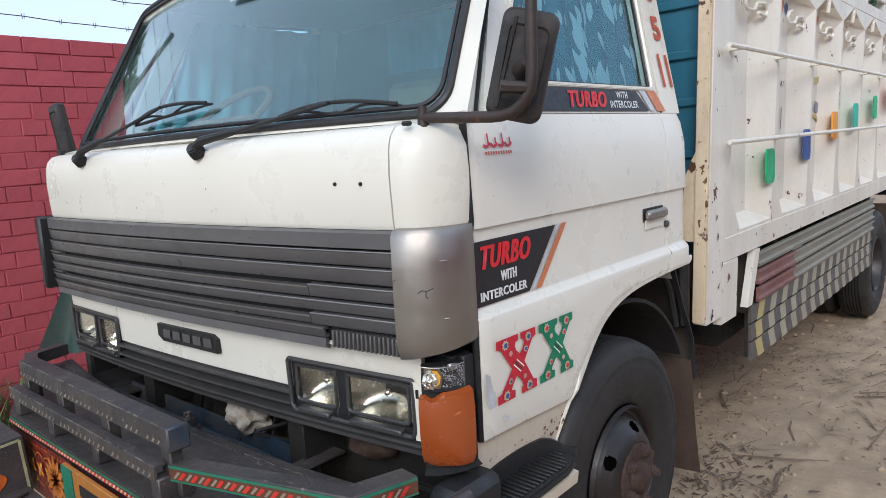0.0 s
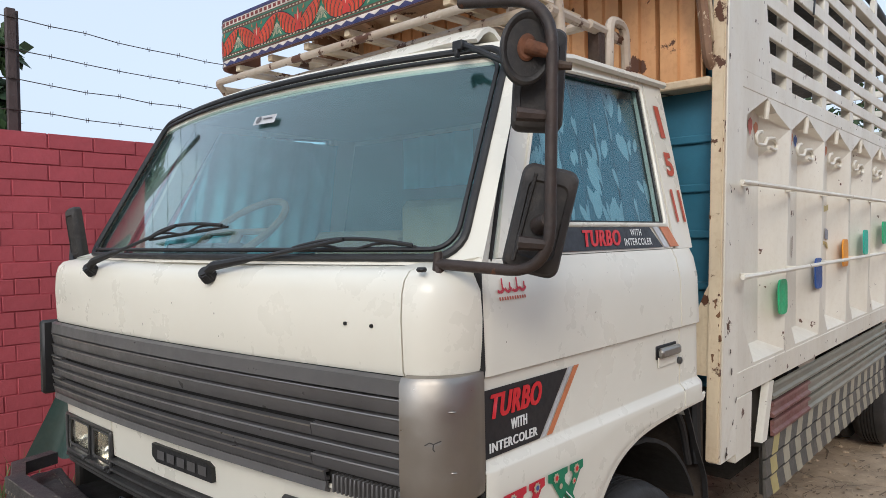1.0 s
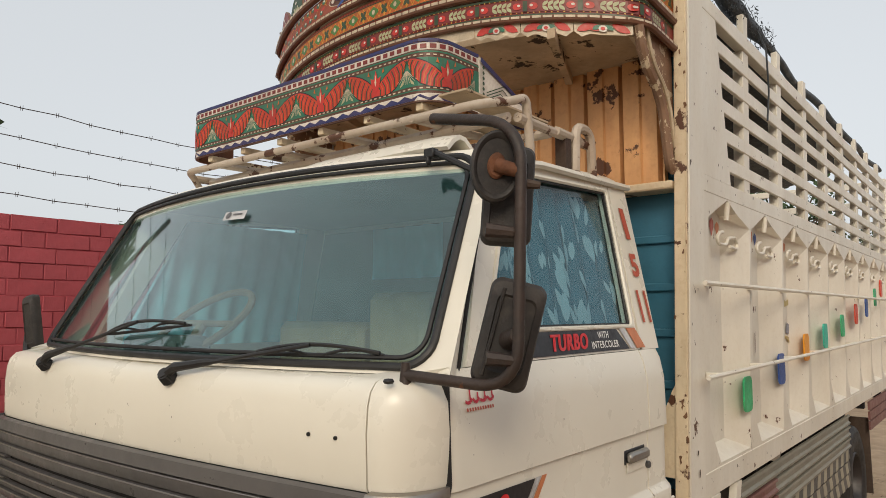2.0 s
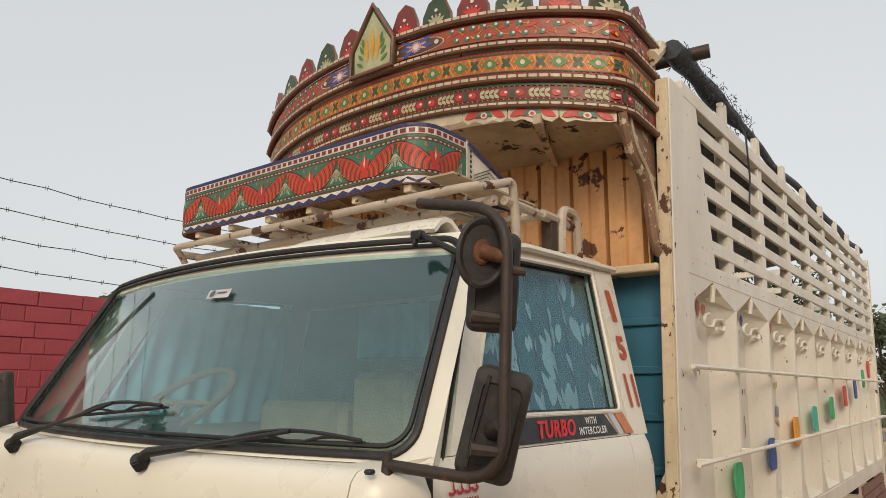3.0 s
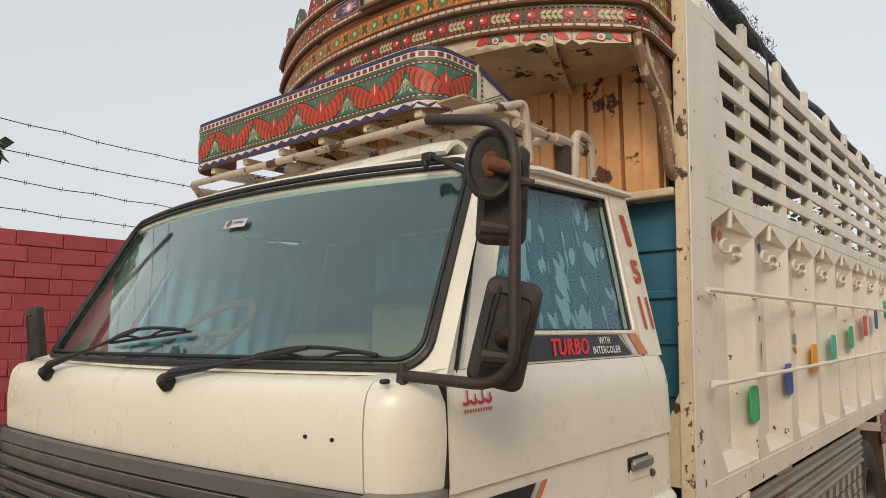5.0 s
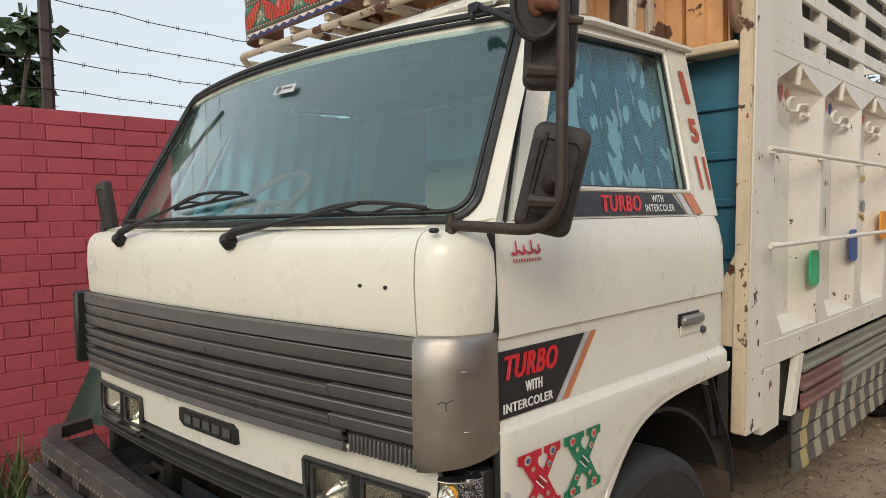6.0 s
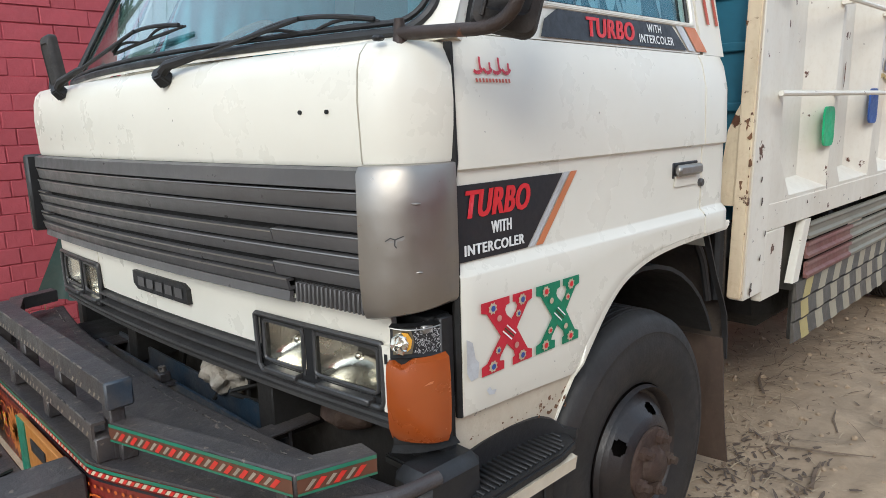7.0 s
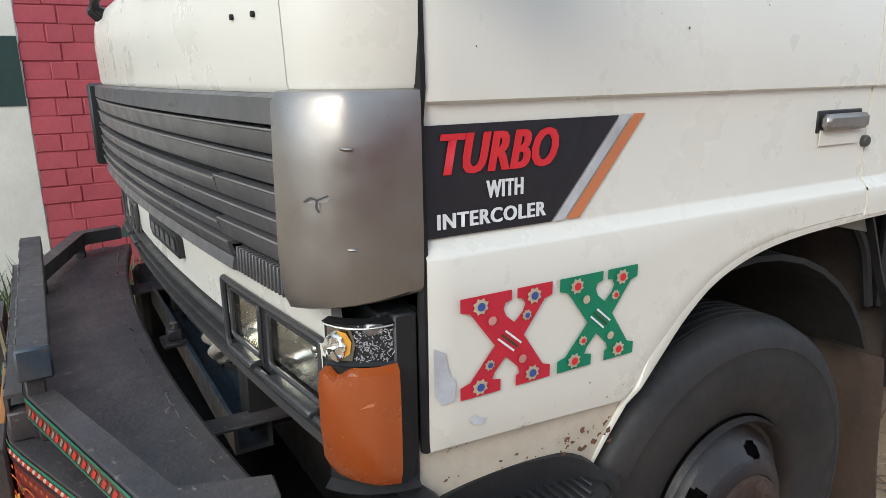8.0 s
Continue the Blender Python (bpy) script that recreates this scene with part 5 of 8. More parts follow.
# pressed side panels with a gabled head and splayed ribs
for sx in (-1, 1):
    for k in range(9):
        y0, y1 = FIRST + PITCH * k, FIRST + PITCH * (k + 1)
        a = y0 - 0.068 if k == 0 else y0
        bm = bmesh.new()
        rec = 0.075
        out = [(a, 1.05), (y1, 1.05), (y1, 2.1), (a, 2.1)]
        e = [(y0 + 0.14, 1.062), (y1 - 0.03, 1.062), (y1 - 0.008, 2.006), (y1 - 0.2, 2.054), (y0 + 0.245, 2.098), (y0 + 0.012, 2.006), (y0 + 0.012, 1.22)]
        f = [(y0 + 0.15, 1.105), (y1 - 0.15, 1.11), (y1 - 0.19, 1.88), (y1 - 0.2, 2.05), (y0 + 0.245, 2.092), (y0 + 0.016, 2.004), (y0 + 0.016, 1.24)]

        def at(p, d=0.0):
            return bm.verts.new((sx * (bx(p[1]) - d), p[0], p[1]))
        o, ev, fv = [at(p, 0.002) for p in out], [at(p, 0.002) for p in e], [at(p, rec) for p in f]
        bm.faces.new((o[0], o[1], ev[1], ev[0]))
        bm.faces.new((o[1], o[2], ev[2], ev[1]))
        bm.faces.new((o[2], ev[4], ev[3], ev[2]))
        bm.faces.new((o[2], o[3], ev[4]))
        bm.faces.new((o[3], ev[5], ev[4]))
        bm.faces.new((o[3], o[0], ev[6], ev[5]))
        bm.faces.new((o[0], ev[0], ev[6]))
        for i in range(7):
            j = (i + 1) % 7
            bm.faces.new((ev[i], ev[j], fv[j], fv[i]))
        bm.faces.new(fv)
        panel = part("side_panel", bm, M["body_white"], truck, "pressed white steel side panel with a gabled head", angle=20)
        if sx < 0:
            continue
        part("gable_pin", tube([(bx(2.1) - 0.006, y0 + 0.262, 2.09), (bx(2.0) - 0.012, y0 + 0.262, 2.018)], 0.011, 8), M["body_white"], panel)
        bm = bmesh.new()
        m_ = y0 + 0.335
        hook = [(m_ - 0.06, 1.972), (m_ - 0.1, 1.968), (m_ - 0.135, 1.945), (m_ - 0.115, 1.918), (m_ - 0.02, 1.922), (m_ + 0.0, 1.95), (m_ + 0.1, 1.962), (m_ + 0.14, 1.94), (m_ + 0.125, 1.912), (m_ + 0.03, 1.918)]
        tube(rounded([(bx(z) - 0.03, y, z) for y, z in hook], 0.018, 3), 0.0075, 7, bm)
        part("rope_hook", bm, M["body_white"], panel, "white painted rope hook")
        for dy, hi, lo, key in ((0.262, 2.035, 1.957, ("number_red", "decal_orange")), (0.33, 2.025, 1.965, ("decal_orange", "blue_plate")), (0.405, 2.03, 1.96, ("blue_plate", "navy"))):
            drop = [(y0 + dy, lo), (y0 + dy + 0.026, lo + (hi - lo) * 0.5), (y0 + dy + 0.024, hi - 0.012), (y0 + dy, hi), (y0 + dy - 0.024, hi - 0.016), (y0 + dy - 0.026, lo + (hi - lo) * 0.5)]
            part("painted_drop", painted(bmesh.new(), drop, lambda u, v, off: Vector((bx(v) - rec + 0.003, u, v))), PAINT[key[k % 2]], panel, smooth=False)

PLATES = [(2.14, 1.293, "bright_green"), (2.71, 1.364, "blue_plate"), (3.255, 1.448, "orange_plate"), (3.77, 1.497, "teal_plate"), (4.34, 1.55, "bright_green"), (4.887, 1.627, "red_plate"), (5.376, 1.678, "blue_plate"), (5.84, 1.765, "bright_green"), (6.2, 1.85, "red_plate")]
for y, z, key in PLATES:
    bm = bmesh.new()
    loop = []
    for cy, cz, a0 in ((1, 1, 0), (-1, 1, 90), (-1, -1, 180), (1, -1, 270)):
        loop += [(bx(z) + 0.006, y + cy * 0.028 + 0.029 * math.cos(radians(a0 + 30 * k)), z + cz * 0.045 + 0.029 * math.sin(radians(a0 + 30 * k))) for k in range(4)]
    prism(bm, loop, (-0.008, 0, 0))
    part("reflector_plate", bm, PAINT[key], truck, "rounded coloured reflector plate on the side rib")
for z0, z1 in ((1.746, 1.75), (1.411, 1.437)):
    rail = part("side_rail", tube([(bx(1.6) + 0.048, 1.49, z0), (bx(1.6) + 0.05, BODY_END, z1)], 0.009, 8), M["body_white"], truck, "thin white tube rail along the body side")
    for k in range(10):
        y = FIRST + PITCH * k - 0.03
        z = z0 + (z1 - z0) * (y - 1.5) / (BODY_END - 1.5)
        part("rail_bracket", boxes((bx(1.6) - 0.004, bx(1.6) + 0.05, y - 0.009, y + 0.009, z - 0.008, z + 0.008), bevel=0.002), M["body_white"], rail)

# faded advert paintings on two panels, worn past reading
def on_recess(u, v, off=0.0):
    return Vector((bx(v) - 0.071 + off, u, v))


py = FIRST + PITCH * 2 + 0.33
for shape in [[(py - 0.09, 1.68), (py - 0.02, 1.67), (py + 0.1, 1.685), (py + 0.07, 1.715), (py, 1.7), (py - 0.07, 1.72)], [(py - 0.1, 1.47), (py, 1.5), (py + 0.09, 1.465), (py + 0.06, 1.505), (py - 0.01, 1.515), (py - 0.08, 1.51)]]:
    decal("faded_painting", [shape], PAINT["faded_yellow"], on_recess, "faded painted patch on a side panel")
for shape in [[(py - 0.09, 1.52), (py - 0.03, 1.53), (py - 0.03, 1.585), (py - 0.08, 1.58)], [(py + 0.0, 1.53), (py + 0.07, 1.52), (py + 0.08, 1.57), (py + 0.02, 1.585)]]:
    decal("faded_painting", [shape], PAINT["faded_blue"], on_recess, "faded painted patch on a side panel")
for k, dy, z0, z1, wd in ((1, 0.4, 1.44, 1.55, 0.008), (2, 0.33, 1.2, 1.44, 0.006), (3, 0.42, 1.5, 1.68, 0.014), (4, 0.38, 1.55, 1.66, 0.012), (4, 0.44, 1.5, 1.64, 0.01), (5, 0.4, 1.6, 1.7, 0.012)):
    y = FIRST + PITCH * k + dy - 0.1
    decal("stain_streak", [[(y, z0), (y + wd, z0 + 0.01), (y + wd * 1.3, (z0 + z1) / 2), (y + wd, z1), (y - wd * 0.4, z1 - 0.01), (y - wd * 0.2, (z0 + z1) / 2)]], M["flake"], on_recess, parent=body)

# headboard: corrugated above the ledge, blue below
head = part("headboard", boxes((-0.95, 0.95, 1.53, 1.56, 1.0, 2.62)), M["blue_board"], truck, "blue sheet headboard of the cargo body")
for z in (1.36, 1.55, 1.72, 1.9):
    part("headboard_rib", boxes((-0.95, 0.95, 1.515, 1.532, z, z + 0.03), bevel=0.004), M["blue_board"], head)
part("headboard_ledge", boxes((-0.98, 0.945, 1.42, 1.53, 2.088, 2.118), bevel=0.006), M["cream_rust"], truck)
bm = bmesh.new()
pts = []
for k in range(-13, 1):
    g = 0.881 + 0.15 * k
    for dx, y in ((0.0, 1.5), (0.022, 1.5), (0.027, 1.455), (0.084, 1.452), (0.089, 1.464), (0.145, 1.464)):
        if -0.95 < g + dx < 0.95:
            pts.append((g + dx, y))
quad_grid(bm, [[(x, y, z) for x, y in pts] for z in (2.118, 2.4, 2.62)])
bmesh.ops.recalc_face_normals(bm, faces=bm.faces)
bmesh.ops.solidify(bm, geom=list(bm.faces), thickness=0.006)
part("corrugated_headboard", bm, M["corrugated"], truck, "cream corrugated sheet with rust flaking through", angle=15)
bm = bmesh.new()
prism(bm, [(0.86, 1.44, 1.06), (0.955, 1.44, 1.06), (0.962, 1.44, 1.45), (0.915, 1.44, 1.36), (0.89, 1.44, 1.3)], (0, 0.03, 0))
part("post_gusset", bm, M["cream_rust"], truck)
part("body_floor", boxes((-0.93, 0.93, 1.56, BODY_END - 0.02, 1.0, 1.04)), M["soffit"], truck)
part("tailboard", boxes((-0.95, 0.95, BODY_END - 0.04, BODY_END - 0.005, 1.0, 2.1)), M["body_white"], truck)
for z in (2.25, 2.45, 2.65, 2.84):
    part("tail_slat", boxes((-0.97, 0.97, BODY_END - 0.04, BODY_END - 0.01, z, z + 0.06)), M["body_white"], truck)

# rolled black cover and its pipe on the top rail
roll_pts = [(0.965 + 0.01 * math.sin(y * 5), y, 3.035 + 0.008 * math.sin(y * 7) - 0.045 * min(1.0, max(0.0, y - 2.4) / 0.5)) for y in srange(1.62, BODY_END - 0.1, 40)]
roll = tagged(part("rolled_cover", tube(roll_pts, [0.042 + 0.008 * math.sin(k * 1.7) if k < 8 else 0.022 for k in range(41)], 10), M["black_roll"], None, "rolled black tarpaulin lashed along the top rail"), category="tarpaulin")
part("cover_pipe", tube([(0.6, 1.68, 3.03), (1.08, 1.78, 3.055)], 0.03, 12), M["brown_tube"], roll)
bm = bmesh.new()
rng = random.Random(6)
for k in range(520):
    y = rng.uniform(1.65, 2.7)
    p = Vector((0.985 + rng.uniform(-0.04, 0.045), y, 3.02 + rng.uniform(-0.06, 0.045)))
    tube([p, p + Vector((rng.uniform(-0.012, 0.012), rng.uniform(-0.025, 0.025), rng.uniform(-0.025, 0.012)))], 0.0016, 4, bm)
tagged(part("frayed_netting", bm, M["black_roll"], roll), kind="stuff")
part("lashing", tube(rounded([(1.0, 2.45, 2.99), (1.03, 2.46, 2.9), (1.025, 2.5, 2.7), (1.02, 2.47, 2.55)], 0.02, 3), 0.005, 6), M["black_roll"], roll)

# dark cover stretched over the load bay, sagging between the sides
rows = []
for y in srange(1.58, 5.6, 24):
    rows.append([(x, y, 2.9 - 0.16 * (1 - (x / 0.93) ** 2) + 0.02 * math.sin(y * 4 + x * 3)) for x in srange(-0.93, 0.93, 12)])
tagged(part("load_cover", sheet(rows, 0.006, (0, 3, 0)), M["black_roll"], None, "dark tarpaulin sagging across the open cargo body"), category="tarpaulin")

# side skirt: three rails and a striped guard
skirt = part("side_guard", boxes((0.86, 0.93, 2.03, 2.06, 0.66, 0.96), bevel=0.003), M["chev_dark"], truck, "side guard of grey rails over a faded striped board")
part("guard_post", boxes((0.86, 0.93, 4.55, 4.58, 0.46, 0.96), bevel=0.003), M["chev_dark"], skirt)
bm = bmesh.new()
prism(bm, [(0.962, 1.9, 0.72), (0.962, 1.96, 0.72), (0.964, 2.05, 0.95), (0.964, 1.99, 0.95)], (-0.03, 0, 0))
part("strut", bm, M["body_white"], skirt)
for z0, z1 in ((0.866, 0.93), (0.788, 0.852), (0.71, 0.774)):
    for a, b, mt in ((2.06, 2.62, M["skirt_red"] if z1 < 0.9 else M["skirt"]), (2.62, 4.57, M["skirt"])):
        bm = bmesh.new()
        prism(bm, [(0.945, a, z0), (0.96, a, z0), (0.962, a, z0 + 0.012), (0.95, a, z0 + 0.02), (0.95, a, z1 - 0.02), (0.962, a, z1 - 0.012), (0.96, a, z1), (0.945, a, z1)], (0, b - a, 0))
        part("guard_rail", bm, mt, skirt)
    bm = bmesh.new()
    prism(bm, [(0.945, 5.45, z0), (0.96, 5.45, z0), (0.96, 5.45, z1), (0.945, 5.45, z1)], (0, BODY_END - 5.45, 0))
    part("guard_rail", bm, M["skirt_red"], skirt)
part("striped_board", boxes((0.90, 0.935, 2.05, 4.55, 0.455, 0.7)), M["chev_dark"], skirt)
for r, (z0, z1) in enumerate(((0.625, 0.7), (0.545, 0.62), (0.455, 0.54))):
    bm = bmesh.new()
    prism(bm, [(0.935, 1.99, z0), (0.952, 1.99, z0 + 0.01), (0.945, 1.99, z1), (0.935, 1.99, z1)], (0, 2.56, 0))
    part("board_fold", bm, M["chev_dark"], skirt)
    for k in range(14):
        y = 2.05 + 0.18 * k + (0.0, 0.0, 0.02)[r]
        tilt = (0.055, 0.0, -0.02)[r]
        part("faded_stripe", painted(bmesh.new(), [(y, z0 + 0.006), (y + 0.085, z0 + 0.006), (y + 0.085 + tilt, z1 - 0.002), (y + tilt, z1 - 0.002)], lambda u, v, off: Vector((0.9535 - 0.007 * (v - z0) / (z1 - z0), u, v))), M["chev_yellow" if k < 1 else "chev_lite"], skirt, smooth=False)


# ---- wheels, chassis ----
def wheel_unit(x, y, r, front):
    unit = thing("road_wheel", "", "")
    unit.parent = truck
    tagged(unit, "dusty road wheel with a dark steel rim")
    s = math.copysign(1, x)
    m = Matrix.Translation((x, y, r + (0.008 if front else 0))) @ pose(0, 0, 0, 0, 90 * s, 0)
    h = 0.1
    prof = [(0.206, -h * 0.8), (0.255, -h * 1.0), (0.33, -h * 1.06), (0.372, -h * 0.98), (0.392, -h * 0.8), (0.402, -h * 0.5)]
    for k in range(5):
        a = -h * 0.5 + h * 0.2 * k
        prof += [(0.404, a), (0.404, a + h * 0.13), (0.394, a + h * 0.14), (0.394, a + h * 0.19)]
    prof += [(0.402, h * 0.5), (0.394, h * 0.8), (0.385, h * 0.9), (0.372, h * 0.98), (0.35, h * 1.05), (0.345, h * 1.035), (0.33, h * 1.07), (0.3, h * 1.09), (0.268, h * 1.05), (0.235, h * 0.93), (0.212, h * 0.84), (0.206, h * 0.8)]
    part("tyre", lathe([(q * r / 0.404, z) for q, z in prof], m, 72), M["rubber"], unit, angle=30)
    if front:
        rp = [(0.236, 0.086), (0.23, 0.1), (0.222, 0.092), (0.214, 0.07), (0.205, 0.066), (0.19, 0.08), (0.182, 0.092)] + [(0.18 - 0.0035 * k, 0.094 + 0.003 * k) for k in range(10)] + [(0.125, 0.13), (0.118, 0.132), (0.116, 0.128), (0.02, 0.128), (0.0, 0.128)]
    else:
        rp = [(0.236, 0.086), (0.23, 0.098), (0.222, 0.09), (0.214, 0.02), (0.19, -0.04), (0.15, -0.06), (0.0, -0.06)]
    rim_m = m @ Matrix.Diagonal((0.88, 0.88, 1, 1))
    bm = lathe(rp, rim_m, 150 if front else 48)
    if front:
        inv = rim_m.inverted()
        holes = []
        for f in bm.faces:
            c = inv @ f.calc_center_median()
            share = (math.atan2(c.y, c.x) / (2 * math.pi) * 5 - 0.276) % 1.0
            across = (share if share < 0.5 else share - 1.0) * 2 * math.pi / 5 * 0.164
            if (across / 0.025) ** 2 + ((math.hypot(c.x, c.y) - 0.164) / 0.0165) ** 2 < 1:
                holes.append(f)
        bmesh.ops.delete(bm, geom=holes, context="FACES")
        # near-black disc stands for the shade behind the hand holes
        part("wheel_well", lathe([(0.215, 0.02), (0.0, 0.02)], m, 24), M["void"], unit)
    part("rim", bm, M["rim"], unit)
    if front:
        hub = lathe([(0.116, 0.129), (0.114, 0.138), (0.108, 0.14), (0.06, 0.14), (0.056, 0.144), (0.05, 0.156), (0.042, 0.163), (0.03, 0.165), (0.012, 0.169), (0.0, 0.169)], rim_m, 32)
        part("hub", hub, M["rust"], unit)
        for k in range(5):
            a = 2 * math.pi * (k + 0.15) / 5
            p = rim_m @ Vector((0.086 * math.cos(a), 0.086 * math.sin(a), 0.132))
            part("wheel_nut", lathe([(0.021, 0.0), (0.02, 0.022), (0.013, 0.026), (0.012, 0.04), (0.0, 0.04)], Matrix.Translation(p) @ pose(0, 0, 0, 0, 90 * s, 0), 6), M["rust"], unit)
    return unit


for x in (0.845, -0.845):
    wheel_unit(x, 0.835, 0.414, True)
for x in (0.83, 0.59, -0.59, -0.83):
    wheel_unit(x, 4.93, 0.405, False)
# shade under the truck sits in these parts' near-black colour
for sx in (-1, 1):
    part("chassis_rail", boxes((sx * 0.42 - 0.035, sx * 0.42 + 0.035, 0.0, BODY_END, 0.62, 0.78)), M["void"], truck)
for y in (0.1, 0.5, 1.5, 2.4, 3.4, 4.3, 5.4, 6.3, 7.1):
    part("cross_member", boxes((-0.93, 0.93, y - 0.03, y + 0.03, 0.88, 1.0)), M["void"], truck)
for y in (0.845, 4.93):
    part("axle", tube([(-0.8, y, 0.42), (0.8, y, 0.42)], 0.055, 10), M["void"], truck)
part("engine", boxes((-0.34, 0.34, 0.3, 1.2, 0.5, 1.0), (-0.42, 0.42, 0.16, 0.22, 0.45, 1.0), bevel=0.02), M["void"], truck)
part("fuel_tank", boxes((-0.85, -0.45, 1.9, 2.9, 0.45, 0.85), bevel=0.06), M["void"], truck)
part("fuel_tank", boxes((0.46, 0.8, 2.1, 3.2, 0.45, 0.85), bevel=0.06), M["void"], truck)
part("mud_flap", sheet([[(x, 1.42 + 0.07 * t * t + 0.02 * math.sin(x * 7), 0.62 - 0.47 * t) for x in srange(0.6, 0.92, 6)] for t in srange(0, 1, 6)], 0.008), M["mudflap"], truck, "muddy brown rubber mud flap")
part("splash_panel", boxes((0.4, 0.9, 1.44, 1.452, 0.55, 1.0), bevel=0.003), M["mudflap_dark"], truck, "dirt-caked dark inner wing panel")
part("mudguard", sheet([[(x, y, z) for y, z in ((1.21, 1.045), (1.25, 0.98), (1.31, 0.86), (1.37, 0.765), (1.402, 0.705), (1.414, 0.63), (1.417, 0.55))] for x in (0.93, 0.912)], 0.006), M["black"], truck, "thin black rubber mudguard strip")
part("mud_flap", sheet([[(x, 5.5 + 0.05 * t, 0.8 - 0.6 * t) for x in (0.5, 0.94)] for t in srange(0, 1, 3)], 0.01), M["mudflap"], truck)
bm = tube(rounded([(0.86, 1.27, 1.06), (0.86, 1.275, 0.98), (0.86, 1.34, 0.98), (0.86, 1.345, 1.07)], 0.02, 4), 0.008, 8)
tube(rounded([(0.85, 1.3, 0.98), (0.86, 1.36, 0.9), (0.87, 1.39, 0.75)], 0.05, 4), 0.013, 8, bm)
tube([(0.88, 1.42, 1.05), (0.885, 1.42, 0.75)], 0.02, 8, bm)
part("air_hose", bm, M["black"], truck)

# step below the door
step = part("cab_step", bmesh.new(), M["black"], truck, "black ribbed step plate below the door")
bm = bmesh.new()
outline = [(0.74, 0.1), (1.01, 0.1), (1.035, 0.13), (1.03, 0.36), (1.015, 0.43), (0.97, 0.455), (0.74, 0.46)]
STEP_Z = 0.65
prism(bm, [(x, y, STEP_Z) for x, y in outline], (0, 0, -0.022))
bmesh.ops.bevel(bm, geom=list(bm.edges), offset=0.005, segments=2, affect="EDGES")
bmesh.ops.recalc_face_normals(bm, faces=bm.faces)
bm.to_mesh(step.data)
bm.free()
for k in range(19):
    y = 0.12 + 0.0165 * k
    part("tread_rib", boxes((0.93, 1.018 - 0.05 * max(0.0, y - 0.38) / 0.05, y - 0.0035, y + 0.0035, STEP_Z - 0.002, STEP_Z + 0.006), bevel=0.0015), M["black"], step)
arc = [(0.95, 0.1), (0.942, 0.16), (0.938, 0.24), (0.94, 0.33), (0.948, 0.4), (0.968, 0.44), (1.0, 0.45)]
arc = rounded([(x, y, 0) for x, y in arc], 0.05, 3)
n_arc = len(arc) - 1
part("step_back", sheet([[(p.x, p.y, STEP_Z - 0.01) for p in arc], [(p.x, p.y, STEP_Z + 0.012 + 0.045 * math.sin(math.pi * min(1.0, i / n_arc + 0.12)) ** 0.6) for i, p in enumerate(arc)]], 0.014, (0.5, 0.3, 0.66)), M["black"], step)
part("step_side", sheet([[(1.025, y, STEP_Z - 0.03) for y in srange(0.12, 0.42, 5)], [(1.02, y, STEP_Z - 0.062) for y in srange(0.12, 0.42, 5)]], 0.02), M["sill_white"], step)
part("step_panel", boxes((0.94, 0.96, 0.13, 0.42, 0.3, 0.6)), M["black"], step)
for y in (0.2, 0.3, 0.38):
    part("panel_rib", boxes((0.96, 0.966, y, y + 0.008, 0.31, 0.59)), M["black"], step)


# ---- bumper ----
bumper = part("front_bumper", bmesh.new(), M["bumper"], truck, "home-built black steel bumper deck with painted edges")


def deck_in(x):
    return -0.122 + 0.075 * (abs(x) / 0.95) ** 2.2


def deck_out(x):
    for (x0, y0), (x1, y1) in zip(FAS, FAS[1:]):
        if x <= x1:
            return y0 + (y1 - y0) * (x - x0) / (x1 - x0) - 0.003
    return FAS[-1][1]


FAS = [(-0.98, -0.1), (-0.9, -0.225), (-0.5, -0.402), (0.43, -0.398), (0.5, -0.374), (0.9, -0.215), (1.0, -0.07)]
DECK = 0.718
bm = bmesh.new()
xs_ = srange(-0.965, 0.965, 48)
rows = [[(x, deck_in(x), z) for x in xs_] for z in (DECK - 0.035, DECK - 0.003)] + [[(x, deck_in(x) - 0.006, DECK) for x in xs_], [(x, deck_in(x) - 0.03, DECK) for x in xs_]]
rows += [[(x, (deck_in(x) - 0.03) * (1 - k) + deck_out(x) * k, DECK - 0.004 * math.sin(math.pi * k) + 0.002 * noise.noise((x * 5, k * 3, 1))) for x in xs_] for k in (0.33, 0.66, 1.0)]
quad_grid(bm, rows)
bmesh.ops.recalc_face_normals(bm, faces=bm.faces)
bmesh.ops.solidify(bm, geom=list(bm.faces), thickness=0.006)
bm.to_mesh(bumper.data)
bm.free()
rng = random.Random(77)
seam = []
for i in range(58):
    a = -0.94 + 1.88 * i / 58
    if rng.random() < 0.6:
        seam.append([(x, deck_in(x) - 0.032 + rng.uniform(-0.002, 0.002), DECK + 0.001) for x in srange(a, a + rng.uniform(0.018, 0.04), 3)])
bm = bmesh.new()
for line in seam:
    tube(line, [rng.uniform(0.0008, 0.002) for _ in line], 5, bm)
tagged(part("deck_seam", bm, M["worn"], bumper), kind="stuff")
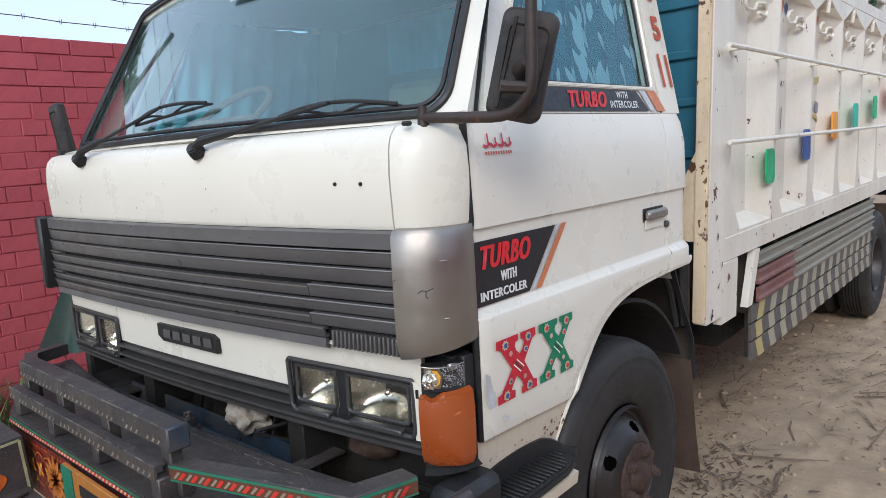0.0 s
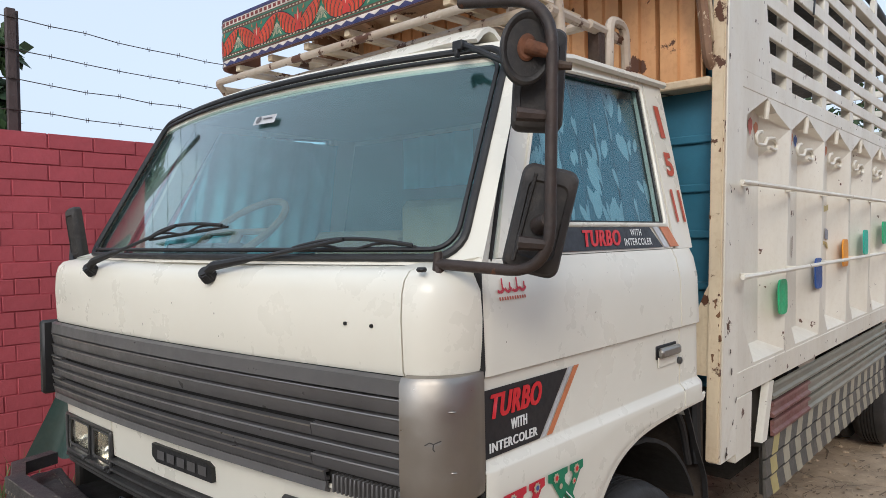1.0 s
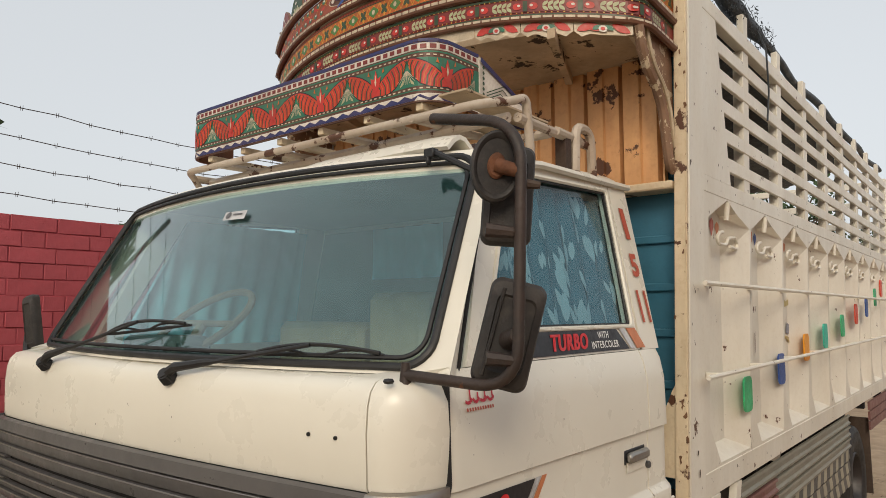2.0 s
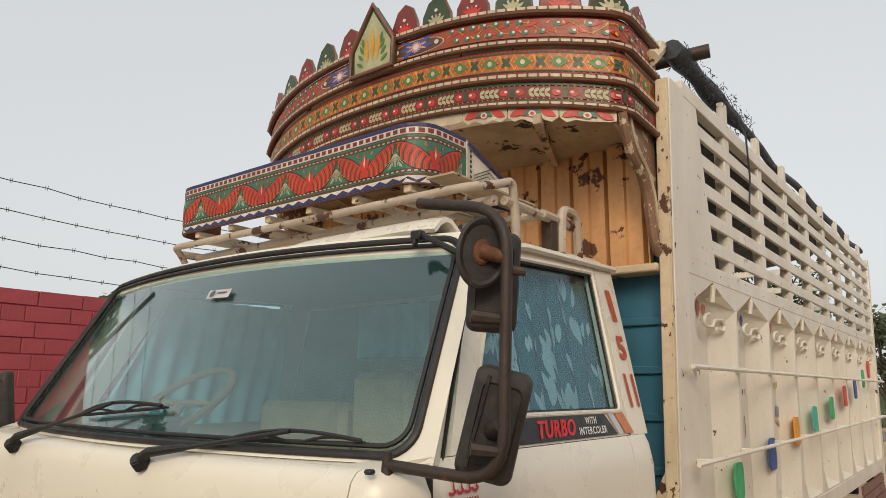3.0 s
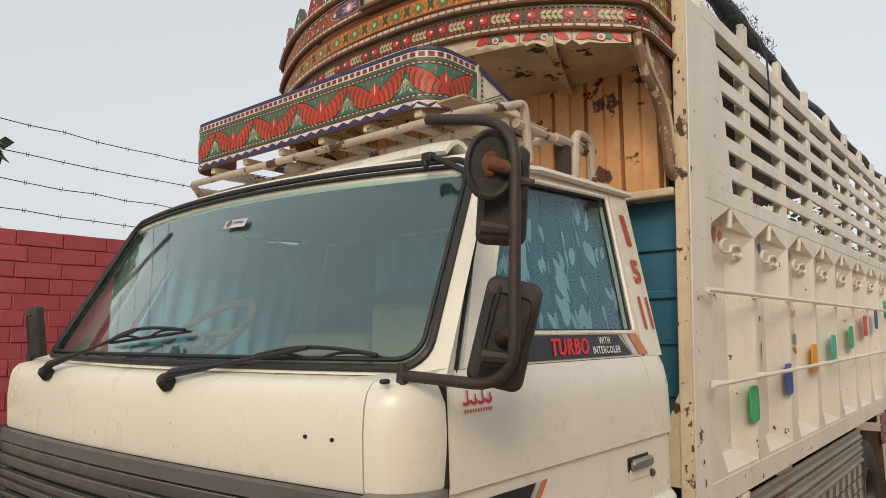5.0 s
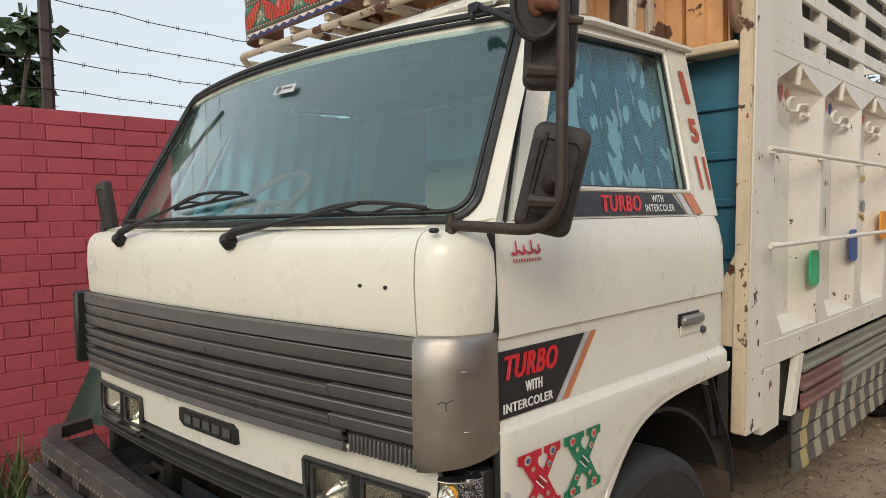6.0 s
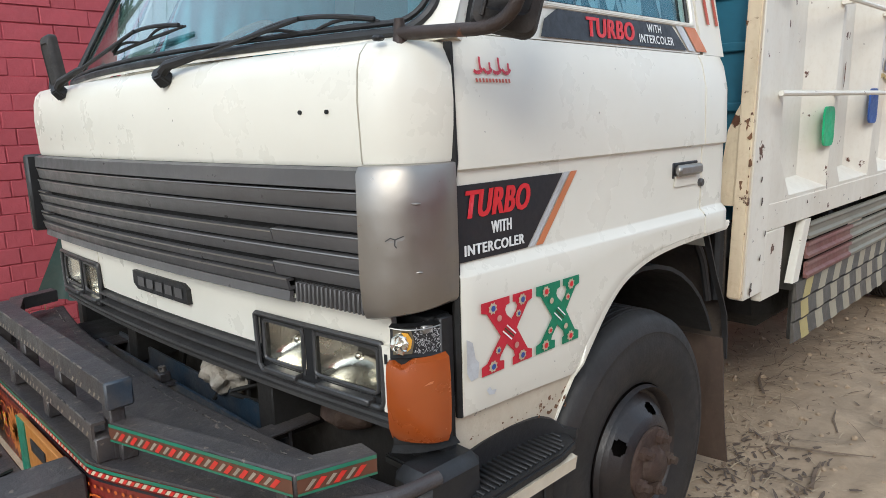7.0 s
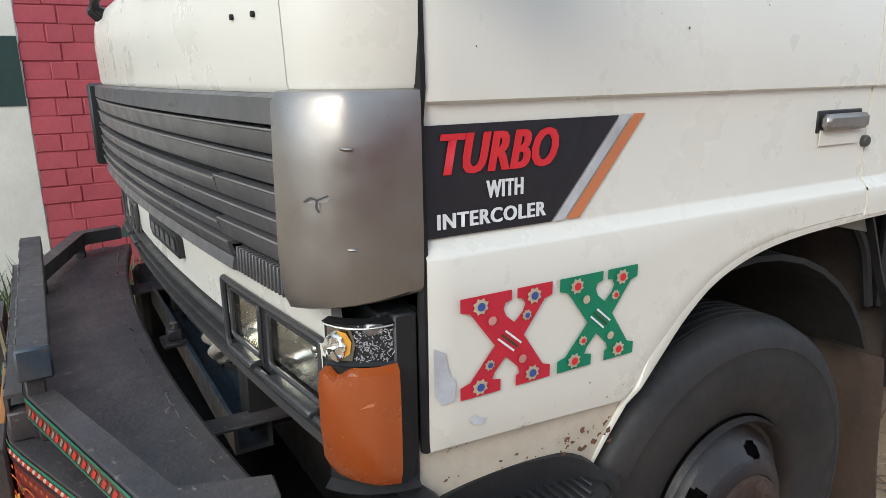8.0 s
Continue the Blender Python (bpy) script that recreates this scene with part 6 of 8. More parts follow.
# raised channel with a lower rail in front of it, both with pale hatching on their front edge
chan = part("upper_channel", prism(bmesh.new(), [(-0.47, y, z) for y, z in ((-0.366, 0.832), (-0.359, 0.832), (-0.359, 0.873), (-0.323, 0.873), (-0.323, 0.846), (-0.316, 0.846), (-0.316, 0.878), (-0.318, 0.88), (-0.364, 0.88), (-0.366, 0.878))], (0.935, 0, 0)), M["bumper"], bumper, "raised black channel with scraped edges")
part("channel_end", boxes((0.463, 0.476, -0.368, -0.314, 0.825, 0.882), bevel=0.004), M["blue_steel"], chan)
rail = part("middle_rail", prism(bmesh.new(), [(-0.5, y, z) for y, z in ((-0.394, 0.764), (-0.388, 0.764), (-0.388, 0.794), (-0.366, 0.794), (-0.366, 0.8), (-0.392, 0.8), (-0.394, 0.798))], (0.95, 0, 0)), M["bumper"], bumper, "black angle rail with pale hatching on its edge")
for (x0, x1, y, z, h_), owner in (((-0.47, 0.463, -0.3672, 0.836, 0.012), chan), ((-0.5, 0.45, -0.3952, 0.768, 0.014), rail)):
    bm = bmesh.new()
    k = x0
    while k < x1 - 0.03:
        if rng.random() < 0.85:
            w_ = rng.uniform(0.008, 0.014)
            w_ *= 0.6
            painted(bm, [(k, z), (k + w_, z), (k + w_ + 0.012, z + h_ * rng.uniform(0.6, 1)), (k + 0.012, z + h_)], lambda u, v, off, y=y: Vector((u, y, v)))
        k += 0.027
    tagged(part("painted_dash", bm, PAINT["dull_cream"], owner, smooth=False), kind="stuff")
    bm = bmesh.new()
    k = x0
    while k < x1 - 0.05:
        ln = rng.uniform(0.015, 0.06)
        zz = z + (0.044 if owner is chan else 0.032)
        if rng.random() < 0.6:
            tube([(k, y + 0.002, zz), (k + ln / 2, y + 0.0015, zz + 0.0006), (min(k + ln, x1), y + 0.002, zz)], rng.uniform(0.001, 0.0024), 5, bm)
        k += ln
    tagged(part("worn_edge", bm, M["worn"], owner), kind="stuff")
for x in (-0.455, -0.18, 0.12, 0.44):
    part("bar_support", boxes((x - 0.022, x + 0.022, -0.36, -0.33, 0.716, 0.846), bevel=0.003), M["bumper"], bumper)
    part("bar_support", boxes((x - 0.02, x + 0.02, -0.392, -0.352, 0.718, 0.77), bevel=0.003), M["bumper"], bumper)
for sx in (-1, 1):
    a, b, c = Vector((sx * 0.454, -0.362, 0.754)), Vector((sx * 0.912, -0.226, 0.754)), Vector((sx * 0.952, -0.082, 0.754))
    inner_edge = [Vector((sx * 0.9, -0.076, 0.754)), Vector((sx * 0.868, -0.196, 0.754)), Vector((sx * 0.446, -0.318, 0.754))]
    bm = prism(bmesh.new(), [a, b, c] + inner_edge, (0, 0, 0.042))
    bmesh.ops.bevel(bm, geom=list(bm.edges), offset=0.003, segments=1, affect="EDGES")
    edge = part("edge_bar", bm, M["bumper"], bumper, "edge bar painted red and green on its face")
    for q in (0.04, 0.93):
        p = a.lerp(b, q) + Vector((-0.012 * sx, 0.022, 0))
        part("edge_support", boxes((p.x - 0.018, p.x + 0.018, p.y - 0.016, p.y + 0.016, 0.716, 0.757), bevel=0.003), M["bumper"], bumper)
    if sx < 0:
        continue
    for p, q in ((a, b), (b, c)):
        d = (q - p)
        n = d.cross(Vector((0, 0, 1))).normalized() * 0.003
        ln = d.length

        def on_edge(u, v, off=0.0, p=p, d=d, n=n, ln=ln):
            return p + d * (u / ln) + n * (1 + off) + Vector((0, 0, v))
        b1, b2, b3, b4 = bmesh.new(), bmesh.new(), bmesh.new(), bmesh.new()
        painted(b1, [(0.003, 0.033), (ln - 0.003, 0.033), (ln - 0.003, 0.04), (0.003, 0.04)], on_edge)
        painted(b2, [(0.003, 0.003), (ln - 0.003, 0.003), (ln - 0.003, 0.0325), (0.003, 0.0325)], on_edge)
        painted(b1, [(0.003, 0.0035), (ln - 0.003, 0.0035), (ln - 0.003, 0.008), (0.003, 0.008)], on_edge, 0.3)
        k = 0.015
        while k < ln - 0.05:
            painted(b4, [(k + 0.014, 0.011), (k + 0.024, 0.01), (k + 0.04, 0.027), (k + 0.03, 0.029)], on_edge, 0.4)
            painted(b3, [(k, 0.012), (k + 0.006, 0.011), (k + 0.022, 0.027), (k + 0.015, 0.029)], on_edge, 0.4)
            k += 0.036
        part("painted_line", b1, PAINT["green"], edge, smooth=False)
        part("painted_ground", b2, PAINT["brown"], edge, smooth=False)
        tagged(part("painted_dash", b3, PAINT["dull_cream"], edge, smooth=False), kind="stuff")
        tagged(part("painted_dash", b4, PAINT["red"], edge, smooth=False), kind="stuff")
# lower fascia with truck-art painting, number board and corner pieces
fascia = part("front_fascia", sheet([[(x, y, z) for x, y in FAS] for z in (0.767, 0.56)], 0.02), PAINT["maroon"], truck, "lower front board with painted red and orange folk art")


def on_fascia(u, v, off=0.0):
    t = u
    for (x0, y0), (x1, y1) in zip(FAS, FAS[1:]):
        d = math.hypot(x1 - x0, y1 - y0)
        if t <= d or (x1, y1) == FAS[-1]:
            n = Vector((y1 - y0, -(x1 - x0), 0)).normalized()
            return Vector((x0 + (x1 - x0) * t / d, y0 + (y1 - y0) * t / d, v)) + n * (0.003 + off)
        t -= d
    return Vector((0, 0, v))


LENF = sum(math.hypot(c - a, d - b) for (a, b), (c, d) in zip(FAS, FAS[1:]))
groups = {key: bmesh.new() for key in ("cream", "red", "green", "yellow", "dkgreen", "decal_black", "orange")}
k = 0.0
while k < LENF - 0.02:
    painted(groups["cream"], [(k, 0.748), (k + 0.009, 0.748), (k + 0.018, 0.758), (k + 0.009, 0.758)], on_fascia, 0.002)
    painted(groups["red"], [(k + 0.009, 0.748), (k + 0.018, 0.748), (k + 0.027, 0.758), (k + 0.018, 0.758)], on_fascia, 0.002)
    painted(groups["orange"], disc_outline(k + 0.01, 0.725, 0.004, 7), on_fascia, 0.003)
    painted(groups["orange"], disc_outline(k + 0.01, 0.575, 0.004, 7), on_fascia, 0.003)
    k += 0.02
n = int(LENF / 0.03)
for i in range(n):
    a, b = LENF * i / n, LENF * (i + 1) / n
    painted(groups["green"], [(a, 0.7605), (b, 0.7605), (b, 0.768), (a, 0.768)], on_fascia, 0.002)
    painted(groups["decal_black"], [(a, 0.738), (b, 0.738), (b, 0.744), (a, 0.744)], on_fascia, 0.002)
for i in range(34):
    u = 0.02 + LENF * i / 34
    for a in range(8):
        painted(groups["yellow" if a % 2 else "red"], leaf_outline(u + 0.022, 0.655, 0.03 if a % 2 else 0.024, 0.006, a * math.pi / 4 + 0.2), on_fascia, 0.003 + 0.0005 * (a % 2))
    painted(groups["cream"], disc_outline(u + 0.022, 0.655, 0.006, 9), on_fascia, 0.0045)
    for sd in (-1, 1):
        arc_ = [(u + 0.022 + 0.03 * math.cos(t), 0.655 + sd * (0.03 + 0.02 * math.sin(t))) for t in srange(0, math.pi, 8)]
        strip(groups["orange"], arc_, 0.0022, on_fascia, 0.0025)
        painted(groups["dkgreen"], leaf_outline(u + 0.052, 0.655 + sd * 0.03, 0.022, 0.005, sd * 1.2), on_fascia, 0.0028)
for key, bm in groups.items():
    tagged(part("folk_painting", bm, PAINT[key], fascia, smooth=False), kind="stuff")
plate = part("number_board", boxes((-0.04, 0.36, -0.422, -0.41, 0.575, 0.742), bevel=0.002), PAINT["plate_yellow"], truck, "yellow number board with a green strip, painted over with bars")
part("green_strip", boxes((-0.04, 0.03, -0.4245, -0.422, 0.577, 0.74), bevel=0.0), PAINT["green"], plate)
bm = boxes((0.075, 0.19, -0.4245, -0.422, 0.685, 0.715), (0.22, 0.24, -0.4245, -0.422, 0.69, 0.7), (0.09, 0.26, -0.4245, -0.422, 0.615, 0.65), bevel=0.0)
part("plate_bar", bm, M["black"], plate)
for a in range(12):
    part("rosette_petal", painted(bmesh.new(), leaf_outline(-0.15, 0.655, 0.075, 0.012, a * math.pi / 6), lambda u, v, off: Vector((u, -0.4085, v - 0.056))), PAINT["tawny"], fascia, smooth=False)
part("corner_pipe", tube(rounded([(0.9, -0.218, 0.722), (0.99, -0.08, 0.722), (0.998, 0.02, 0.722)], 0.08, 5), 0.014, 10), M["bumper"], bumper)
part("bumper_end", boxes((0.9, 1.0, -0.02, 0.149, 0.46, 0.73), bevel=0.022), M["black"], bumper, "black moulded bumper end")
part("round_ornament", lathe([(0.0, 0.012), (0.045, 0.012), (0.055, 0.0)], Matrix.Translation((0.985, -0.1, 0.655)) @ pose(0, 0, 0, 0, 90, -20), 24), PAINT["x_red"], bumper, "red round ornament with a white flower")
bm = bmesh.new()
om = Matrix.Translation((0.985, -0.1, 0.655)) @ pose(0, 0, 0, 0, 90, -20)
for a in range(9):
    painted(bm, leaf_outline(0.022 * math.cos(a * 0.698), 0.022 * math.sin(a * 0.698), 0.026, 0.006, a * 0.698), lambda u, v, off: om @ Vector((u, v, 0.0128)))
part("ornament_petals", bm, PAINT["white"], bumper, smooth=False)
# added near-black sheets, shade for the gap behind the bumper
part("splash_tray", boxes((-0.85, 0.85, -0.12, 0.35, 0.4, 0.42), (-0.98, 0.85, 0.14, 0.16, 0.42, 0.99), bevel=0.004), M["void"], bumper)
# rear frame of the bumper and what shows through it
beam = part("cross_channel", prism(bmesh.new(), [(-0.64, y, z) for y, z in ((-0.034, 0.582), (0.042, 0.582), (0.042, 0.662), (0.034, 0.662), (0.034, 0.592), (-0.026, 0.592), (-0.026, 0.655), (-0.034, 0.655))], (1.1, 0, 0)), M["blue_steel"], truck, "blue steel cross channel behind the bumper")
part("tie_plate", boxes((0.44, 0.5, -0.1, 0.1, 0.655, 0.662), bevel=0.002), M["bumper"], beam)
part("tie_plate", boxes((-0.66, -0.56, -0.1, 0.05, 0.64, 0.648), bevel=0.002), M["bumper"], beam)
bracket = part("frame_bracket", boxes((-0.1, -0.02, -0.085, -0.024, 0.645, 0.657), (-0.08, -0.04, -0.07, -0.035, 0.655, 0.685), bevel=0.004), M["bumper"], beam)
part("bolt", lathe([(0.0, 0.014), (0.011, 0.014), (0.011, 0.0)], Matrix.Translation((-0.06, -0.052, 0.685)), 6), M["worn"], bracket)
bm = bmesh.new()
bmesh.ops.create_icosphere(bm, subdivisions=4, radius=1, matrix=Matrix.LocRotScale((0.125, 0.05, 0.69), None, (0.07, 0.05, 0.055)))
for v in bm.verts:
    v.co += (v.co - Vector((0.125, 0.05, 0.69))) * (0.7 * noise.noise(v.co * 22) + 0.3 * noise.noise(v.co * 60))
tagged(part("sack", bm, M["sack"], None, "crumpled pale sack stuffed behind the bumper"), category="sack")
part("chassis_end", boxes((-0.9, -0.66, -0.06, 0.14, 0.44, 0.66), bevel=0.02), M["void"], truck)
rng = random.Random(15)
for k in range(7):
    x = rng.uniform(-0.7, 0.3)
    p = [Vector((x + rng.uniform(-0.1, 0.1), 0.1 + rng.uniform(-0.1, 0.12), 0.78 - 0.03 * i + rng.uniform(-0.05, 0.05))) for i in range(5)]
    part("cable", tube(rounded(p, 0.04, 3), 0.006, 6), M["void"], truck)
for x, z in ((0.62, 0.72), (-0.55, 0.75)):
    bm = bmesh.new()
    bmesh.ops.create_icosphere(bm, subdivisions=3, radius=1, matrix=Matrix.LocRotScale((x, 0.1, z), None, (0.06, 0.05, 0.05)))
    for v in bm.verts:
        v.co += Vector((noise.noise(v.co * 20), noise.noise(v.co * 21 + Vector((3, 0, 0))), noise.noise(v.co * 19))) * 0.02
    part("steering_joint", bm, M["rust"], truck)
# the board hangs below the deck
for ob in {o for top in (fascia, plate) for o in [top, *top.children_recursive]}:
    for v in ob.data.vertices:
        if not ob.name.startswith("rosette"):
            v.co.z -= 0.056
# lower brackets in front of the board
low_step = part("bumper_bracket", boxes((0.3, 0.42, -0.56, -0.405, 0.5, 0.69), bevel=0.006), M["bumper"], truck, "black box bracket with a painted face")
part("tread_plate", boxes((-0.75, 0.3, -0.62, -0.43, 0.52, 0.545), bevel=0.004), M["bumper"], low_step)
for k in range(9):
    part("tread_bar", tube(rounded([(-0.7 + 0.11 * k, -0.6, 0.549), (-0.66 + 0.11 * k, -0.52, 0.556), (-0.7 + 0.11 * k, -0.45, 0.549)], 0.05, 3), 0.006, 6), M["bumper"], low_step)
box_end = part("bumper_bracket", prism(bmesh.new(), [(-0.31, -0.63, 0.5), (-0.31, -0.42, 0.5), (-0.31, -0.43, 0.7), (-0.31, -0.58, 0.69)], (-0.2, 0, 0)), M["bumper"], truck, "black box bracket painted with an orange heart")
heart = [(-0.535 + 0.0036 * 16 * math.sin(t) ** 3 * 0.9, 0.578 + 0.0036 * (13 * math.cos(t) - 5 * math.cos(2 * t) - 2 * math.cos(3 * t) - math.cos(4 * t)) * 0.75) for t in srange(0, 2 * math.pi, 28)[:-1]]
part("painted_heart", painted(bmesh.new(), heart, lambda u, v, off: Vector((-0.3075, u, v))), PAINT["orange"], box_end, smooth=False)
for a, b in (((-0.62, 0.512), (-0.43, 0.512)), ((-0.43, 0.512), (-0.44, 0.69)), ((-0.44, 0.69), (-0.575, 0.68)), ((-0.575, 0.68), (-0.62, 0.512))):
    bm = bmesh.new()
    strip(bm, [a, b], 0.004, lambda u, v, off: Vector((-0.3078, u, v)))
    part("painted_line", bm, PAINT["sage"], box_end, smooth=False)


# ---- flaked paint on the worn edges ----
def flakes(name, count, area, size, stretch, place, material, parent, seed, bias=1.0):
    """Small irregular spots of bare rust; bias over 1 crowds them towards the area's first edge."""
    rnd = random.Random(seed)
    bm = bmesh.new()
    for _ in range(count):
        u = area[0] + (area[1] - area[0]) * rnd.random() ** bias
        v = rnd.uniform(area[2], area[3])
        r = size * rnd.uniform(0.3, 1.0) ** 1.6
        n = rnd.randint(6, 9)
        spot = []
        for k in range(n):
            a, q = 2 * math.pi * k / n, r * rnd.uniform(0.15, 1.0)
            spot.append((u + q * math.cos(a), v + q * stretch * math.sin(a)))
        painted(bm, spot, place, 0.0)
    tagged(part(name, bm, material, parent, smooth=False), kind="stuff")


flakes("paint_flake", 14, (1.462, 1.6, 0.76, 2.85), 0.009, 1.7, lambda u, v, off: Vector((bx(v) + 0.0055, u, v)), M["rust"], body, 2, 2.2)
flakes("paint_flake", 9, (1.462, 1.6, 0.76, 1.1), 0.014, 1.8, lambda u, v, off: Vector((bx(v) + 0.0058, u, v)), M["rust"], body, 3, 1.2)
flakes("paint_flake", 24, (0.0, 0.042, 0.76, 2.84), 0.011, 2.0, lambda u, v, off: Vector((bx(v) - u, 1.4275, v)), M["flake"], body, 4, 2.6)
flakes("paint_flake", 18, (1.62, 4.4, 0.96, 1.045), 0.01, 1.0, lambda u, v, off: Vector((bx(v) + 0.0035, u, v)), M["rust"], body, 5)
flakes("paint_flake", 26, (1.64, 4.4, 2.105, 2.185), 0.01, 1.0, lambda u, v, off: Vector((bx(v) + 0.0035, u, v)), M["rust"], body, 6)
flakes("paint_flake", 40, (1.64, 4.4, 2.825, 2.895), 0.009, 1.0, lambda u, v, off: Vector((bx(v) + 0.0035, u, v)), M["rust"], body, 7)
flakes("paint_flake", 10, (1.63, 1.9, 2.2, 2.8), 0.008, 1.6, lambda u, v, off: Vector((bx(v) + 0.0035, u, v)), M["rust"], body, 8)
flakes("paint_flake", 7, (0.14, 0.5, 0.79, 0.83), 0.005, 0.6, lambda u, v, off: on_door(u, v, 0.003), M["corner"], truck, 10)
flakes("paint_flake", 14, (0.18, 1.1, 1.2, 1.5), 0.004, 1.4, lambda u, v, off: on_door(u, v, 0.0028), M["rust"], truck, 11)
flakes("paint_flake", 12, (-0.7, 0.82, 1.3, 1.45), 0.004, 1.4, lambda u, v, off: Vector((*fp(u, 0.0062), v)), M["rust"], truck, 12)


flakes("rust_patch", 34, (0.37, 0.49, 0.69, 0.745), 0.011, 0.9, lambda u, v, off: Vector((0.9475 - 0.11 * (0.735 - v), u, v)), M["flake"], truck, 21)
flakes("rust_patch", 14, (0.16, 0.4, 0.715, 0.74), 0.006, 0.7, lambda u, v, off: Vector((0.948 - 0.11 * (0.735 - v), u, v)), M["flake"], truck, 22)
flakes("rust_patch", 10, (0.15, 0.48, 0.76, 0.775), 0.006, 0.5, lambda u, v, off: on_door(u, v + 0.02, 0.003), M["corner"], truck, 23)


# ---- roof rack and painted visor box over the cab ----
rack = part("roof_rack", tube(rounded([(-0.76, 0.62, 2.1), (-0.76, 0.55, 2.2), (-0.72, 0.5, 2.215), (0.76, 0.5, 2.215), (0.8, 0.62, 2.245), (0.8, 0.68, 2.27), (0.79, 0.72, 2.1)], 0.05, 5), 0.0135, 10), M["rack"], truck, "pale tube roof rack with rusted joints")
for y0, y1, z in ((0.5, 1.25, 2.205), (0.72, 1.2, 2.21)):
    part("rack_tube", tube([(0.79, y0 + 0.15, z), (0.77, y1 - 0.12, z + 0.005)], 0.015, 8), M["rack"], rack)
part("rack_tube", tube(rounded([(0.79, 0.99, 2.1), (0.79, 1.0, 2.255), (0.79, 1.1, 2.25), (0.785, 1.12, 2.1)], 0.04, 5), 0.016, 8), M["rack"], rack)
for y in (0.62, 0.85):
    part("rack_tube", tube([(-0.74, y, 2.19), (0.78, y, 2.2)], 0.016, 8), M["rack"], rack)
for x in (-0.5, -0.15, 0.2, 0.52):
    part("rack_tube", tube([(x, 0.49, 2.215), (x + 0.04, 0.98, 2.215)], 0.013, 8), M["rack"], rack)
part("rack_tube", tube([(-0.76, 0.56, 2.2), (-0.76, 1.2, 2.21), (-0.76, 1.22, 2.08)], 0.016, 8), M["rack"], rack)
for x, y in ((0.4, 1.0), (-0.3, 1.1), (0.77, 0.95)):
    part("rack_foot", boxes((x - 0.02, x + 0.02, y - 0.02, y + 0.02, 2.09, 2.21), bevel=0.003), M["rust"], rack)

VW, VX, VY, VZ0, VZ1 = 0.657, -0.04, 0.475, 2.256, 2.447
VR = 0.09
V_FRONT, V_ARC, V_SIDE = 2 * (VW - VR), VR * math.pi / 2, 0.13


def on_visor(u, v, off=0.0):
    """u runs along the front from the far corner and round the near one; v from 0 to 1 up the band."""
    z = VZ0 + (VZ1 - VZ0) * v
    d = 0.012 * (v - 0.5)
    if u < -V_ARC:
        return Vector((VX - VW - off, VY + VR - (u + V_ARC), z))
    if u < 0:
        a = -u / VR
        return Vector((VX - VW + VR - (VR + off) * math.sin(a), VY + VR - (VR + off) * math.cos(a), z))
    if u < V_FRONT:
        return Vector((VX - VW + VR + u, VY - off, z))
    if u < V_FRONT + V_ARC:
        a = (u - V_FRONT) / VR
        return Vector((VX + VW - VR + (VR + off) * math.sin(a), VY + VR - (VR + off) * math.cos(a), z))
    return Vector((VX + VW + off, VY + VR + (u - V_FRONT - V_ARC), z))


U0, U1 = -V_ARC - 0.12, V_FRONT + V_ARC + V_SIDE
us = srange(U0, U1, 90)
visor = part("visor_box", sheet([[on_visor(u, v) for u in us] for v in srange(0, 1, 3)], 0.012, (0, 1, 2.3)), PAINT["brown"], truck, "painted sheet-metal visor box with red wings on green")


def paint_on(name, shapes, key, place, parent, off):
    """Painted shapes: each an object of its own, unless they butt into a band or are too small and many."""
    if 1 < len(shapes) <= 64 and "band" not in name and "field" not in name and "line" not in name and "border" not in name:
        for s in shapes[:-1]:
            part(name, painted(bmesh.new(), s, place, off), PAINT[key], parent, smooth=False)
        return part(name, painted(bmesh.new(), shapes[-1], place, off), PAINT[key], parent, smooth=False)
    bm = bmesh.new()
    for s in shapes:
        painted(bm, s, place, off)
    bmesh.ops.remove_doubles(bm, verts=bm.verts, dist=0.0002)
    ob = part(name, bm, PAINT[key], parent, smooth=False)
    return tagged(ob, kind="stuff") if len(shapes) > 64 else ob


def along(u0, u1, v0, v1, step):
    """A band cut into short pieces, so that it follows the curve."""
    n = max(1, int((u1 - u0) / step))
    return [[(u0 + (u1 - u0) * i / n, v0), (u0 + (u1 - u0) * (i + 1) / n, v0), (u0 + (u1 - u0) * (i + 1) / n, v1), (u0 + (u1 - u0) * i / n, v1)] for i in range(n)]


paint_on("navy_band", along(U0, U1, 0.955, 1.0, 0.03), "navy", on_visor, visor, 0.0012)
paint_on("white_band", along(U0, U1, 0.82, 0.93, 0.03), "white", on_visor, visor, 0.0012)
zig, zag, squares, dots = [], [], [], []
k = U0
while k < U1 - 0.045:
    zig.append([(k, 0.95), (k + 0.0225, 0.925), (k + 0.045, 0.95)])
    zig.append([(k, 0.957), (k, 0.948), (k + 0.045, 0.948), (k + 0.045, 0.957)])
    k += 0.045
paint_on("navy_zigzag", zig, "navy", on_visor, visor, 0.0018)
k = U0 + 0.01
while k < U1 - 0.03:
    squares.append([(k, 0.84), (k + 0.019, 0.84), (k + 0.019, 0.91), (k, 0.91)])
    k += 0.029
paint_on("maroon_square", squares, "maroon", on_visor, visor, 0.0024)
for v in (0.725, 0.2):
    k = U0 + 0.01
    while k < U1 - 0.02:
        dots.append([(k, v), (k + 0.01, v), (k + 0.01, v + 0.022), (k, v + 0.022)])
        k += 0.02
paint_on("cream_dash", dots, "cream", on_visor, visor, 0.0024)
paint_on("green_line", along(U0, U1, 0.775, 0.8, 0.03) + along(U0, U1, 0.172, 0.19, 0.03), "green", on_visor, visor, 0.0012)
paint_on("white_band", along(U0, U1, 0.02, 0.13, 0.03), "white", on_visor, visor, 0.0012)
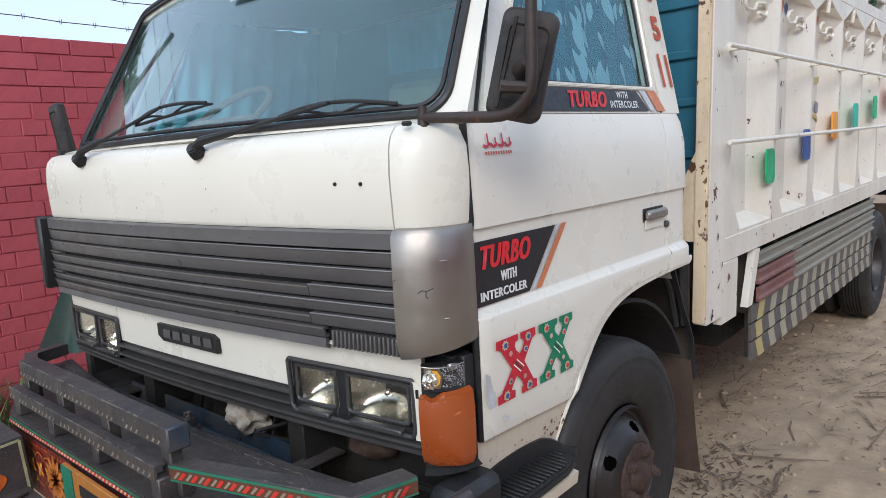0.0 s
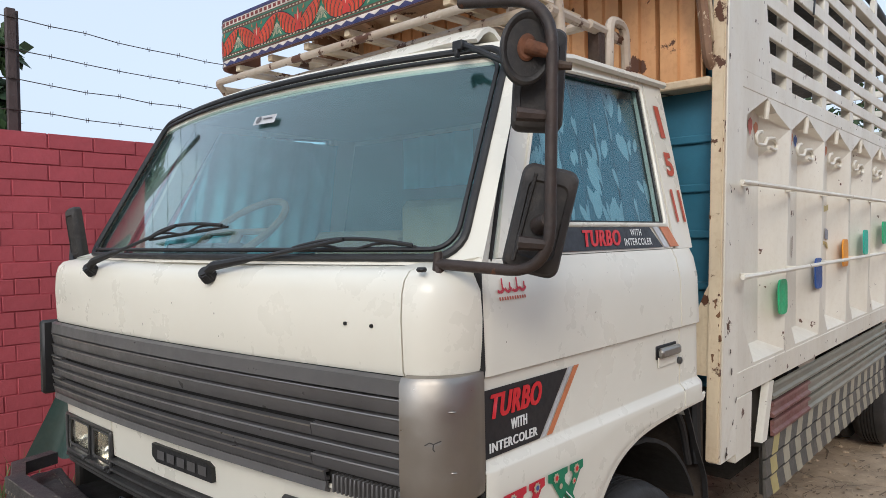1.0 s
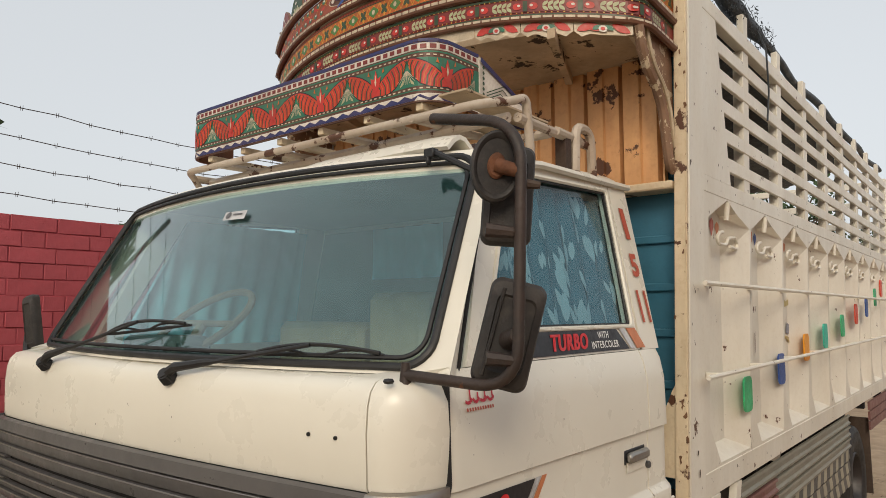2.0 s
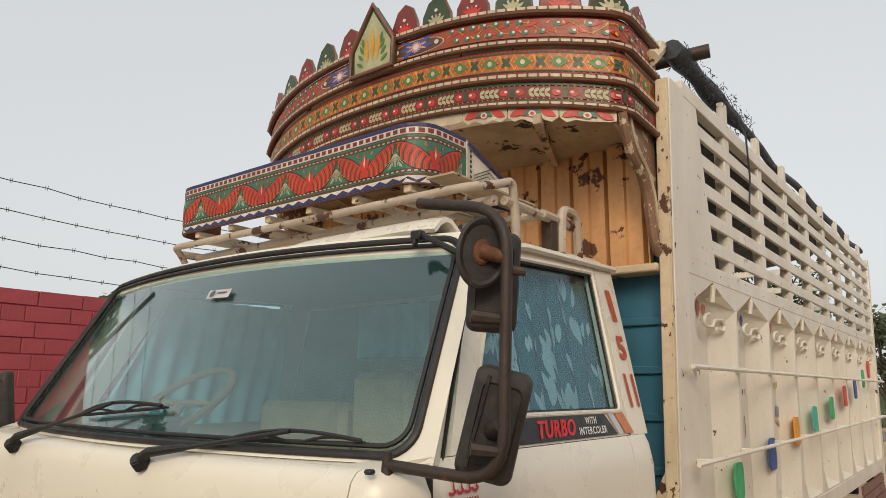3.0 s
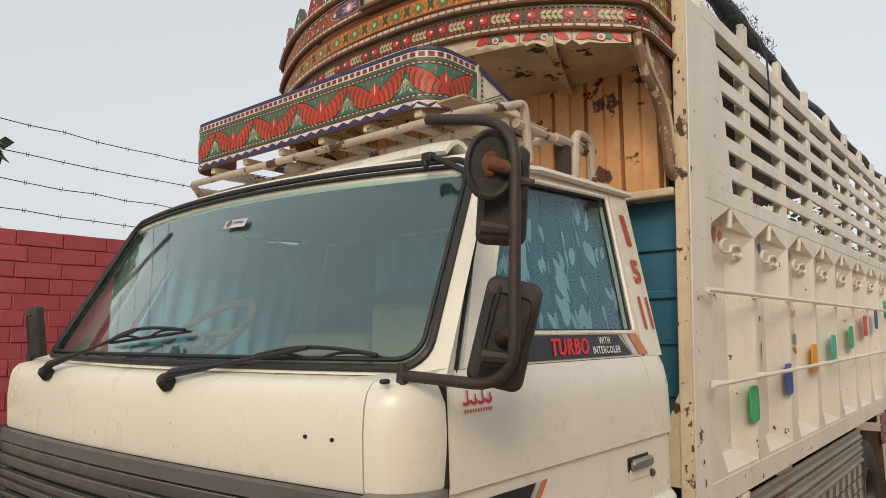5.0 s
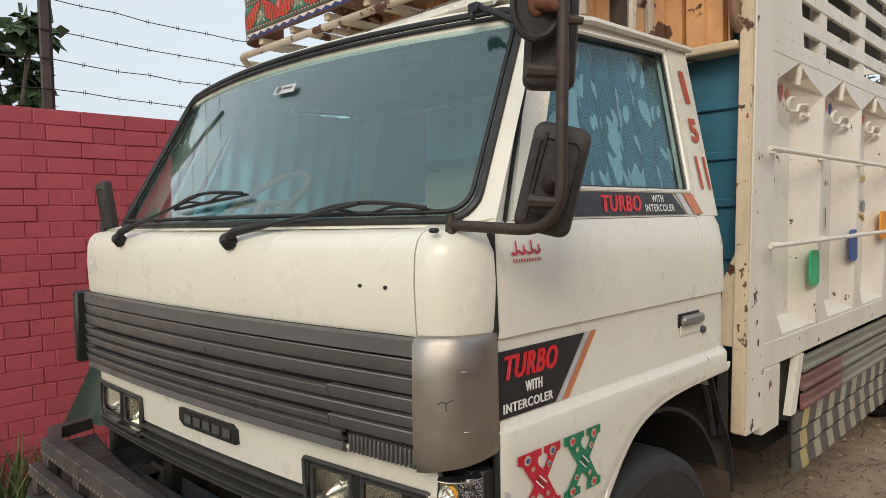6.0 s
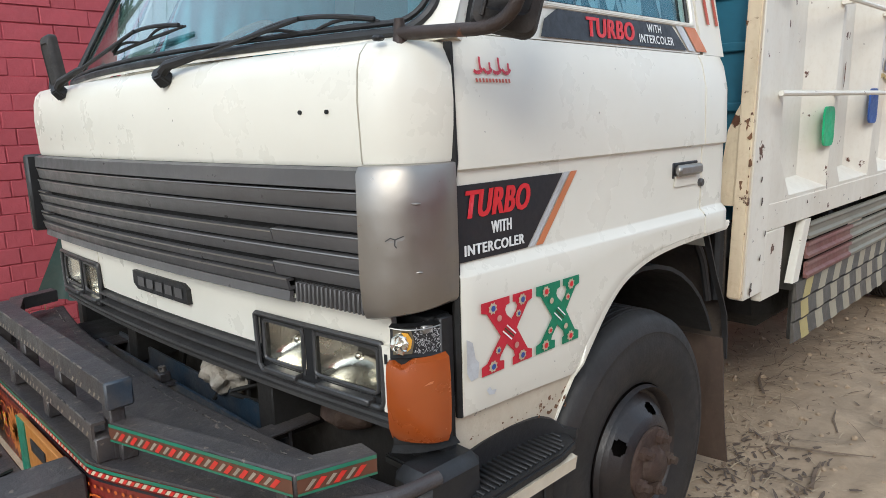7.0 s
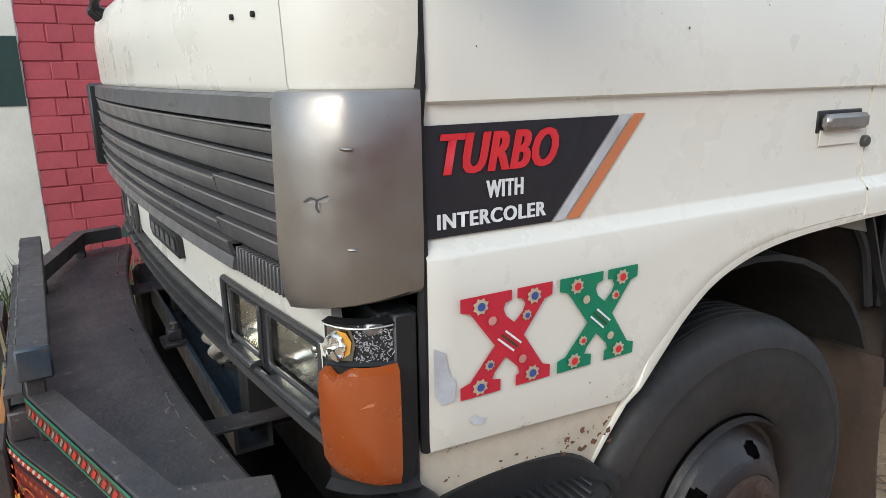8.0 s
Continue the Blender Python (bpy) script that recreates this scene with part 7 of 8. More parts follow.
k = U0
while k < U1 - 0.05:
    zag.append([(k, 0.055), (k + 0.027, 0.115), (k + 0.054, 0.055), (k + 0.054, 0.02), (k, 0.02)])
    k += 0.054
paint_on("navy_zigzag", zag, "navy", on_visor, visor, 0.0022)
paint_on("green_field", along(U0, U1, 0.25, 0.7, 0.03), "green", on_visor, visor, 0.0012)


def curve_at(line, t):
    """A point on a polyline by its share of the corners passed."""
    k = min(int(t * (len(line) - 1)), len(line) - 2)
    f = t * (len(line) - 1) - k
    return line[k][0] + (line[k + 1][0] - line[k][0]) * f, line[k][1] + (line[k + 1][1] - line[k][1]) * f


SPINE = [(0.0, 0.36), (0.018, 0.45), (0.04, 0.54), (0.064, 0.615), (0.09, 0.672), (0.112, 0.7), (0.128, 0.705)]
BELLY = [(0.0, 0.25), (0.03, 0.228), (0.058, 0.24), (0.083, 0.3), (0.105, 0.41), (0.119, 0.55), (0.128, 0.7)]


def wing(u, side, grow=0.0):
    """A wing cut into short pieces between its spine and its belly, so that it follows the corner."""
    top = [curve_at(SPINE, k / 14) for k in range(15)]
    low = [curve_at(BELLY, k / 14) for k in range(15)]
    return [[(u + side * a[0], a[1] + grow), (u + side * b[0], b[1] + grow), (u + side * d[0], d[1] - grow), (u + side * c[0], c[1] - grow)] for a, b, c, d in zip(top, top[1:], low, low[1:])]


for i in range(6):
    u = -0.035 + 0.2575 * i
    for sd in (-1, 1):
        paint_on("wing_outline_band", wing(u, sd, 0.018), "decal_black", on_visor, visor, 0.0016)
        paint_on("red_wing_band", wing(u, sd), "red", on_visor, visor, 0.0022)
        bm, pale = bmesh.new(), bmesh.new()
        for j in range(13):
            t = 0.1 + 0.068 * j
            a, b = curve_at(SPINE, t), curve_at(BELLY, min(1.0, t * 0.93 + 0.02))
            mid = ((a[0] * 0.5 + b[0] * 0.5) + 0.006, (a[1] + b[1]) / 2)
            a = (a[0] * 0.9 + b[0] * 0.1, a[1] * 0.9 + b[1] * 0.1)
            strip(pale if j % 2 else bm, [(u + sd * p[0], p[1]) for p in (a, mid, b)], 0.0016 if j % 2 else 0.0024, on_visor, 0.003)
        strip(pale, [(u + sd * p[0], p[1] - 0.025) for p in SPINE[1:-1]], 0.001, on_visor, 0.0032)
        part("wing_rib", bm, PAINT["dkgreen"], visor, smooth=False)
        part("wing_rib", pale, PAINT["orange"], visor, smooth=False)
        bm, lobe = bmesh.new(), bmesh.new()
        for j in range(5):
            strip(bm, [(u + sd * (0.1285 - 0.0005 * j), 0.52), (u + sd * (0.1275 - 0.0045 * j), 0.42), (u + sd * (0.126 - 0.009 * j), 0.3 + 0.012 * j)], 0.0009, on_visor, 0.003)
        painted(lobe, [(u + sd * a, b) for a, b in ((0.1, 0.27), (0.112, 0.3), (0.118, 0.38), (0.112, 0.36), (0.104, 0.32))], on_visor, 0.0018)
        part("white_spray", bm, PAINT["cream"], visor, smooth=False)
        part("leaf_lobe", lobe, PAINT["sage"], visor, smooth=False)
    paint_on("tulip", [[(u, 0.3), (u + 0.016, 0.4), (u + 0.022, 0.56), (u + 0.008, 0.53), (u, 0.68), (u - 0.008, 0.53), (u - 0.022, 0.56), (u - 0.016, 0.4)]], "red", on_visor, visor, 0.0036)
    paint_on("tulip_heart", [[(u, 0.4), (u + 0.004, 0.48), (u, 0.6), (u - 0.004, 0.48)]], "cream", on_visor, visor, 0.0044)
    paint_on("bud", [[(u + e * 0.026, 0.6), (u + e * 0.036, 0.62), (u + e * 0.032, 0.69)] for e in (-1, 1)], "orange", on_visor, visor, 0.0036)
# white feather panel behind it, floor ribs and struts
bm = bmesh.new()
prism(bm, [(VX + VW + 0.004, VY + VR + V_SIDE, 2.44), (VX + VW + 0.004, VY + VR + V_SIDE, 2.235), (VX + VW + 0.01, 0.98, 2.27), (VX + VW + 0.01, 0.95, 2.33)], (-0.012, 0, 0))
fe = part("feather_panel", bm, PAINT["white"], truck, "white panel painted with a feather, edged in navy")


def on_feather(u, v, off=0.0):
    return Vector((VX + VW + 0.008 + off, VY + VR + V_SIDE + u, 2.24 + v))


bm = bmesh.new()
for j in range(7):
    strip(bm, [(0.03, 0.03 + 0.01 * j), (0.06 + 0.012 * j, 0.04 + 0.016 * j), (0.08 + 0.02 * j, 0.03 + 0.012 * j)], 0.0016, on_feather, 0.002)
for j in range(9):
    painted(bm, disc_outline(0.014, 0.03 + 0.017 * j, 0.006, 8), on_feather, 0.002)
part("feather_ribs", bm, PAINT["dkgreen"], fe, smooth=False)
bm = bmesh.new()
strip(bm, [(0.0, 0.19), (0.28, 0.085)], 0.008, on_feather, 0.002)
strip(bm, [(0.0, 0.0), (0.28, 0.022)], 0.006, on_feather, 0.002)
part("navy_edge", bm, PAINT["navy"], fe, smooth=False)
under = part("visor_floor", boxes((-VX + VW + 0.03, VW - 0.03, VY + 0.012, 0.93, VZ0 + 0.002, VZ0 + 0.008), bevel=0.0), M["soffit"], truck)
for x in srange(-0.55, 0.55, 5):
    part("floor_rib", boxes((x - 0.014, x + 0.014, VY + 0.015, 0.95, VZ0 - 0.022, VZ0 + 0.001), bevel=0.002), M["cream_rust"], under)
part("visor_back", boxes((VX - VW, VX + VW, 0.93, 0.945, VZ0, VZ0 + 0.06)), M["soffit"], under)

# ---- the crown over the cab ----
crown = part("crown_frame", bmesh.new(), M["soffit"], truck, "bowed wooden crown painted with folk-art flowers")


def crown_plan(s, off=0.0):
    """s in -1.3..1.3: across the bowed front, then straight back along the sides."""
    a = abs(s)
    if a <= 0.97:
        x, y = a, 0.945 + 0.238 * a ** 2.9
        n = Vector((0.238 * 2.9 * a ** 1.9, -1)).normalized()
    else:
        x, y = 0.97 + 0.02 * min(1.0, (a - 0.97) / 0.05), 1.163 + (a - 0.97)
        n = Vector((1, -0.15)).normalized()
    return math.copysign(1, s) * (x + n.x * off) - 0.034, y + n.y * off


def lift(s):
    return 0.085 * (1 - min(1.0, abs(s) / 0.97) ** 2) - 0.06 * max(0.0, abs(s) - 0.97)


LEVELS = [(2.4, 2.445), (2.522, 2.568), (2.577, 2.62), (2.703, 2.722), (2.815, 2.859), (2.955, 2.985), (3.175, 3.19), (3.4, 3.4)]


def on_crown(u, v, off=0.0):
    for (a, b), (c, d) in zip(LEVELS, LEVELS[1:]):
        if v <= c:
            break
    return Vector((*crown_plan(u, off), b + (d - b) * (v - a) / (c - a) + lift(u)))


CS = srange(-1.27, 1.27, 88)
BANDS = [("lower_band", 2.585, 2.69, "maroon"), ("middle_band", 2.715, 2.8, "rust_red"), ("upper_band", 2.83, 2.94, "maroon")]
bm = bmesh.new()
quad_grid(bm, [[on_crown(s, z, -0.012) for s in CS] for z in (2.56, 2.95)])
bm.to_mesh(crown.data)
bm.free()
bands = {}
for name, z0, z1, key in BANDS:
    bands[name] = part(name, sheet([[on_crown(s, z, 0.004 * math.sin(math.pi * (z - z0) / (z1 - z0))) for s in CS] for z in srange(z0, z1, 3)], 0.012, (0, 1.6, 2.7)), PAINT[key], truck, "curved crown board painted with flowers and leaves")
for z, r in ((2.577, 0.013), (2.703, 0.014), (2.815, 0.014), (2.955, 0.017)):
    rim = part("crown_rim", tube([on_crown(s, z, 0.012) for s in CS], r, 8), PAINT["rope"], truck, "rope-like brown rim with cream dashes")
    bm = bmesh.new()
    k = -1.25
    while k < 1.24:
        d = 0.029
        painted(bm, [(k, z - r * 0.15), (k + d, z - r * 0.15), (k + d, z + r * 0.6), (k, z + r * 0.6)], lambda u, v, off: on_crown(u, v, 0.012 + r * 1.02))
        k += 0.036
    tagged(part("rim_dash", bm, PAINT["cream"], rim, smooth=False), kind="stuff")
# scalloped valance below
sc = []
for i in range(11):
    s = -0.965 + 0.1755 * i
    dip = 0.012 if i % 3 == 1 else 0.0
    sc.append([(s, 2.57), (s + 0.172, 2.57), (s + 0.172, 2.53), (s + 0.15, 2.512 + dip), (s + 0.12, 2.522), (s + 0.086, 2.508 + dip), (s + 0.05, 2.523), (s + 0.022, 2.512), (s, 2.53)])
val = paint_on("valance_scallop", sc, "cream", lambda u, v, off: on_crown(u, v, off + 0.004), truck, 0.0)
tagged(val, "scalloped cream valance painted red and green")
left_on = [q[0][0] for i, q in enumerate(sc) if i not in (3, 7)]
paint_on("valance_red", [leaf_outline(a + b, 2.545 + c, 0.06, 0.014, d) for a in left_on for b, c, d in ((0.008, -0.012, 0.5), (0.165, -0.012, 2.64), (0.03, 0.01, -0.25))], "red", lambda u, v, off: on_crown(u, v, off + 0.006), val, 0.0)
paint_on("valance_green", [leaf_outline(a + b, 2.538, 0.03, 0.008, d) for a in left_on for b, d in ((0.055, 0.6), (0.117, 2.5))], "green", lambda u, v, off: on_crown(u, v, off + 0.0075), val, 0.0)
paint_on("valance_eye", [disc_outline(a + 0.086, 2.542, 0.013, 10) for a in left_on], "white", lambda u, v, off: on_crown(u, v, off + 0.0085), val, 0.0)
paint_on("valance_heart", [disc_outline(a + 0.086, 2.542, 0.007, 8) for a in left_on], "red", lambda u, v, off: on_crown(u, v, off + 0.0095), val, 0.0)

# lower band: sprays of pale leaves and red buds
lb = bands["lower_band"]
shapes_leaf, shapes_bud, shapes_eye, shapes_dark = [], [], [], []
for i in range(13):
    c = -1.08 + 0.18 * i
    for j in range(4):
        for sd in (-1, 1):
            shapes_leaf.append(leaf_outline(c - 0.03 + 0.018 * j, 2.637, 0.028, 0.007, sd * 0.9))
    for sd in (-1, 1):
        shapes_bud.append(disc_outline(c + sd * 0.062, 2.638, 0.016, 10))
        shapes_eye.append(disc_outline(c + sd * 0.068, 2.641, 0.006, 8))
    shapes_dark.append([(c + 0.082, 2.615), (c + 0.098, 2.615), (c + 0.098, 2.662), (c + 0.082, 2.662)])
paint_on("green_border", along(-1.25, 1.25, 2.593, 2.603, 0.03) + along(-1.25, 1.25, 2.672, 2.684, 0.03), "dkgreen", on_crown, lb, 0.006)
paint_on("red_field", along(-1.25, 1.25, 2.612, 2.665, 0.03), "maroon", on_crown, lb, 0.0055)
paint_on("pale_leaf", shapes_leaf, "sage", on_crown, lb, 0.0075)
paint_on("red_bud", shapes_bud, "red", on_crown, lb, 0.0075)
paint_on("bud_eye", shapes_eye, "white", on_crown, lb, 0.0085)
paint_on("dark_leaf", shapes_dark, "dkgreen", on_crown, lb, 0.0075)
k, dd = -1.24, []
while k < 1.23:
    dd += [disc_outline(k, 2.608, 0.003, 6), disc_outline(k, 2.669, 0.003, 6)]
    k += 0.02
paint_on("yellow_dot", dd, "yellow", on_crown, lb, 0.0075)
# middle band: green lozenges on yellow
mb = bands["middle_band"]
loz, cen, cross, reds = [], [], [], []
for i in range(20):
    c = -1.16 + 0.122 * i
    loz.append([(c - 0.034, 2.757), (c, 2.777), (c + 0.034, 2.757), (c, 2.737)])
    cen.append(disc_outline(c, 2.757, 0.0085, 10))
    for a in (0.785, 2.356, 3.927, 5.498):
        cross.append(leaf_outline(c + 0.061, 2.757, 0.022, 0.007, a))
    for sd in (-1, 1):
        reds.append(leaf_outline(c + sd * 0.05, 2.757, 0.03, 0.005, math.pi / 2 * sd + 0.5 * sd))
paint_on("yellow_field", along(-1.25, 1.25, 2.73, 2.785, 0.03), "burnt_orange", on_crown, mb, 0.005)
paint_on("red_petal", reds, "yellow", on_crown, mb, 0.0065)
lattice = bmesh.new()
for i in range(40):
    c = -1.22 + 0.061 * i
    strip(lattice, [(c, 2.734), (c + 0.0305, 2.781), (c + 0.061, 2.734)], 0.0014, on_crown, 0.0062)
    strip(lattice, [(c, 2.781), (c + 0.0305, 2.734), (c + 0.061, 2.781)], 0.0014, on_crown, 0.0062)
    painted(lattice, disc_outline(c + 0.0305, 2.7575, 0.003, 7), on_crown, 0.0085)
tagged(part("yellow_lattice", lattice, PAINT["yellow"], mb, smooth=False), kind="stuff")
dark_line = bmesh.new()
for s_ in along(-1.25, 1.25, 2.728, 2.731, 0.03) + along(-1.25, 1.25, 2.784, 2.787, 0.03):
    painted(dark_line, s_, on_crown, 0.0064)
tagged(part("dark_line", dark_line, PAINT["dkgreen"], mb, smooth=False), kind="stuff")
paint_on("green_lozenge", loz, "leaf_green", on_crown, mb, 0.007)
paint_on("green_cross", cross, "dkgreen", on_crown, mb, 0.007)
paint_on("lozenge_eye", cen, "cream", on_crown, mb, 0.008)
k, dd = -1.24, []
while k < 1.23:
    dd += [[(k, 2.722), (k + 0.008, 2.722), (k + 0.008, 2.727), (k, 2.727)], [(k, 2.789), (k + 0.008, 2.789), (k + 0.008, 2.794), (k, 2.794)]]
    k += 0.017
paint_on("brown_dash", dd, "maroon", on_crown, mb, 0.006)
# upper band: medallions, berries and feathers
ub = bands["upper_band"]
paint_on("brown_field", along(-1.25, 1.25, 2.845, 2.925, 0.03), "rust_red", on_crown, ub, 0.0055)
vine = bmesh.new()
for sd in (-1, 1):
    strip(vine, [(sd * (0.37 + 0.02 * k), 2.888 + 0.024 * math.sin(k * 0.9)) for k in range(44)], 0.0015, on_crown, 0.0068)
    for k in range(28):
        painted(vine, leaf_outline(sd * (0.38 + 0.031 * k), 2.888 + 0.012 * (-1) ** k, 0.02, 0.003, (0.9 + 0.5 * (k % 3)) * (-1) ** k), on_crown, 0.0072)
tagged(part("yellow_vine", vine, PAINT["yellow"], ub, smooth=False), kind="stuff")
for sd in (-1, 1):
    c = sd * 0.22
    paint_on("medallion_edge", [disc_outline(c, 2.885, 0.135, 28, 0.27)], "cream", on_crown, ub, 0.006)
    paint_on("medallion", [disc_outline(c, 2.885, 0.129, 28, 0.255)], "brown", on_crown, ub, 0.007)
    paint_on("blue_petal", [leaf_outline(c, 2.885, 0.085 if abs(math.sin(a)) < 0.5 else 0.035, 0.009, a) for a in srange(0, 2 * math.pi, 12)[:-1]], "blue", on_crown, ub, 0.008)
    paint_on("pale_petal", [leaf_outline(c + 0.0, 2.885, 0.055 if abs(math.sin(a + 0.26)) < 0.5 else 0.028, 0.005, a + 0.26) for a in srange(0, 2 * math.pi, 12)[:-1]], "pink", on_crown, ub, 0.009)
    paint_on("rosette", [disc_outline(c, 2.885, 0.014, 10)] + [disc_outline(c + e, 2.885, 0.011, 8) for e in (-0.1, 0.1)], "white", on_crown, ub, 0.0095)
    berries, eyes, plumes = [], [], []
    for j in range(7):
        for row, z in enumerate((2.912, 2.866)):
            s = sd * (0.39 + 0.045 * j + 0.02 * row)
            berries.append(disc_outline(s, z, 0.0125, 9))
            eyes.append(disc_outline(s + 0.004, z + 0.003, 0.006, 7))
    for j in range(16):
        s = sd * (0.38 + 0.05 * j)
        plumes.append(leaf_outline(s, 2.889, 0.06, 0.007, 0.45 * (-1) ** j + (math.pi if sd < 0 else 0)))
    for j in range(9):
        s = sd * (0.74 + 0.05 * j)
        berries.append(disc_outline(s, 2.903 if j % 2 else 2.87, 0.013, 9))
        eyes.append(disc_outline(s + 0.004, (2.903 if j % 2 else 2.87) + 0.003, 0.006, 7))
    paint_on("red_plume", plumes, "red", on_crown, ub, 0.007)
    paint_on("green_berry", berries, "green", on_crown, ub, 0.008)
    paint_on("berry_eye", eyes, "white", on_crown, ub, 0.009)
# petals along the top and the peaked middle piece
for i in range(15):
    s = -1.12 + 0.16 * i
    if abs(s) < 0.1:
        continue
    key = "dkgreen" if i % 2 else "maroon"
    top = 3.11 - 0.045 * abs(s)
    pet = [(s - 0.066, 2.955), (s + 0.066, 2.955), (s + 0.062, 3.01), (s + 0.037, top - 0.027), (s, top), (s - 0.037, top - 0.027), (s - 0.062, 3.01)]
    bm = bmesh.new()
    a = [bm.verts.new(on_crown(u, v, 0.012)) for u, v in pet]
    b = [bm.verts.new(on_crown(u, v, -0.006)) for u, v in pet]
    bm.faces.new(a)
    bm.faces.new(list(reversed(b)))
    for q in range(len(a)):
        r = (q + 1) % len(a)
        bm.faces.new((a[r], a[q], b[q], b[r]))
    pp = part("crown_petal", bm, PAINT[key], truck, "pointed painted petal on the crown's top", smooth=False)
    part("petal_rim", tube([on_crown(u, v, 0.004) for u, v in pet[1:] + pet[:1]], 0.0075, 6), PAINT["rope"], pp)
    paint_on("petal_flower", [leaf_outline(s, 2.965, 0.05, 0.007, math.pi / 2 + e) for e in (-0.9, -0.45, 0, 0.45, 0.9)], "red" if i % 2 == 0 else "sage", on_crown, pp, 0.0135)
    paint_on("petal_spot", [disc_outline(s, 3.03, 0.008, 9), disc_outline(s - 0.018, 3.005, 0.0045, 8), disc_outline(s + 0.018, 3.005, 0.0045, 8)], "white", on_crown, pp, 0.0145)
bm = bmesh.new()
peak = [(-0.118, 2.825), (0.118, 2.825), (0.122, 2.955), (0.0, 3.155), (-0.122, 2.955)]
prism(bm, [on_crown(u, v, 0.03) for u, v in peak], (0, 0.03, 0))
pk = part("crown_peak", bm, PAINT["dkgreen"], truck, "peaked middle panel of the crown, green and yellow", smooth=False)
part("peak_rim", tube([on_crown(u, v, 0.034) for u, v in peak[2:] + peak[:3]], 0.011, 8), PAINT["rope"], pk)
paint_on("peak_painting", [leaf_outline(e * 0.026, 2.875, 0.17 - abs(e) * 0.04, 0.012, math.pi / 2 - e * 0.1) for e in (-1, 0, 1)], "yellow", on_crown, pk, 0.0335)
paint_on("peak_leaf", [leaf_outline(e * 0.05, 2.86 + 0.032 * j, 0.05, 0.008, math.pi / 2 - e * (0.9 - 0.25 * j)) for e in (-1, 1) for j in range(4)], "leaf_green", on_crown, pk, 0.0345)
paint_on("peak_ground", [[(-0.1, 2.84), (0.1, 2.84), (0.104, 2.95), (0.0, 3.12), (-0.104, 2.95)]], "sage", on_crown, pk, 0.0318)
# soffit under the crown, its beam, and the curved cheek by the post
bm = bmesh.new()
front = [on_crown(s, 2.56, -0.008) - Vector((0, 0, lift(s) * 0.75)) for s in srange(-0.97, 0.97, 40)]
quad_grid(bm, [front, [Vector((p.x * 0.97, 1.46, 2.6)) for p in front]])
part("crown_soffit", bm, M["soffit"], truck, "bare weathered boards under the crown")
for x in (-0.6, 0.0, 0.6):
    part("soffit_beam", prism(bmesh.new(), [(x + 0.095, 0.985, 2.568), (x + 0.125, 0.985, 2.568), (x - 0.065, 1.455, 2.568), (x - 0.095, 1.455, 2.568)], (0, 0, 0.035)), M["soffit"], truck)
for sx in (-1, 1):
    edge_line = [(1.165, 2.61), (1.185, 2.54), (1.235, 2.475), (1.31, 2.43), (1.36, 2.36), (1.385, 2.26), (1.405, 2.18), (1.44, 2.15)]
    bm = prism(bmesh.new(), [(sx * 0.945, y, z) for y, z in edge_line + [(1.455, 2.2), (1.455, 2.62)]], (-sx * 0.02, 0, 0))
    cheek = part("crown_cheek", bm, M["scroll"], truck, "brown scroll bracket with cream flakes")
    part("cheek_edge", tube(rounded([(sx * 0.947, y, z) for y, z in edge_line], 0.03, 3), 0.016, 8), M["scroll"], cheek)
    part("cheek_edge", tube(rounded([(sx * 0.95, y + 0.055, z + 0.02) for y, z in edge_line[:-1]], 0.03, 3), 0.008, 6), PAINT["cream"], cheek)
    bm = bmesh.new()
    prism(bm, [(sx * 0.9, 1.22, 2.6), (sx * 0.9, 1.46, 2.53), (sx * 0.9, 1.46, 2.95), (sx * 0.9, 1.33, 2.95), (sx * 0.9, 1.22, 2.83)], (-sx * 0.015, 0, 0))
    part("crown_side_board", bm, M["cream_rust"], truck)
    part("crown_brace", tube([(sx * 0.97, 1.4, 2.9), (sx * 0.93, 1.62, 3.05)], 0.03, 8), M["cream_rust"], truck)
part("headboard_upper", boxes((-0.95, 0.95, 1.46, 1.5, 2.6, 2.95)), M["soffit"], truck)


# ---- cloth hanging on the far side of the cab ----
bm = bmesh.new()
rows = []
for i in range(15):
    t = i / 14
    row = []
    for k in range(25):
        a = k / 24
        fold = 0.02 * math.sin(a * 15 + 1.5 * t) * (0.3 + t)
        row.append(Vector((-0.98 - (0.2 + 0.2 * t) * a - 0.3 * fold, 0.16 - 0.2 * a * t + fold + 0.05 * math.sin(a * 3), 1.27 - 0.58 * t - 0.03 * a * t)))
    rows.append(row)
tarp = tagged(part("cloth", sheet(rows, 0.004), M["tarp"], None, "dark green cloth hung loosely beside the cab"), category="cloth")
for k in range(2):
    part("cord", tube([(-0.955, 0.14 + 0.05 * k, 1.3), (-1.0 - 0.02 * k, 0.16, 1.265)], 0.005, 5), M["wire"], tarp)

# ---- litter and weeds ----
rng = random.Random(77)


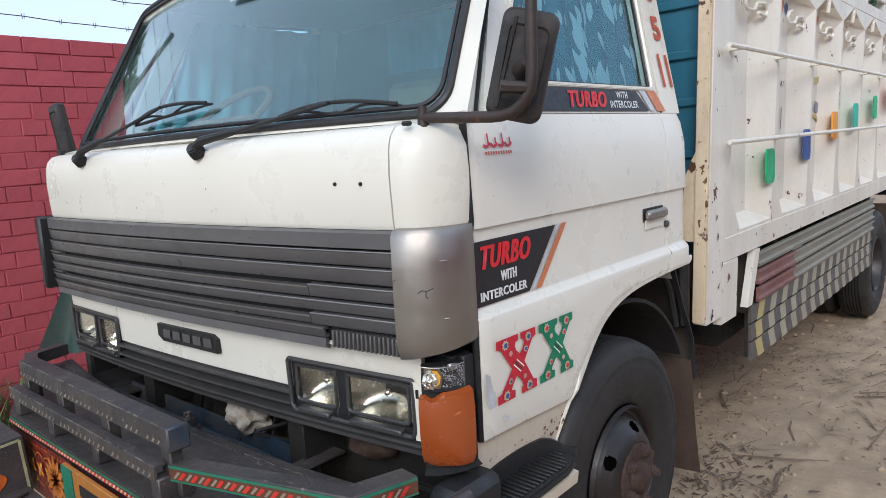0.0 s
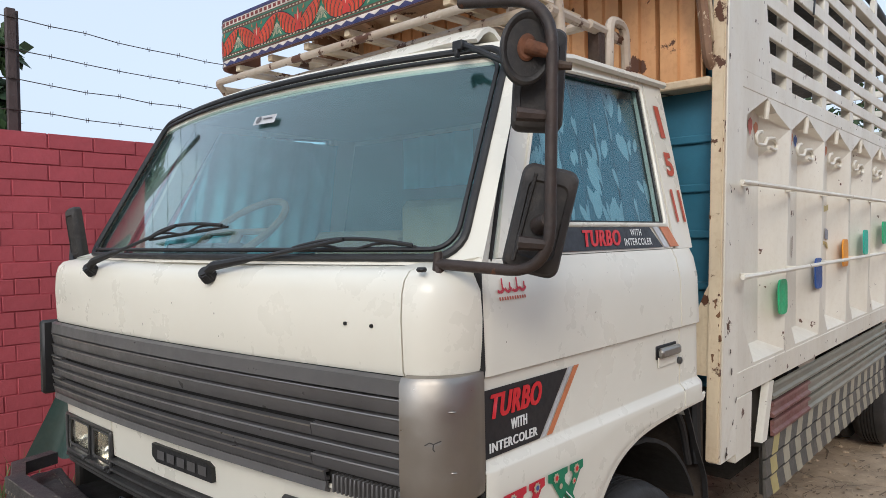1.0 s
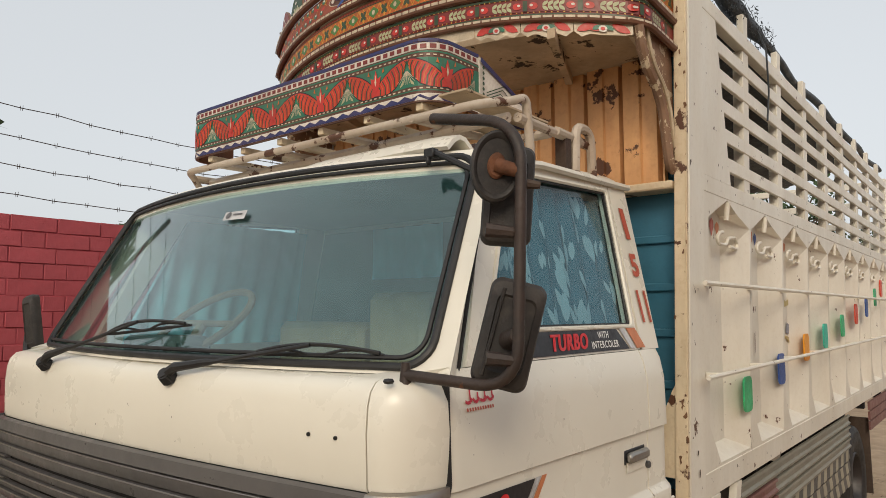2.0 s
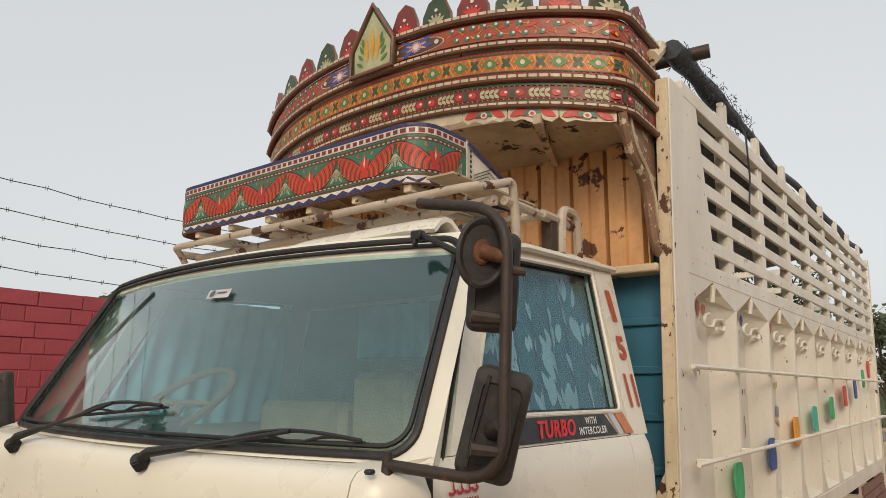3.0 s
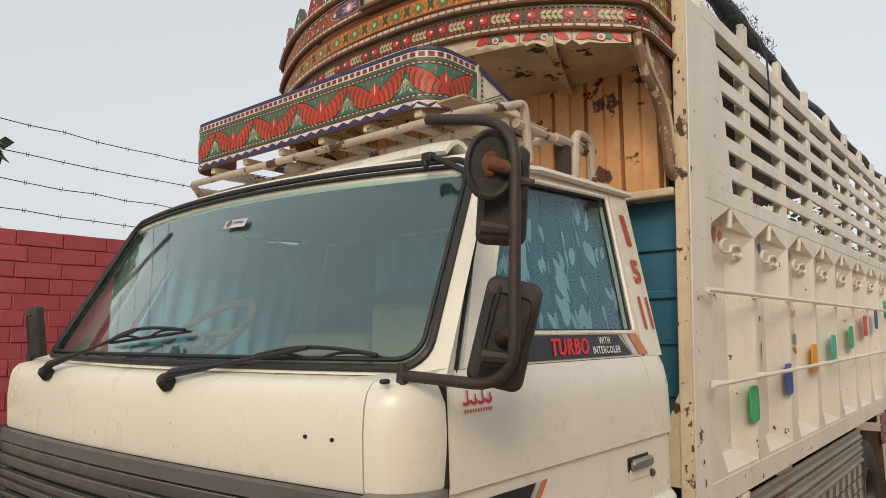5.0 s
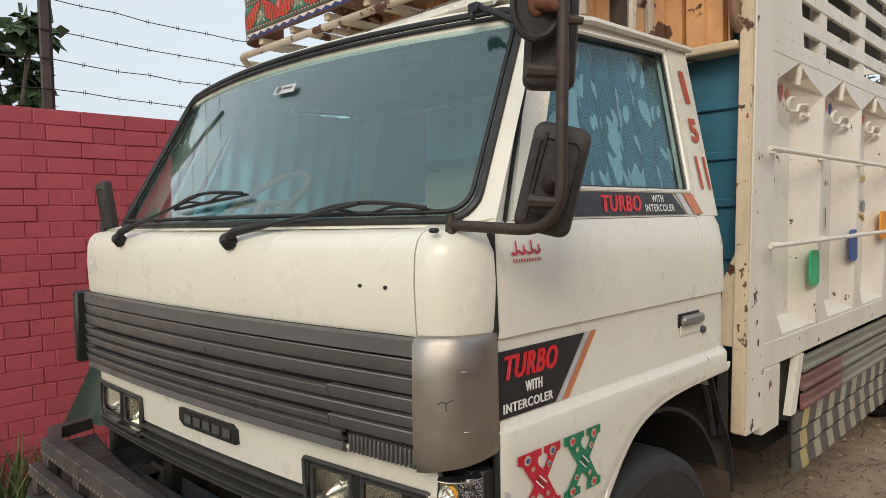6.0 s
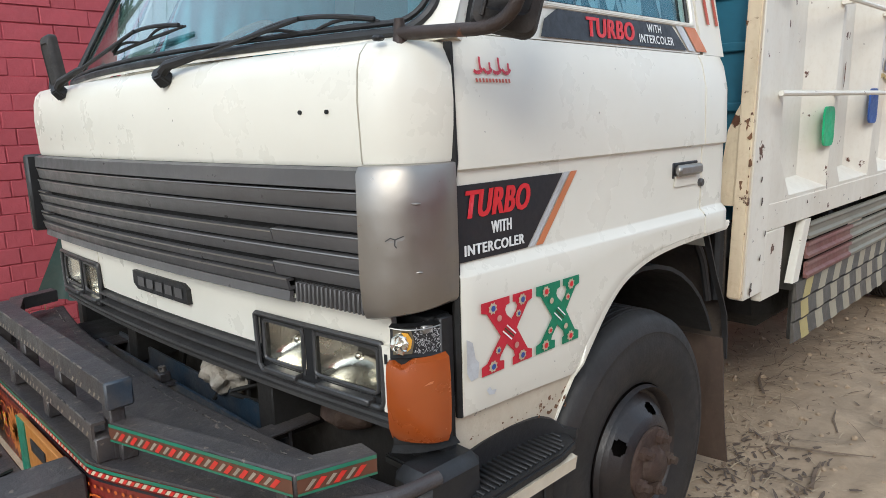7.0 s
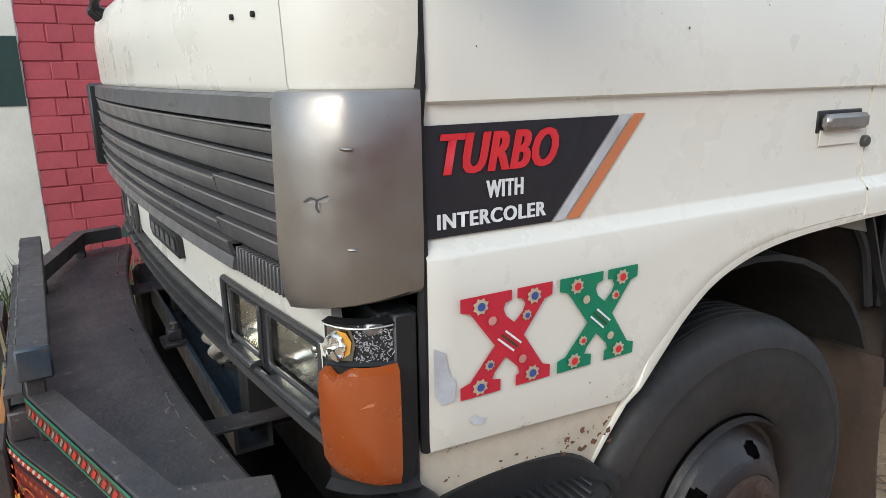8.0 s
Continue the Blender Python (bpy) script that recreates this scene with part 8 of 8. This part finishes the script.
def scatter(name, count, area, length, width, material, label, flat=0.25):
    bm = bmesh.new()
    for _ in range(count):
        x, y = rng.uniform(area[0], area[1]), rng.uniform(area[2], area[3])
        if noise.noise((x * 1.3, y * 1.3, 9)) < rng.uniform(-0.5, 0.35):
            continue
        z = ground_height(x, y) + 0.004
        a, s = rng.uniform(0, math.pi), length * rng.uniform(0.3, 1.5)
        d = Vector((math.cos(a), math.sin(a), rng.uniform(-0.03, flat))) * s
        n = Vector((-math.sin(a), math.cos(a), 0.2)) * width * rng.uniform(0.5, 1.3)
        p, bend = Vector((x, y, z)), Vector((rng.uniform(-0.2, 0.2), rng.uniform(-0.2, 0.2), 0.05)) * s
        v = [bm.verts.new(q) for q in (p - n, p + n, p + d * 0.5 + bend * 0.5 + n, p + d * 0.5 + bend * 0.5 - n, p + d + n * 0.4, p + d - n * 0.4)]
        bm.faces.new(v[:4])
        bm.faces.new((v[3], v[2], v[4], v[5]))
    return tagged(part(name, bm, material, smooth=False), label, "litter", kind="stuff")


scatter("straw_litter", 9000, (0.2, 4.2, 0.9, 7.5), 0.06, 0.0022, M["straw"], "dry straw scattered over the dusty ground")
scatter("twig_litter", 2600, (0.2, 4.2, 0.9, 7.5), 0.1, 0.0022, M["twig"], "dry broken twigs lying on the ground")
scatter("stick_litter", 260, (0.6, 3.4, 1.2, 5.0), 0.26, 0.005, M["twig"], "long dry sticks lying on the ground", 0.05)
scatter("leaf_litter", 4600, (-0.2, 3.6, 0.9, 6.5), 0.02, 0.005, M["twig"], "curled dry leaves lying on the ground", 0.5)
scatter("chaff_litter", 600, (0.75, 1.5, 1.1, 2.1), 0.03, 0.006, M["bark"], "dark chaff heaped behind the front wheel", 0.5)
bm = bmesh.new()
for _ in range(1300):
    x, y, r = rng.uniform(0.3, 3.8), rng.uniform(0.9, 6.5), 0.018 * rng.uniform(0.25, 1.0) ** 2
    clod = bmesh.ops.create_icosphere(bm, subdivisions=1, radius=r, matrix=Matrix.Translation((x, y, ground_height(x, y) + r * 0.2)))["verts"]
    for v in clod:
        v.co += Vector((noise.noise(v.co * 70), noise.noise(v.co * 71), -0.3)) * r * 0.6
tagged(part("earth_clods", bm, soil, smooth=False), "small clods of dry earth on the ground", "clods", kind="stuff")
bm = bmesh.new()
for _ in range(2600):
    x, y = -2.17 + abs(rng.gauss(0, 0.22)), rng.uniform(-2.2, 2.4)
    z = ground_height(x, y)
    a, h = rng.uniform(0, 6.28), rng.uniform(0.06, 0.24) * (1.9 if -0.7 < y < 0.2 else 1.0)
    tip = Vector((math.cos(a) * h * 0.5, math.sin(a) * h * 0.5, h))
    n = Vector((-math.sin(a), math.cos(a), 0)) * 0.004
    p = Vector((x, y, z))
    v = [bm.verts.new(q) for q in (p - n, p + n, p + tip * 0.55 + Vector((0, 0, h * 0.12)) + n, p + tip * 0.55 + Vector((0, 0, h * 0.12)) - n, p + tip)]
    bm.faces.new(v[:4])
    bm.faces.new((v[3], v[2], v[4]))
tagged(part("weeds", bm, M["grass"], smooth=False), "green weeds growing along the wall's foot", "weeds", kind="stuff")


# ---- bricks of the wall ----
def brick_mesh(length, seed):
    rnd = random.Random(seed)
    bm = bmesh.new()
    box(bm, -0.05, 0.0, 0.0, length, 0.0, COURSE - 0.006, bevel=0.0025)
    for v in bm.verts:
        v.co += Vector((rnd.uniform(-0.0025, 0.0015), rnd.uniform(-0.0015, 0.0015), rnd.uniform(-0.0015, 0.0015)))
    me = bpy.data.meshes.new("brick")
    bmesh.ops.recalc_face_normals(bm, faces=bm.faces)
    bm.to_mesh(me)
    bm.free()
    me.materials.append(M["brick"])
    return me


STRETCH, HEAD = 0.2355, 0.1178
shared = {"s": [brick_mesh(STRETCH - 0.006, k) for k in range(6)], "h": [brick_mesh(HEAD - 0.006, 20 + k) for k in range(6)]}
rng = random.Random(51)
rest = bmesh.new()
count = 0
n_courses = int(WALL_TOP / COURSE) + 1
for c in range(n_courses):
    z = WALL_TOP - COURSE * (c + 1) + 0.005
    y = EDGE + (0.0 if c % 2 else -0.06)
    while y < 12:
        kind = "h" if c % 2 and rng.random() < 0.85 else "s"
        ln = HEAD if kind == "h" else STRETCH
        if y >= EDGE - 0.07:
            p = Vector((WALL_X + rng.uniform(-0.002, 0.003), y, z))
            if y < 1.5 and z > 0.1 and count < 298:
                me = rng.choice(shared[kind])
                br = new("brick", me)
                br.location, br.parent = p, wall
                count += 1
            else:
                box(rest, p.x - 0.05, p.x, p.y, p.y + ln - 0.006, p.z, p.z + COURSE - 0.006)
        y += ln
tagged(part("brickwork", rest, M["brick"], wall, smooth=False), "crimson painted bricks", kind="stuff")
